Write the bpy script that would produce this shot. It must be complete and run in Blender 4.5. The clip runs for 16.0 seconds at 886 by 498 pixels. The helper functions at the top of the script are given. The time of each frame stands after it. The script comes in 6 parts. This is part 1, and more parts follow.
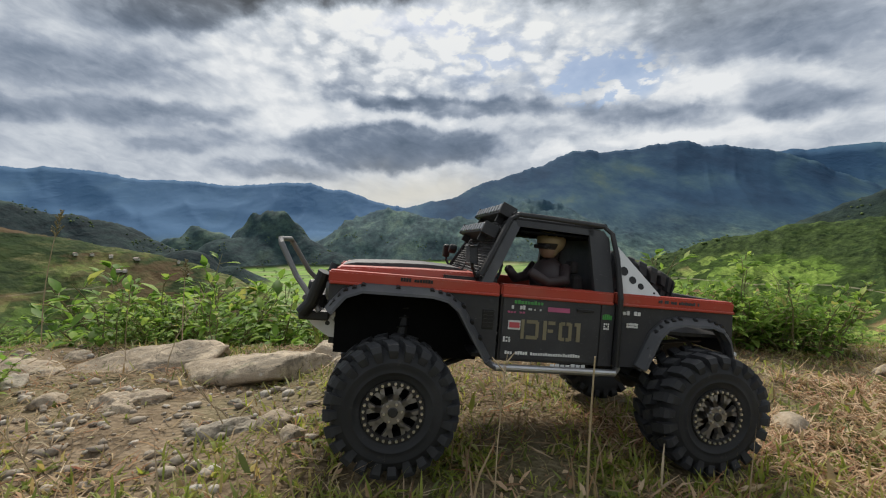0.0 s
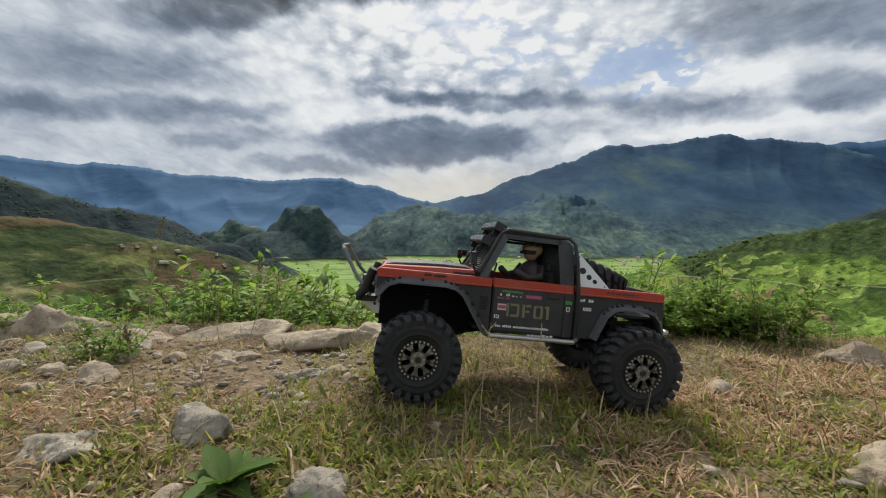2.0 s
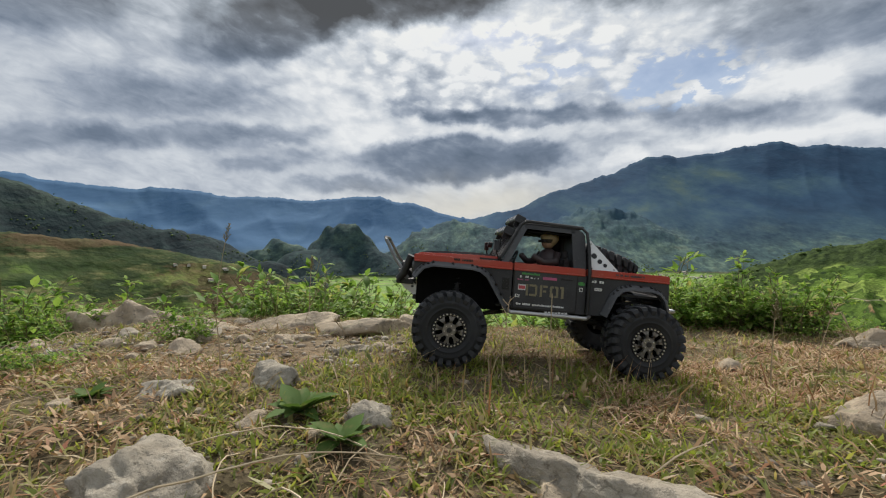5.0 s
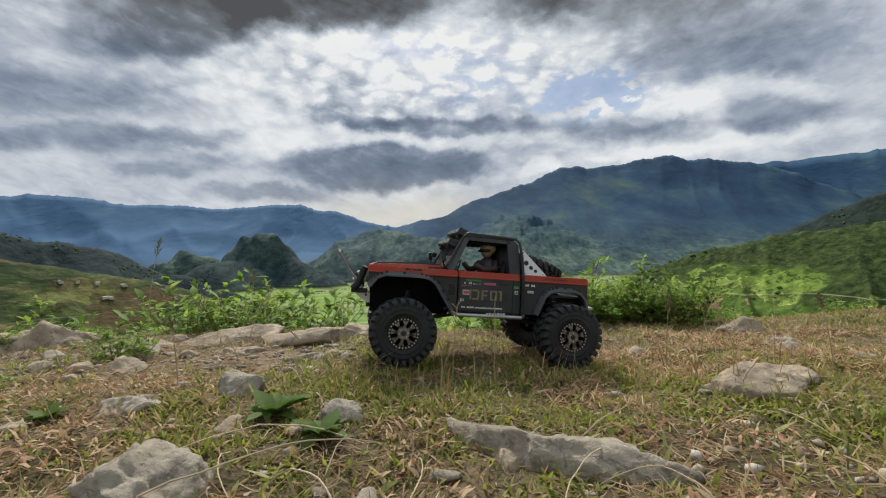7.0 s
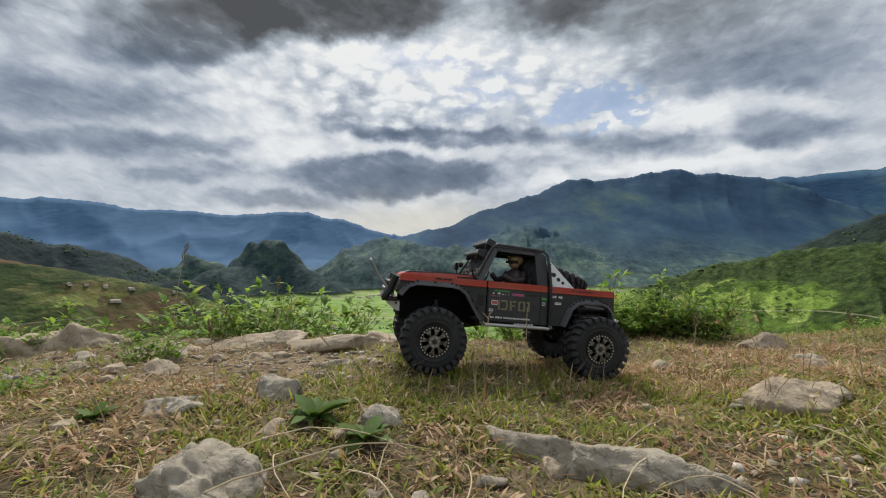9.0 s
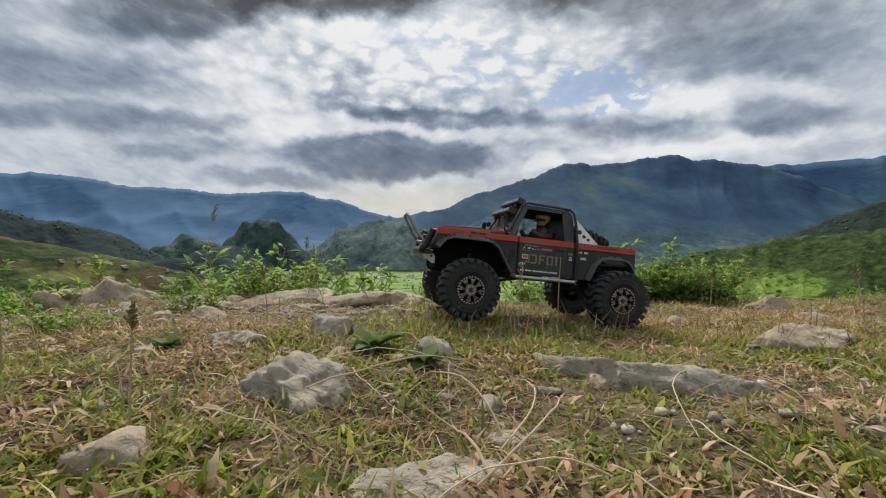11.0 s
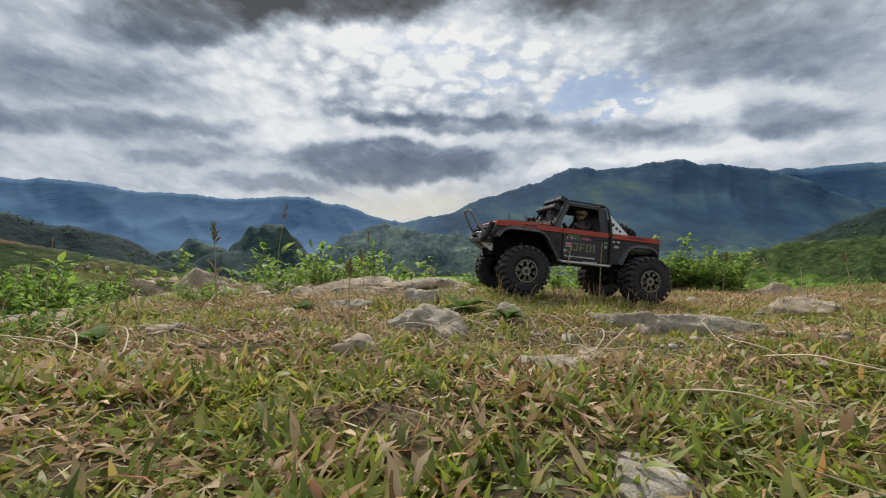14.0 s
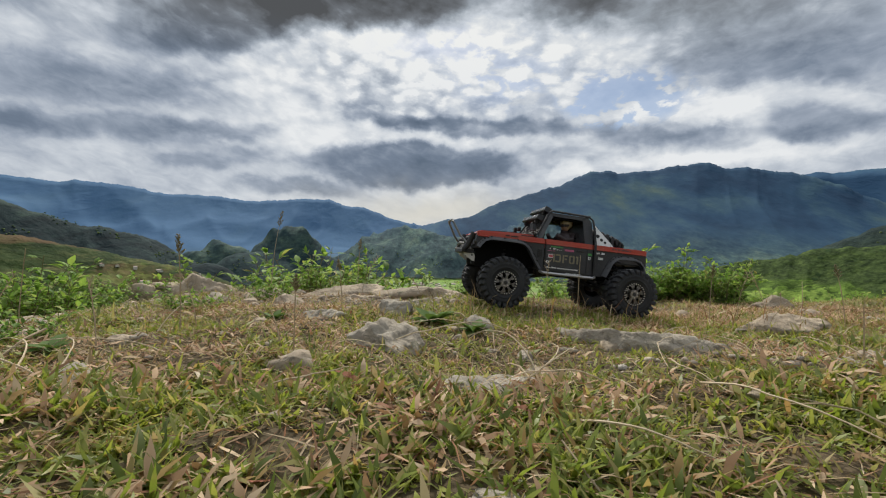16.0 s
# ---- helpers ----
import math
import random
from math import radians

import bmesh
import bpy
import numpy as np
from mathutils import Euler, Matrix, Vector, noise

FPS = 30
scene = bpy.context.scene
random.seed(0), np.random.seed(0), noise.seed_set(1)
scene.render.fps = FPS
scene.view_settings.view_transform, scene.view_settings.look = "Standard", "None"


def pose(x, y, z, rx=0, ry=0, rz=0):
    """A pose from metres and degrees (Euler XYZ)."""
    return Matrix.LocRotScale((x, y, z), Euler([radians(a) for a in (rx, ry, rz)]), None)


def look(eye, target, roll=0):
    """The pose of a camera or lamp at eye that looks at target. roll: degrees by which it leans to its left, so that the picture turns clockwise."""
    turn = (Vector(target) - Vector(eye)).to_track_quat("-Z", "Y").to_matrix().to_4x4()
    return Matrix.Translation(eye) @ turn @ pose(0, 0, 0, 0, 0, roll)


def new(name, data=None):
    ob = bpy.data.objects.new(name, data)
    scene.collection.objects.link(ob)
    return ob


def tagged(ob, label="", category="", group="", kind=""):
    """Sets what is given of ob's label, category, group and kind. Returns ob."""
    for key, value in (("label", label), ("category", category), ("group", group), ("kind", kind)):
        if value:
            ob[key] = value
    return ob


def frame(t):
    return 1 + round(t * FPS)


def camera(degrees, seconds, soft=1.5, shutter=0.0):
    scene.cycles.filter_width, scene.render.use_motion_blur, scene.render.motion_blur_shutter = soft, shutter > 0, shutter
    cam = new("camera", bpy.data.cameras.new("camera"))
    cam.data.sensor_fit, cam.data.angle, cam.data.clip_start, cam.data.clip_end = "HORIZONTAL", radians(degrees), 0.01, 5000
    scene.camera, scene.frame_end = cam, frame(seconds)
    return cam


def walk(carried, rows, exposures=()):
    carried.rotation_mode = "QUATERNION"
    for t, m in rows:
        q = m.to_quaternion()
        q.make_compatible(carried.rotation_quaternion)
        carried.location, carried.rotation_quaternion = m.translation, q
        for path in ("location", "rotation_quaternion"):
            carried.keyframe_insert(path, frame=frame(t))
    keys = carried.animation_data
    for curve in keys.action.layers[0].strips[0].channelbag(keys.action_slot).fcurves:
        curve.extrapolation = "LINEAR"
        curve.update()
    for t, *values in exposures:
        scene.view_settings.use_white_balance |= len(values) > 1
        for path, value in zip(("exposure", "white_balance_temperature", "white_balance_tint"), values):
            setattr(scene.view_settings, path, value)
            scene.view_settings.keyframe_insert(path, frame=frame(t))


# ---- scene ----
cam = camera(90.4, 16.0, soft=1.15)

# seconds, x, y, z, yaw, pitch, roll
PATH = [
    (0, -0.0908, -0.5547, 0.2301, 0, -1.146, -0.001),
    (0.5, -0.0828, -0.5981, 0.2981, -0.066, 1.229, -0.928),
    (1, -0.0774, -0.6277, 0.2784, -0.312, 1.51, -0.375),
    (1.5, -0.0615, -0.7787, 0.2749, 1.194, -1.74, -0.681),
    (2, -0.0627, -0.7662, 0.2492, 3.803, -1.772, -0.505),
    (2.5, -0.1117, -0.7100, 0.2428, 7.008, 0.093, -0.374),
    (3, -0.0561, -0.6731, 0.2217, 10.111, 1.531, -0.717),
    (5.5, -0.0267, -0.9102, 0.2043, 7.055, -0.087, 0.942),
    (6, -0.0027, -0.9271, 0.2151, 3.416, -0.377, 1.362),
    (6.5, 0.0014, -0.9877, 0.2060, 0.525, 0.058, 1.5),
    (7, -0.0772, -0.9642, 0.2093, -1.124, 1.232, 1.403),
    (7.5, -0.0548, -0.9333, 0.2107, -1.78, 2.518, 1.151),
    (8, -0.0304, -0.8874, 0.2172, -1.62, 3.665, 0.669),
    (8.5, -0.0623, -0.8957, 0.2271, -0.859, 4.08, -0.035),
    (9, -0.1255, -0.9797, 0.2105, -0.393, 2.516, 0.307),
    (9.5, -0.1737, -1.0239, 0.1816, 0.251, 1.264, 0.621),
    (12, -0.2242, -1.0336, 0.1503, -1.923, 0.089, -0.986),
    (12.5, -0.2516, -1.0541, 0.1656, -2.319, 0.015, -0.465),
    (13, -0.2904, -1.1180, 0.1540, -2.221, 0.216, -0.256),
    (13.5, -0.3105, -1.1453, 0.1492, -1.467, 0.544, -0.191),
    (14, -0.3447, -1.2233, 0.1112, -0.367, 0.822, -0.541),
    (14.5, -0.2909, -1.2434, 0.1177, 0.328, 0.94, -0.771),
    (15, -0.2573, -1.2478, 0.1200, 0.947, 0.931, -0.877),
    (15.5, -0.3097, -1.2678, 0.1139, 1.414, 0.991, -0.901),
    (16, -0.2495, -1.2226, 0.1306, 2.047, 1.195, -1.132),
]
walk(cam, [(t, pose(x, y, z, 90 + pitch, roll, yaw)) for t, x, y, z, yaw, pitch, roll in PATH])

SUN_AZ, SUN_EL = -14.0, 48.0          # degrees; azimuth clockwise from +y


# ---- node helpers ----
class Nodes:
    """Small wrapper that adds nodes to a tree and links them."""

    def __init__(self, tree):
        self.tree, self.nodes, self.links = tree, tree.nodes, tree.links
        self.nodes.clear()

    def feed(self, socket, value):
        if isinstance(value, bpy.types.NodeSocket):
            self.links.new(value, socket)
        elif value is not None:
            socket.default_value = value

    def math(self, op, a, b=None, c=None, clamp=False):
        n = self.nodes.new("ShaderNodeMath")
        n.operation, n.use_clamp = op, clamp
        for s, v in zip(n.inputs, (a, b, c)):
            self.feed(s, v)
        return n.outputs[0]

    def vmath(self, op, a, b=None):
        n = self.nodes.new("ShaderNodeVectorMath")
        n.operation = op
        self.feed(n.inputs[0], a)
        self.feed(n.inputs[3] if op == "SCALE" else n.inputs[1], b)
        return n.outputs[1] if op in ("LENGTH", "DOT_PRODUCT", "DISTANCE") else n.outputs[0]

    def noise(self, vector, scale, detail=4.0, rough=0.55, distortion=0.0, color=False):
        n = self.nodes.new("ShaderNodeTexNoise")
        self.feed(n.inputs["Vector"], vector)
        n.inputs["Scale"].default_value, n.inputs["Detail"].default_value = scale, detail
        n.inputs["Roughness"].default_value, n.inputs["Distortion"].default_value = rough, distortion
        return n.outputs["Color"] if color else n.outputs["Fac"]

    def voronoi(self, vector, scale, feature="F1", out="Distance", rand=1.0):
        n = self.nodes.new("ShaderNodeTexVoronoi")
        n.feature = feature
        self.feed(n.inputs["Vector"], vector)
        n.inputs["Scale"].default_value = scale
        n.inputs["Randomness"].default_value = rand
        return n.outputs[out]

    def ramp(self, fac, stops, mode="LINEAR"):
        n = self.nodes.new("ShaderNodeValToRGB")
        n.color_ramp.interpolation = mode
        e = n.color_ramp.elements
        while len(e) < len(stops):
            e.new(0.5)
        for el, (p, c) in zip(e, stops):
            el.position = p
            el.color = (c, c, c, 1) if isinstance(c, (int, float)) else (*c, 1)
        self.feed(n.inputs[0], fac)
        return n.outputs[0]

    def smooth(self, v, lo, hi, to0=0.0, to1=1.0):
        n = self.nodes.new("ShaderNodeMapRange")
        n.interpolation_type = "SMOOTHSTEP"
        self.feed(n.inputs[0], v)
        for s, x in zip(n.inputs[1:5], (lo, hi, to0, to1)):
            self.feed(s, x)
        return n.outputs[0]

    def mix(self, fac, a, b, blend="MIX"):
        n = self.nodes.new("ShaderNodeMix")
        n.data_type, n.blend_type = "RGBA", blend
        self.feed(n.inputs[0], fac)
        for s, v in ((n.inputs[6], a), (n.inputs[7], b)):
            self.feed(s, (*v, 1) if isinstance(v, tuple) and len(v) == 3 else v)
        return n.outputs[2]

    def join(self, x, y, z):
        n = self.nodes.new("ShaderNodeCombineXYZ")
        for s, v in zip(n.inputs, (x, y, z)):
            self.feed(s, v)
        return n.outputs[0]

    def split(self, v):
        n = self.nodes.new("ShaderNodeSeparateXYZ")
        self.feed(n.inputs[0], v)
        return n.outputs[:3]

    def bump(self, height, strength=0.4, distance=0.01):
        n = self.nodes.new("ShaderNodeBump")
        n.inputs["Strength"].default_value, n.inputs["Distance"].default_value = strength, distance
        self.feed(n.inputs["Height"], height)
        return n.outputs[0]


# ---- sky and sun ----
def build_world():
    world = bpy.data.worlds.new("cloudy_sky")
    scene.world = world
    world.use_nodes = True
    N = Nodes(world.node_tree)
    coord = N.nodes.new("ShaderNodeTexCoord").outputs["Generated"]
    x, y, z = N.split(coord)
    deg = 180 / math.pi
    az = N.math("MULTIPLY", N.math("ARCTAN2", x, y), deg)
    el = N.math("MULTIPLY", N.math("ARCSINE", z), deg)
    warp = N.noise(coord, 4.0, 3, 0.5, color=True)
    wx, wy, _ = N.split(warp)
    fine = N.noise(coord, 16.0, 5, 0.55, color=True)
    fx, fy, _ = N.split(fine)
    az2 = N.math("ADD", az, N.math("ADD", N.math("MULTIPLY", N.math("SUBTRACT", wx, 0.5), 6.0), N.math("MULTIPLY", N.math("SUBTRACT", fx, 0.5), 6.0)))
    el2 = N.math("ADD", el, N.math("ADD", N.math("MULTIPLY", N.math("SUBTRACT", wy, 0.5), 2.2), N.math("MULTIPLY", N.math("SUBTRACT", fy, 0.5), 3.0)))

    def puff(a, e, wa, we, lo=None, hi=None, slope=0.0):
        """A soft or, with lo and hi, a sharper-edged cloud."""
        da = N.math("SUBTRACT", az2, a)
        u = N.math("DIVIDE", da, wa)
        v = N.math("DIVIDE", N.math("SUBTRACT", N.math("SUBTRACT", el2, e), N.math("MULTIPLY", da, slope)), we)
        g = N.math("EXPONENT", N.math("MULTIPLY", N.math("ADD", N.math("MULTIPLY", u, u), N.math("MULTIPLY", v, v)), -1.0))
        return N.smooth(g, lo, hi) if lo is not None else g

    lying = N.vmath("MULTIPLY", coord, (1.0, 1.0, 1.75))
    sheared = N.join(x, y, N.math("MULTIPLY", N.math("ADD", z, N.math("MULTIPLY", N.math("MINIMUM", x, 0.0), 0.22)), 2.2))
    big = N.noise(lying, 2.4, 5, 0.50, 0.35)
    small = N.noise(sheared, 7.0, 6, 0.55, 0.5)
    crumbs = N.noise(sheared, 22.0, 6, 0.60, 0.6)
    mottle = N.voronoi(N.vmath("ADD", lying, N.vmath("SCALE", N.noise(lying, 14.0, 4, 0.6, color=True), 0.09)), 26.0, "SMOOTH_F1")
    b = N.math("ADD", 0.715, N.math("ADD", N.math("MULTIPLY", N.math("SUBTRACT", big, 0.5), 0.42), N.math("MULTIPLY", N.math("SUBTRACT", small, 0.5), 0.55)))
    b = N.math("ADD", b, N.math("MULTIPLY", N.math("MULTIPLY", N.math("SUBTRACT", 0.40, mottle), 1.25), N.math("ADD", puff(-2.0, 22.5, 22.0, 5.5), 0.10)))
    for a, e, wa, we, amp, lo, hi, slope in CLOUDS:
        b = N.math("ADD", b, N.math("MULTIPLY", puff(a, e, wa, we, lo, hi, slope), amp))
    b = N.math("ADD", b, N.math("MULTIPLY", N.math("SUBTRACT", crumbs, 0.5), 0.40))
    low = N.ramp(b, [(0.0, (0.105, 0.143, 0.200)), (0.25, (0.175, 0.220, 0.292)), (0.5, (0.332, 0.382, 0.462)), (0.75, (0.575, 0.618, 0.672)), (1.0, (0.80, 0.82, 0.835))])
    high = N.ramp(b, [(0.0, (0.085, 0.090, 0.096)), (0.25, (0.16, 0.175, 0.195)), (0.5, (0.32, 0.36, 0.405)), (0.75, (0.58, 0.625, 0.68)), (1.0, (0.85, 0.86, 0.85))])
    cloud = N.mix(N.smooth(el, 19.0, 28.0), low, high)
    cream = puff(-4.0, 6.0, 13.0, 2.6)
    cloud = N.mix(N.math("MULTIPLY", cream, 0.75), cloud, (0.72, 0.69, 0.60))
    sky = N.nodes.new("ShaderNodeTexSky")
    sky.sky_type, sky.sun_disc = "NISHITA", False
    sky.sun_elevation, sky.sun_rotation = radians(SUN_EL), radians(SUN_AZ)
    sky_col = N.vmath("SCALE", sky.outputs[0], 0.10)
    gap = N.math("ADD", puff(20.0, 19.3, 7.5, 3.4, 0.2, 0.6), N.math("ADD", N.math("MULTIPLY", puff(6.2, 22.3, 6.0, 2.8), 0.8), N.math("MULTIPLY", puff(-1.7, 25.9, 6.5, 1.8), 0.7)), clamp=True)
    gap = N.math("MULTIPLY", gap, N.smooth(N.math("ADD", N.math("MULTIPLY", small, 0.40), N.math("ADD", N.math("MULTIPLY", crumbs, 0.45), N.math("MULTIPLY", N.math("SUBTRACT", 0.45, mottle), 0.35))), 0.475, 0.405, 0.0, 0.75))
    col = N.mix(gap, cloud, sky_col)
    # below the horizon: dull ground haze
    col = N.mix(N.smooth(el, -1.0, -6.0), col, (0.10, 0.12, 0.10))
    bg = N.nodes.new("ShaderNodeBackground")
    N.feed(bg.inputs[0], col)
    bg.inputs[1].default_value = 1.0
    out = N.nodes.new("ShaderNodeOutputWorld")
    N.links.new(bg.outputs[0], out.inputs[0])


# azimuth, elevation, half width, half height (degrees), brightness, edge from, edge to, slope
CLOUDS = [
    (-6.0, 13.0, 17.0, 3.8, 0.14, 0.25, 0.6, 0.0),
    (-6.5, 11.8, 14.8, 3.1, -0.55, 0.30, 0.58, 0.01),
    (-2.2, 11.0, 9.0, 2.2, -0.14, 0.20, 0.80, 0.0),
    (2.5, 16.7, 16.0, 1.5, -0.40, 0.25, 0.75, -0.04),
    (-9.7, 17.5, 7.5, 1.6, -0.24, 0.2, 0.8, -0.05),
    (26.3, 17.2, 5.8, 2.4, 0.28, 0.25, 0.6, -0.05),
    (23.7, 15.2, 7.4, 1.7, -0.36, 0.15, 0.8, -0.06),
    (36.0, 16.0, 6.6, 2.8, 0.32, 0.2, 0.6, -0.1),
    (37.8, 14.2, 5.4, 2.1, -0.44, 0.15, 0.85, -0.12),
    (13.7, 10.9, 2.8, 1.7, 0.20, 0.25, 0.65, 0.0),
    (14.4, 9.9, 2.2, 0.8, -0.20, 0.2, 0.8, 0.0),
    (10.8, 12.9, 6.5, 1.3, -0.16, 0.15, 0.85, 0.0),
    (31.0, 11.8, 14.0, 1.0, 0.30, 0.1, 0.9, -0.04),
    (-30.0, 26.0, 9.5, 3.8, -0.46, 0.15, 0.75, 0.2),
    (-13.0, 31.2, 15.5, 4.2, -0.72, 0.12, 0.7, 0.05),
    (-21.0, 27.0, 6.0, 2.2, -0.34, 0.15, 0.8, 0.15),
    (14.0, 30.8, 9.0, 3.0, -0.32, 0.08, 0.9, 0.0),
    (26.0, 28.8, 14.0, 3.8, -0.36, 0.1, 0.85, -0.15),
    (36.0, 20.8, 13.0, 4.2, -0.24, 0.1, 0.9, -0.2),
    (-13.0, 26.2, 9.0, 1.9, 0.34, None, None, 0.05),
    (0.0, 24.8, 15.0, 5.0, 0.22, None, None, 0.0),
    (-24.0, 20.8, 8.5, 4.0, 0.16, None, None, 0.0),
    (-41.0, 16.9, 10.5, 2.7, -0.34, 0.1, 0.9, 0.12),
    (-40.0, 12.8, 10.5, 1.5, -0.30, 0.1, 0.9, 0.1),
    (-29.6, 14.3, 6.8, 1.1, -0.24, 0.1, 0.9, 0.06),
    (-26.2, 11.9, 7.5, 1.1, -0.18, 0.1, 0.9, 0.04),
    (-31.7, 10.4, 5.5, 0.9, -0.22, 0.1, 0.9, 0.06),
    (-20.4, 8.4, 8.5, 1.2, -0.32, 0.15, 0.85, 0.02),
    (-52.0, 22.6, 9.5, 3.0, -0.32, 0.1, 0.9, 0.2),
    (-51.0, 11.3, 7.5, 1.7, -0.24, 0.1, 0.9, 0.12),
    (-36.0, 22.4, 8.0, 1.4, -0.18, 0.1, 0.9, 0.15),
    (-18.0, 15.6, 8.0, 1.8, 0.14, None, None, 0.0),
    (-2.0, 8.8, 6.0, 1.0, 0.16, None, None, 0.0),
]
build_world()

sun_data = bpy.data.lights.new("sun", "SUN")
sun_data.energy, sun_data.angle, sun_data.color = 4.2, radians(12.0), (1.0, 0.94, 0.84)
sun = new("sun", sun_data)
sa, se = radians(SUN_AZ), radians(SUN_EL)
sun.matrix_world = look((math.sin(sa) * math.cos(se) * 50, math.cos(sa) * math.cos(se) * 50, math.sin(se) * 50), (0, 0, 0))


# ---- mesh helpers ----
def mesh_object(name, verts, faces, material=None, smooth=False):
    """A mesh object from numpy vertices and faces (all of one length, or lists)."""
    me = bpy.data.meshes.new(name)
    verts = np.asarray(verts, dtype=np.float32)
    if isinstance(faces, np.ndarray):
        k, n = faces.shape[1], len(faces)
        me.vertices.add(len(verts))
        me.vertices.foreach_set("co", verts.ravel())
        me.loops.add(n * k)
        me.loops.foreach_set("vertex_index", faces.astype(np.int32).ravel())
        me.polygons.add(n)
        me.polygons.foreach_set("loop_start", np.arange(0, n * k, k, dtype=np.int32))
        me.update(calc_edges=True)
    else:
        me.from_pydata([tuple(v) for v in verts], [], faces)
    if smooth:
        me.polygons.foreach_set("use_smooth", [True] * len(me.polygons))
    if material:
        me.materials.append(material)
    me.validate()
    return new(name, me)


def part(name, bm, material, parent, label="", smooth=False):
    """Links a bmesh as one mesh object under a thing or a part."""
    me = bpy.data.meshes.new(name)
    bmesh.ops.recalc_face_normals(bm, faces=bm.faces[:])
    for f in bm.faces:
        f.smooth = smooth
    bm.to_mesh(me)
    bm.free()
    me.materials.append(material)
    ob = new(name, me)
    ob.parent = parent
    if label:
        tagged(ob, label)
    return ob


def twin(ob, m, parent=None):
    """A second part that shares a part's mesh."""
    o = new(ob.name.split(".")[0], ob.data)
    o.parent = parent or ob.parent
    o.matrix_local = m
    if "label" in ob:
        o["label"] = ob["label"]
    return o


def box(bm, x0, x1, y0, y1, z0, z1, bevel=0.0, fn=None):
    r = bmesh.ops.create_cube(bm, size=1.0)
    vs = r["verts"]
    for v in vs:
        v.co = Vector(((x0 + x1) / 2 + v.co.x * (x1 - x0), (y0 + y1) / 2 + v.co.y * (y1 - y0), (z0 + z1) / 2 + v.co.z * (z1 - z0)))
    if bevel:
        es = list({e for v in vs for e in v.link_edges})
        r = bmesh.ops.bevel(bm, geom=es, offset=bevel, segments=2, affect="EDGES", profile=0.5)
        vs = list({v for f in r["faces"] for v in f.verts} | {v for v in vs if v.is_valid})
    if fn:
        for v in vs:
            v.co = Vector(fn(v.co))
    return vs


def tube(bm, points, radius, sides=10, taper=1.0, caps=True):
    """A round tube along points."""
    pts = [Vector(p) for p in points]
    rings = []
    ref = Vector((0.13, 0.31, 0.94))
    for i, p in enumerate(pts):
        d = (pts[min(i + 1, len(pts) - 1)] - pts[max(i - 1, 0)]).normalized()
        a = d.cross(ref)
        if a.length < 1e-3:
            a = d.cross(Vector((1, 0, 0)))
        a.normalize()
        b = d.cross(a)
        r = radius * (1 + (taper - 1) * i / max(1, len(pts) - 1))
        rings.append([bm.verts.new(p + (a * math.cos(t) + b * math.sin(t)) * r) for t in (2 * math.pi * k / sides for k in range(sides))])
    for r0, r1 in zip(rings, rings[1:]):
        for k in range(sides):
            bm.faces.new((r0[k], r0[(k + 1) % sides], r1[(k + 1) % sides], r1[k]))
    if caps:
        bm.faces.new(rings[0])
        bm.faces.new(rings[-1])
    return rings


def rod(bm, centre, axis, radius, length, sides=16, bevel=0.0):
    """A short cylinder about an axis."""
    c, a = Vector(centre), Vector(axis).normalized()
    if bevel:
        tube_r(bm, [(c - a * length / 2, radius - bevel), (c - a * (length / 2 - bevel), radius), (c + a * (length / 2 - bevel), radius), (c + a * length / 2, radius - bevel)], a, sides)
    else:
        tube_r(bm, [(c - a * length / 2, radius), (c + a * length / 2, radius)], a, sides)


def tube_r(bm, rows, axis, sides=16, close=True):
    """A turned shape: rows of centre and radius along one axis."""
    a = Vector(axis).normalized()
    u = a.cross(Vector((0.2, 0.9, 0.4)))
    u.normalize()
    w = a.cross(u)
    rings = [[bm.verts.new(Vector(c) + (u * math.cos(2 * math.pi * k / sides) + w * math.sin(2 * math.pi * k / sides)) * r) for k in range(sides)] for c, r in rows]
    for r0, r1 in zip(rings, rings[1:]):
        for k in range(sides):
            bm.faces.new((r0[k], r0[(k + 1) % sides], r1[(k + 1) % sides], r1[k]))
    if close:
        bm.faces.new(rings[0])
        bm.faces.new(rings[-1])


def slab(bm, outline, y0, y1, fn=None):
    """A flat panel in the x-z plane, extruded from y0 to y1."""
    fn = fn or (lambda p: p)
    a = [bm.verts.new(fn(Vector((x, y0, z)))) for x, z in outline]
    b = [bm.verts.new(fn(Vector((x, y1, z)))) for x, z in outline]
    bm.faces.new(a)
    bm.faces.new(b)
    n = len(outline)
    for i in range(n):
        bm.faces.new((a[i], a[(i + 1) % n], b[(i + 1) % n], b[i]))


# ---- materials ----
def material(name, build, rough=0.8, metal=0.0, spec=0.5):
    """A principled material; build(N, coords) returns a colour and perhaps a normal and a roughness."""
    mat = bpy.data.materials.new(name)
    mat.use_nodes = True
    N = Nodes(mat.node_tree)
    bsdf = N.nodes.new("ShaderNodeBsdfPrincipled")
    out = N.nodes.new("ShaderNodeOutputMaterial")
    N.links.new(bsdf.outputs[0], out.inputs[0])
    bsdf.inputs["Roughness"].default_value, bsdf.inputs["Metallic"].default_value = rough, metal
    bsdf.inputs["Specular IOR Level"].default_value = spec
    got = build(N, bsdf)
    got = got if isinstance(got, tuple) else (got,)
    for key, v in zip(("Base Color", "Normal", "Roughness"), got):
        if v is not None:
            N.feed(bsdf.inputs[key], v)
    return mat


def geo(N, which="Position"):
    return N.nodes.new("ShaderNodeNewGeometry").outputs[which]


def obj(N):
    return N.nodes.new("ShaderNodeTexCoord").outputs["Object"]


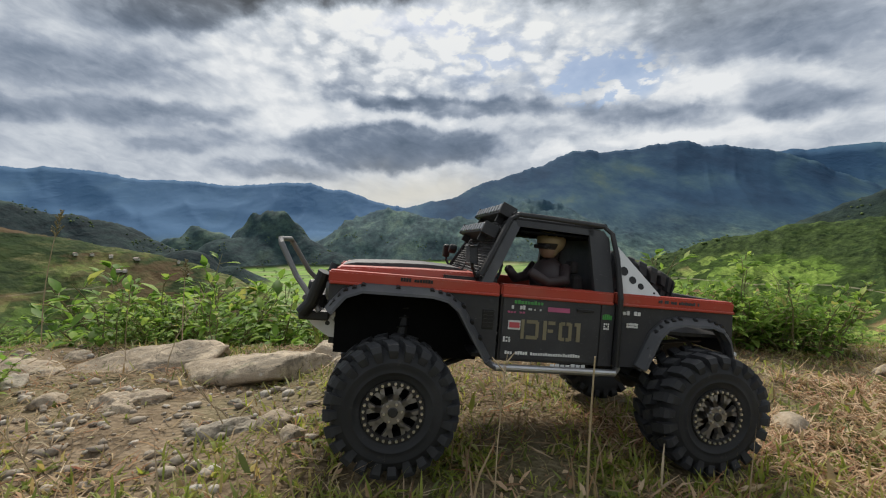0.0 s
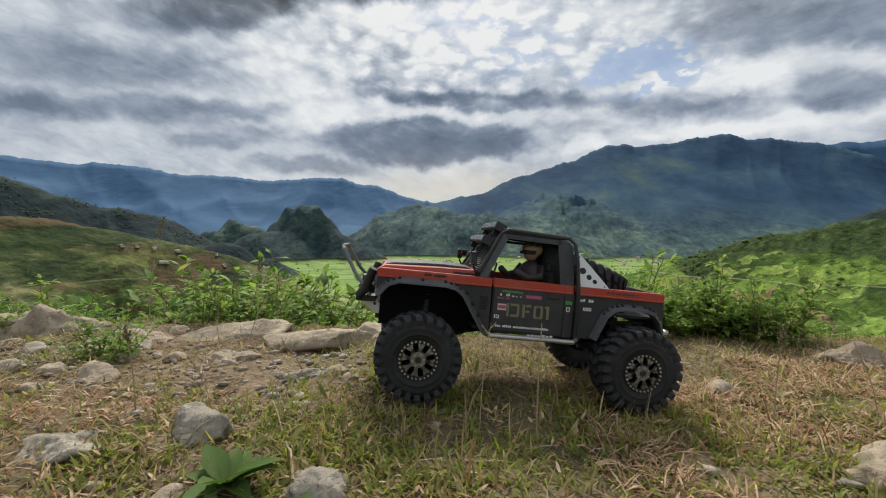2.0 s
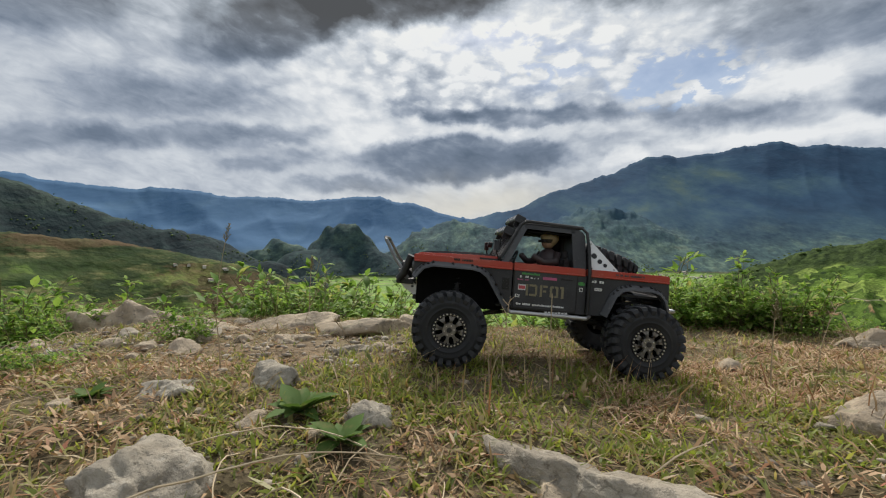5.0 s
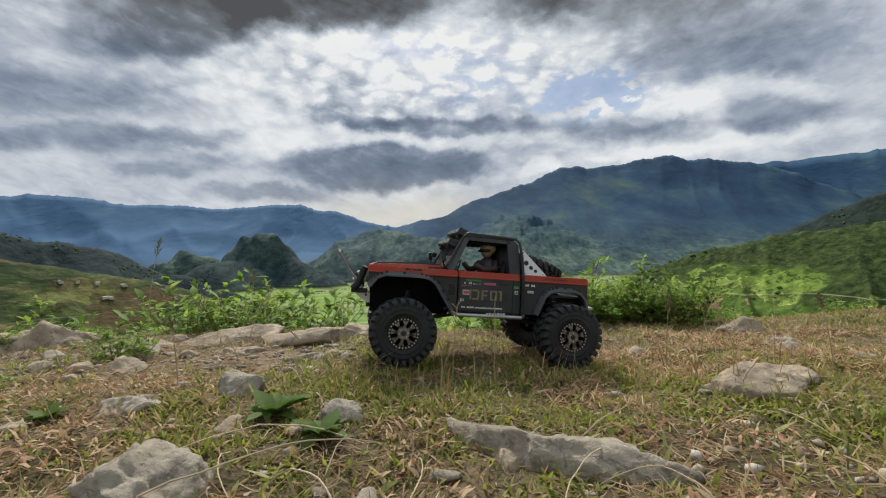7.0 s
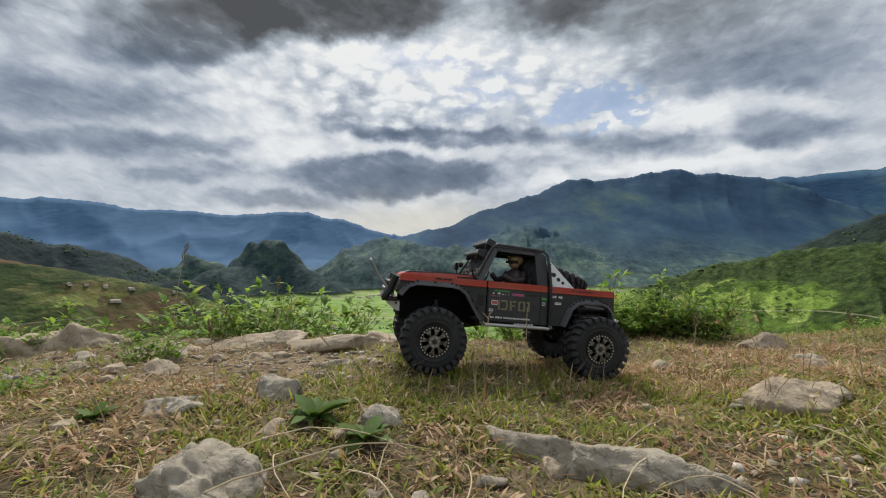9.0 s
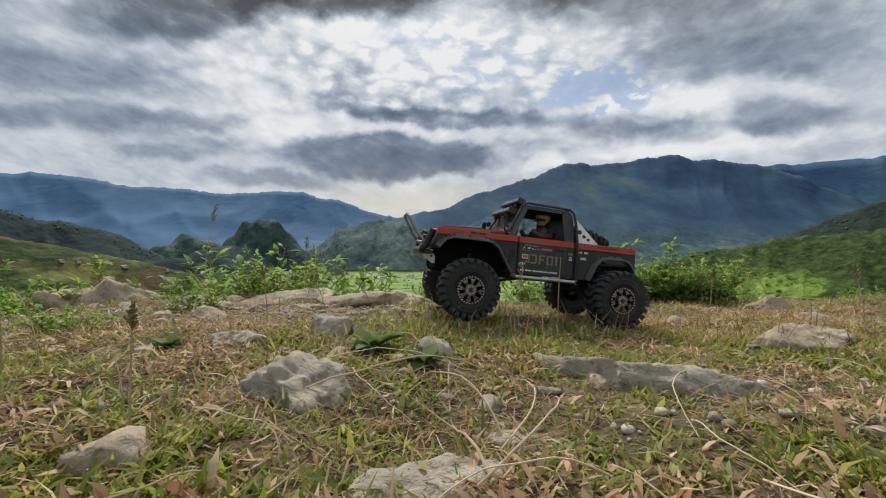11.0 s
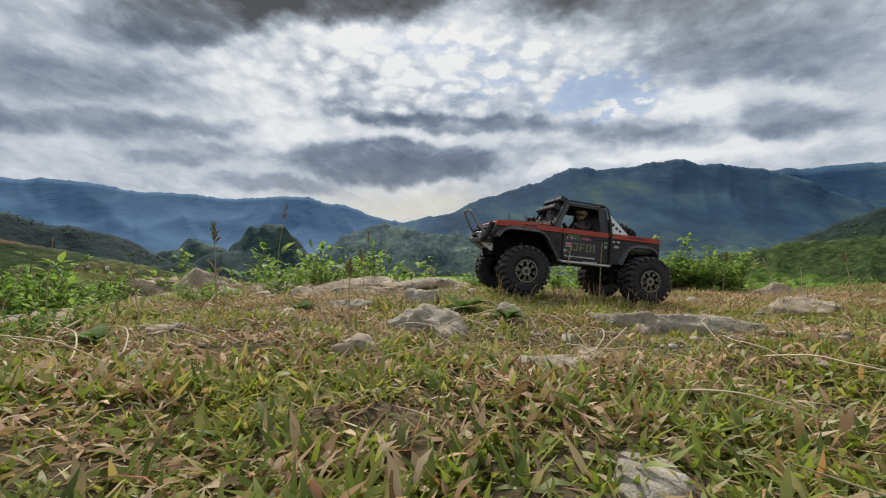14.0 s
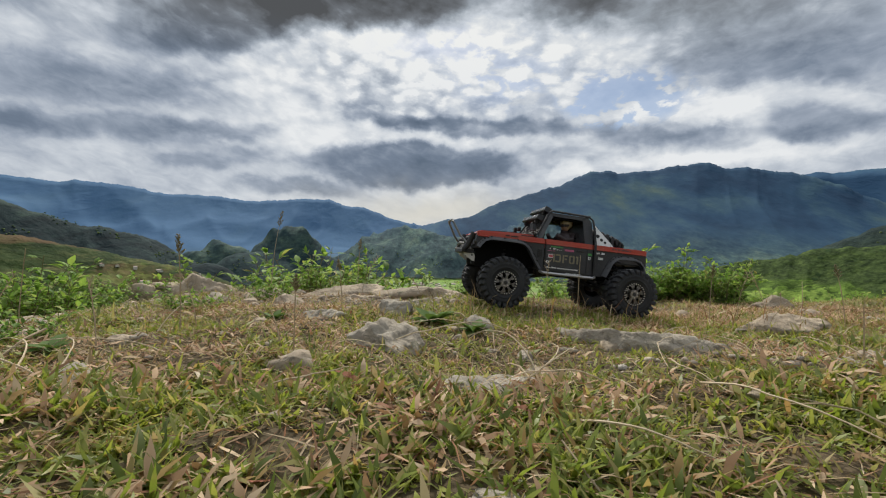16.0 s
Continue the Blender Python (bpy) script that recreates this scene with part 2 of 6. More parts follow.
def painted(name, base, dust=(0.24, 0.20, 0.15), rough=0.42, dust_amount=0.5, metal=0.0, scale=60):
    """Worn paint or plastic, with a film of dust and fine scratches."""
    def build(N, bsdf):
        p = obj(N)
        n = N.noise(p, scale, 6, 0.65)
        big = N.noise(p, scale * 0.22, 3, 0.6)
        scratch = N.noise(N.vmath("MULTIPLY", p, (30.0, 30.0, 240.0)), 9.0, 3, 0.7)
        c = N.mix(N.math("MULTIPLY", N.smooth(big, 0.42, 0.75), dust_amount), (*base, 1), (*dust, 1))
        c = N.mix(N.math("MULTIPLY", N.smooth(n, 0.62, 0.74), dust_amount * 0.9), c, (*[min(1, v * 1.3) for v in dust], 1))
        c = N.mix(N.math("MULTIPLY", N.smooth(scratch, 0.66, 0.74), 0.45), c, (0.35, 0.34, 0.33, 1))
        r = N.math("ADD", rough, N.math("MULTIPLY", N.math("SUBTRACT", n, 0.4), 0.45), clamp=True)
        return c, N.bump(n, 0.12, 0.0006), r
    return material(name, build, rough, metal)


M_GREY = painted("dark_grey_body_plastic", (0.026, 0.026, 0.029), dust=(0.085, 0.088, 0.088), dust_amount=0.32, rough=0.58)
M_FLARE = painted("grey_flare_plastic", (0.052, 0.054, 0.060), dust=(0.21, 0.195, 0.18), dust_amount=0.45, rough=0.5)
M_RED = painted("orange_red_paint", (0.38, 0.042, 0.022), dust=(0.30, 0.12, 0.08), dust_amount=0.45, rough=0.38)
M_BLACK = painted("black_plastic", (0.007, 0.007, 0.008), dust=(0.07, 0.062, 0.055), dust_amount=0.28, rough=0.5)
M_LINER = material("matt_black_liner", lambda N, b: N.mix(N.noise(obj(N), 80, 3), (0.003, 0.003, 0.003, 1), (0.008, 0.008, 0.008, 1)), 0.9, spec=0.1)
M_STEEL = painted("scuffed_steel", (0.50, 0.50, 0.51), dust=(0.30, 0.26, 0.22), dust_amount=0.5, rough=0.32, metal=0.85)
M_BAR = painted("dull_grey_tube", (0.17, 0.17, 0.17), dust=(0.24, 0.21, 0.18), dust_amount=0.5, rough=0.5, metal=0.5)
M_PLATE = painted("brushed_aluminium_plate", (0.62, 0.62, 0.61), dust=(0.40, 0.36, 0.31), dust_amount=0.45, rough=0.42, metal=0.4)
M_RIM = painted("bronze_grey_rim", (0.205, 0.190, 0.172), dust=(0.26, 0.235, 0.205), dust_amount=0.5, rough=0.42, metal=0.55)
M_BOLT = painted("zinc_bolt", (0.60, 0.58, 0.55), dust=(0.35, 0.30, 0.25), dust_amount=0.3, rough=0.3, metal=0.9)
M_LENS = painted("smoked_lens", (0.10, 0.105, 0.11), dust=(0.3, 0.28, 0.25), dust_amount=0.2, rough=0.22)
M_TAN = painted("khaki_stencil_paint", (0.20, 0.175, 0.105), dust=(0.05, 0.05, 0.05), dust_amount=0.7, rough=0.6, scale=90)
M_WHITE = painted("white_sticker", (0.72, 0.72, 0.70), dust=(0.2, 0.2, 0.2), dust_amount=0.35, rough=0.5)
M_GREEN = painted("green_sticker", (0.06, 0.34, 0.06), dust=(0.1, 0.1, 0.1), dust_amount=0.4, rough=0.5)
M_PINK = painted("pink_sticker", (0.52, 0.09, 0.22), dust=(0.1, 0.1, 0.1), dust_amount=0.4, rough=0.5)
M_STICKRED = painted("red_sticker", (0.55, 0.04, 0.06), dust=(0.2, 0.2, 0.2), dust_amount=0.3, rough=0.5)
M_CLOTH = painted("black_cloth", (0.025, 0.023, 0.025), dust=(0.10, 0.08, 0.07), dust_amount=0.4, rough=0.85)


def rubber_build(N, bsdf):
    p = obj(N)
    n = N.noise(p, 90, 6, 0.7)
    big = N.noise(p, 22, 4, 0.6)
    c = N.mix(N.smooth(big, 0.40, 0.72), (0.009, 0.0095, 0.011, 1), (0.026, 0.027, 0.030, 1))
    c = N.mix(N.math("MULTIPLY", N.smooth(n, 0.60, 0.75), 0.4), c, (0.095, 0.082, 0.066, 1))
    return c, N.bump(n, 0.25, 0.0008), N.math("ADD", 0.55, N.math("MULTIPLY", n, 0.3))


M_RUBBER = material("dusty_black_rubber", rubber_build, 0.7)


def figure_build(N, bsdf):
    x, _, z = N.split(obj(N))
    cloth = N.mix(N.noise(obj(N), 90, 4, 0.6), (0.018, 0.015, 0.016, 1), (0.045, 0.026, 0.026, 1))
    c = N.mix(N.smooth(z, 0.0425, 0.0430), cloth, (0.24, 0.145, 0.095, 1))
    # dark goggles across the front, tan helmet over the crown and the back
    band = N.math("MULTIPLY", N.math("GREATER_THAN", z, 0.0515), N.math("LESS_THAN", x, -0.004))
    c = N.mix(band, c, (0.010, 0.009, 0.009, 1))
    crown = N.math("MAXIMUM", N.math("GREATER_THAN", z, 0.0580), N.math("MULTIPLY", N.math("GREATER_THAN", x, -0.004), N.math("GREATER_THAN", z, 0.0460)))
    c = N.mix(crown, c, N.mix(N.noise(obj(N), 120, 4, 0.6), (0.20, 0.145, 0.075, 1), (0.31, 0.235, 0.13, 1)))
    return c, N.bump(N.noise(obj(N), 200, 4), 0.3, 0.001)


M_FIGURE = material("painted_figure", figure_build, 0.55)


def rock_build(tint):
    def build(N, bsdf):
        p = obj(N)
        n1, n2, n3 = N.noise(p, 14, 8, 0.65), N.noise(p, 70, 6, 0.7), N.noise(p, 4.5, 4, 0.6, 0.8)
        rnd = N.nodes.new("ShaderNodeObjectInfo").outputs["Random"]
        c = N.ramp(n1, [(0.30, tuple(v * 0.35 for v in tint)), (0.45, tuple(v * 0.75 for v in tint)), (0.58, tint), (0.72, tuple(min(1, v * 1.45) for v in tint))])
        c = N.mix(N.smooth(n3, 0.48, 0.66, 0, 0.6), c, (0.33, 0.255, 0.165, 1))
        c = N.mix(N.smooth(n2, 0.56, 0.68, 0, 0.75), c, (0.075, 0.068, 0.055, 1))
        c = N.mix(N.smooth(n2, 0.44, 0.34, 0, 0.5), c, (0.56, 0.52, 0.45, 1))
        c = N.mix(N.smooth(N.noise(p, 9, 6, 0.6, 0.4), 0.54, 0.62, 0, 0.6), c, (0.105, 0.098, 0.078, 1))
        # lichen and earth in blotches
        c = N.mix(N.smooth(N.noise(p, 28, 3, 0.5), 0.64, 0.72, 0, 0.5), c, (0.14, 0.15, 0.08, 1))
        c = N.mix(N.math("MULTIPLY", rnd, 0.25), c, (0.25, 0.19, 0.13, 1))
        crack = N.voronoi(N.vmath("ADD", p, N.vmath("SCALE", N.noise(p, 30, 4, 0.6, color=True), 0.05)), 22, "DISTANCE_TO_EDGE")
        c = N.mix(N.math("MULTIPLY", N.smooth(crack, 0.05, 0.01), N.smooth(N.noise(p, 12, 3, 0.6), 0.50, 0.58, 0, 0.40)), c, (0.07, 0.058, 0.044, 1))
        h = N.math("ADD", N.math("MULTIPLY", n1, 1.0), N.math("ADD", N.math("MULTIPLY", n2, 0.45), N.math("MULTIPLY", N.smooth(crack, 0.0, 0.05), 0.03)))
        return c, N.bump(h, 1.0, 0.010), 0.9
    return build


M_ROCK = material("grey_limestone", rock_build((0.41, 0.37, 0.30)), 0.9, spec=0.25)
M_ROCK_TAN = material("tan_sandstone", rock_build((0.48, 0.395, 0.29)), 0.9, spec=0.25)


def blade_build(stops, translucent=0.35):
    def build(N, bsdf):
        r = geo(N, "Random Per Island")
        c = N.ramp(r, stops)
        n = N.noise(geo(N), 60, 3, 0.6)
        c = N.mix(N.smooth(n, 0.5, 0.75, 0, 0.35), c, (0.30, 0.24, 0.10, 1))
        # leaves let light through
        tr = N.nodes.new("ShaderNodeBsdfTranslucent")
        N.feed(tr.inputs[0], N.mix(1.0, c, (1.0, 1.0, 0.75, 1), "MULTIPLY"))
        mixer = N.nodes.new("ShaderNodeMixShader")
        mixer.inputs[0].default_value = translucent
        out = next(n for n in N.nodes if n.type == "OUTPUT_MATERIAL")
        N.links.new(bsdf.outputs[0], mixer.inputs[1])
        N.links.new(tr.outputs[0], mixer.inputs[2])
        N.links.new(mixer.outputs[0], out.inputs[0])
        return c
    return build


M_GRASS = material("short_grass", blade_build([(0.0, (0.12, 0.155, 0.038)), (0.25, (0.20, 0.245, 0.060)), (0.45, (0.30, 0.33, 0.092)), (0.62, (0.40, 0.37, 0.155)), (0.82, (0.50, 0.38, 0.21)), (1.0, (0.25, 0.17, 0.095))], 0.45), 0.5, spec=0.35)
M_FRESH = material("fresh_grass", blade_build([(0.0, (0.165, 0.215, 0.032)), (0.35, (0.27, 0.33, 0.050)), (0.7, (0.38, 0.41, 0.08)), (0.88, (0.46, 0.38, 0.16)), (1.0, (0.36, 0.22, 0.10))], 0.5), 0.5, spec=0.35)
M_COARSE = material("coarse_grass", blade_build([(0.0, (0.09, 0.125, 0.025)), (0.35, (0.19, 0.25, 0.040)), (0.65, (0.30, 0.36, 0.07)), (0.85, (0.40, 0.36, 0.13)), (1.0, (0.46, 0.25, 0.12))], 0.5), 0.45, spec=0.4)
M_STRAW = material("dry_straw", blade_build([(0.0, (0.22, 0.150, 0.080)), (0.35, (0.38, 0.285, 0.165)), (0.55, (0.34, 0.165, 0.085)), (0.75, (0.16, 0.085, 0.045)), (1.0, (0.58, 0.47, 0.31))], 0.2), 0.75, spec=0.2)
M_DOCK = material("dock_leaves", blade_build([(0.0, (0.045, 0.095, 0.022)), (0.5, (0.085, 0.155, 0.036)), (1.0, (0.16, 0.24, 0.06))], 0.35), 0.7, spec=0.2)
M_DEAD = material("curled_dead_leaves", blade_build([(0.0, (0.20, 0.115, 0.060)), (0.3, (0.40, 0.255, 0.145)), (0.6, (0.54, 0.37, 0.23)), (0.85, (0.62, 0.48, 0.32)), (1.0, (0.33, 0.13, 0.08))], 0.2), 0.75, spec=0.2)
M_LEAF = material("weed_leaves", blade_build([(0.0, (0.095, 0.180, 0.032)), (0.35, (0.165, 0.295, 0.055)), (0.7, (0.265, 0.415, 0.085)), (0.92, (0.38, 0.51, 0.13)), (1.0, (0.42, 0.38, 0.14))], 0.5), 0.6, spec=0.2)
M_STEM = material("weed_stems", lambda N, b: N.mix(N.noise(geo(N), 40, 3), (0.10, 0.12, 0.04, 1), (0.22, 0.15, 0.08, 1)), 0.7)
M_TWIG = material("dead_stalk", lambda N, b: (N.mix(N.noise(geo(N), 70, 4), (0.20, 0.14, 0.08, 1), (0.50, 0.40, 0.25, 1)), N.bump(N.noise(geo(N), 300, 4), 0.3, 0.001)), 0.8)
M_TWIG_PALE = material("bleached_straw", lambda N, b: N.mix(N.noise(geo(N), 60, 4), (0.62, 0.52, 0.36, 1), (0.40, 0.29, 0.17, 1)), 0.7)


# ---- the lie of the land ----
def value_noise(x, y, seed=0):
    """Smooth value noise on arrays, 0 to 1."""
    xi, yi = np.floor(x).astype(np.int64), np.floor(y).astype(np.int64)
    fx, fy = x - xi, y - yi
    fx, fy = fx * fx * fx * (fx * (fx * 6 - 15) + 10), fy * fy * fy * (fy * (fy * 6 - 15) + 10)

    def h(a, b):
        v = (a * 374761393 + b * 668265263 + seed * 974634533) & 0x7FFFFFFF
        v = ((v ^ (v >> 13)) * 1274126177) & 0x7FFFFFFF
        return ((v ^ (v >> 16)) & 0xFFFF) / 65535.0
    a, b, c, d = h(xi, yi), h(xi + 1, yi), h(xi, yi + 1), h(xi + 1, yi + 1)
    return (a * (1 - fx) + b * fx) * (1 - fy) + (c * (1 - fx) + d * fx) * fy


def fbm(x, y, octaves=5, seed=0, rough=0.5):
    total, amp, norm = 0.0, 1.0, 0.0
    for o in range(octaves):
        total = total + amp * value_noise(x * 2 ** o + 17.3 * o, y * 2 ** o - 9.1 * o, seed + o)
        norm, amp = norm + amp, amp * rough
    return total / norm


def ridged(x, y, octaves=5, seed=0):
    total, amp, norm = 0.0, 1.0, 0.0
    for o in range(octaves):
        n = 1 - np.abs(2 * value_noise(x * 2 ** o + 31.7 * o, y * 2 ** o + 5.9 * o, seed + o) - 1)
        total, norm, amp = total + amp * n * n, norm + amp, amp * 0.5
    return total / norm


def step(v, a, b):
    t = np.clip((v - a) / (b - a), 0, 1)
    return t * t * (3 - 2 * t)


def edge_of(x):
    """How far behind the truck the ridge's flat top reaches."""
    return 0.40 + 0.10 * np.sin(x * 2.1 + 0.6) + 0.07 * np.sin(x * 5.3) - 0.05 * np.clip(x, 0, 2) - 0.20 * np.exp(-((x - 0.10) / 0.34) ** 2)


def near_height(x, y):
    """The ridge top, in metres; the truck stands at the origin."""
    near = np.exp(-((x / 0.55) ** 2 + (y / 0.45) ** 2))
    z = near * (-0.0760 * x - 0.0120 * y)
    z = z + 0.035 * np.exp(-(((x - 0.22) / 0.22) ** 2 + ((y + 0.70) / 0.16) ** 2))
    rough = 1 - 0.75 * np.exp(-((x / 0.33) ** 2 + (y / 0.26) ** 2))
    z = z + rough * (0.045 * (fbm(x * 1.7, y * 1.7, 3, 11) - 0.5) + 0.022 * (fbm(x * 8, y * 8, 3, 12) - 0.5) + 0.006 * (fbm(x * 40, y * 40, 2, 13) - 0.5))
    # the top falls away to the left of the path
    left = np.clip(-x - 0.95, 0, None)
    return z - 0.004 - 0.30 * left * left / (left + 0.35)


# crests seen from the ridge: azimuth and elevation in degrees
LEFT_SLOPE = ([-80, -57, -45.6, -37.2, -30, -25.2, -20, -15, -11], [4.0, 2.4, 1.3, -0.5, -2.4, -4.4, -7.6, -11.0, -14.5])
LEFT_DARK = ([-85, -62, -56, -45.6, -41.7, -37, -33.7, -29, -25], [10.0, 9.0, 8.0, 4.1, 2.8, 2.2, 0.3, -2.2, -6.0])
LEFT_RANGE = ([-90, -60, -52, -45.7, -40.1, -36, -32.3, -25, -17.7, -12, -5.2, 0, 6], [9.0, 8.0, 7.4, 6.9, 7.3, 6.7, 6.75, 6.6, 7.3, 6.2, 4.3, 3.0, 1.0])
RIGHT_RANGE = ([-14, -5.2, 1.2, 5, 9.0, 13, 16.4, 22, 27.9, 32, 36.5, 41, 44.2, 50, 60, 90], [1.0, 4.1, 5.5, 7.2, 8.5, 9.6, 10.9, 10.7, 11.3, 10.4, 9.4, 7.3, 5.4, 2.5, 0.0, 0.0])
FAR_RIGHT = ([20, 28, 33, 38, 45.5, 55, 90], [-2.0, 6.0, 8.2, 9.3, 9.2, 9.8, 9.0])
RIGHT_SLOPE = ([6, 10, 19, 23.7, 28, 33, 40.6, 45.7, 60, 90], [-12.0, -8.0, -4.2, -2.6, -0.9, 0.6, 2.05, 2.5, 4.0, 6.0])
RIGHT_BACK = ([25, 30, 36, 40, 43.1, 45.7, 60, 90], [-8.0, -3.0, 0.5, 2.5, 4.2, 5.1, 9.0, 12.0])
# round hills: azimuth, elevation of the top, half width (degrees), distance
HILLS = [(-20.4, 2.55, 1.35, 1780), (-18.9, 1.8, 1.3, 1800), (-22.4, 2.0, 1.4, 1820), (-24.3, 1.9, 1.5, 1850), (-21.8, 1.6, 2.9, 1760), (-17.6, 0.8, 2.2, 1740), (-15.2, -0.9, 2.4, 1680), (-28.4, 1.45, 1.2, 1900), (-30.6, 0.9, 1.5, 1900), (-26.5, 0.6, 2.8, 1700),
         (-8.2, 3.8, 5.5, 2400), (-12.5, 1.6, 4.0, 2150), (-3.0, 2.6, 4.5, 2200), (9.4, 5.1, 6.5, 2700), (3.5, 2.9, 4.5, 2300), (15.5, 3.4, 5.5, 2600), (22.0, 1.6, 5.5, 2550), (9.0, 1.4, 5.0, 2150),
         (-36.5, 2.3, 4.2, 1480), (-31.0, -0.4, 3.4, 1200), (-25.0, -2.2, 2.6, 1000)]
FLOOR = -98.0


def far_height(x, y):
    r = np.hypot(x, y) + 1e-6
    az = np.degrees(np.arctan2(x, y))
    wob = fbm(x / 260, y / 260, 4, 21) - 0.5

    def crest(table, rc, front, back, spurs, jag, grain):
        e = np.interp(az, *table)
        d = r - rc
        jagged = (fbm(az * 0.55, az * 0 + rc, 2, 23) - 0.5) * jag * np.exp(-(d / (0.16 * front)) ** 2)
        jagged = jagged + (fbm(az * 2.2, az * 0 + rc, 4, 24, 0.7) - 0.5) * jag * 0.65 * np.exp(-(d / (0.035 * front)) ** 2)
        top = rc * np.tan(np.radians(e + jagged))
        # spurs and gullies run down from the crest, bent by a slow warp
        across, down = np.radians(az) * rc / grain, r / (grain * 2.6)
        bend = 1.1 * (fbm(across * 0.8, down * 1.6, 3, 25) - 0.5) + 0.35 * (down - rc / (grain * 2.6))
        spur = ridged(across + bend, down, 3, 22 + int(rc) % 7)
        t = np.where(d < 0, np.clip(1 + d / front, 0, 1), np.clip(1 - d / back, 0, 1))
        t = t ** np.where(d < 0, 1.25, 1.0)
        z = FLOOR + (top - FLOOR) * t
        return z - spurs * (1 - spur) * np.clip((1 - t) * 3.0, 0, 1) * np.clip(t * 2.0, 0, 1)

    z = FLOOR + 6 * wob + np.clip((r - 2500) / 40, 0, 30)
    for layer in (crest(LEFT_SLOPE, 420, 330, 500, 30, 0.35, 80), crest(LEFT_DARK, 1250, 500, 500, 60, 0.5, 220), crest(LEFT_RANGE, 4150, 1300, 700, 150, 0.5, 620),
                  crest(RIGHT_RANGE, 3500, 1450, 900, 55, 0.5, 760), crest(FAR_RIGHT, 4600, 1000, 500, 200, 0.4, 600),
                  crest(RIGHT_SLOPE, 520, 400, 500, 46, 0.5, 85), crest(RIGHT_BACK, 950, 380, 500, 50, 0.6, 180)):
        z = np.maximum(z, layer)
    wx, wy = 80 * (fbm(x / 200, y / 200, 3, 31) - 0.5), 80 * (fbm(x / 200, y / 200, 3, 33) - 0.5)
    lump = ridged((x + wx) / 300, (y + wy) / 300, 3, 29)
    knobs = ridged((x - wy) / 85, (y + wx) / 85, 3, 30)
    heap = np.zeros_like(r)
    for a, e, w, rc in HILLS:
        top = rc * math.tan(math.radians(e)) - FLOOR
        wm = rc * math.radians(w) * 1.2
        u = ((az - a) * math.radians(1) * rc + wx) / wm
        v = (r - rc + wy) / (wm * 1.2)
        d = np.sqrt(u * u + v * v)
        shape = (0.5 + 0.5 * np.cos(np.pi * np.clip(d / 1.8, 0, 1))) ** 0.85
        if w < 1.6:
            shape = step(d, 2.2, 0.75)
            heap = heap + (top * shape * (0.86 + 0.10 * lump + 0.08 * knobs)) ** 3
            continue
        heap = heap + (top * 0.98 * shape * (0.80 + 0.27 * lump + 0.12 * knobs)) ** 3
    z = np.maximum(z, FLOOR - 10 + np.cbrt(heap))
    # the ridge's own flank below the camera
    flank = -0.5 - (r - 1.2) * 0.52 * (0.9 + 0.3 * wob)
    behind = 0.0 + r * 0.02 + 8 * wob * step(r, 5, 200)
    own = np.where(y > 0, flank * step(y / r, -0.1, 0.45) + behind * (1 - step(y / r, -0.1, 0.45)), behind)
    own = np.maximum(own, FLOOR - 5)
    w = step(r, 60, 200)
    return np.where(y > -0.2 * r, np.maximum(own, np.where(r > 60, z * w + own * (1 - w), own)), behind)


def height(x, y):
    x, y = np.asarray(x, float), np.asarray(y, float)
    top = near_height(x, y)
    over = np.clip(y - edge_of(x), 0, None)
    drop = np.where(over > 0, -0.50 * over * step(over, 0, 0.5) - 0.10 * over, 0)
    z_near = top + drop
    r = np.hypot(x, y)
    w = step(r, 2.5, 6.0)
    return z_near * (1 - w) + far_height(x, y) * w


def build_ground():
    cx, cy = -0.2, -2.1
    azs = np.concatenate([np.linspace(-180, -72, 40, endpoint=False), np.linspace(-72, 72, 960, endpoint=False), np.linspace(72, 180, 40, endpoint=False)])
    rs = np.concatenate([[0.002, 0.15, 0.35, 0.5, 0.6, 0.7], np.arange(0.78, 3.4, 0.0125), 3.4 * np.exp(np.arange(0, math.log(250 / 3.4), 0.03)), 250 * np.exp(np.arange(0, math.log(1900 / 250), 0.017)), 1900 * np.exp(np.arange(0, math.log(4850 / 1900), 0.0105))])
    A, R = np.meshgrid(np.radians(azs), rs)
    X, Y = cx + R * np.sin(A), cy + R * np.cos(A)
    Z = height(X, Y)
    n, m = X.shape
    verts = np.stack([X.ravel(), Y.ravel(), Z.ravel()], 1)
    i = np.arange(n - 1)[:, None] * m
    j = np.arange(m)[None, :]
    j2 = (j + 1) % m
    faces = np.stack([(i + j).ravel(), (i + m + j).ravel(), (i + m + j2).ravel(), (i + j2).ravel()], 1)
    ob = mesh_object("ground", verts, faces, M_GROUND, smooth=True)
    return tagged(ob, "grassy ridge falling to terraced fields, valley and forested mountains", "ground", kind="structure")


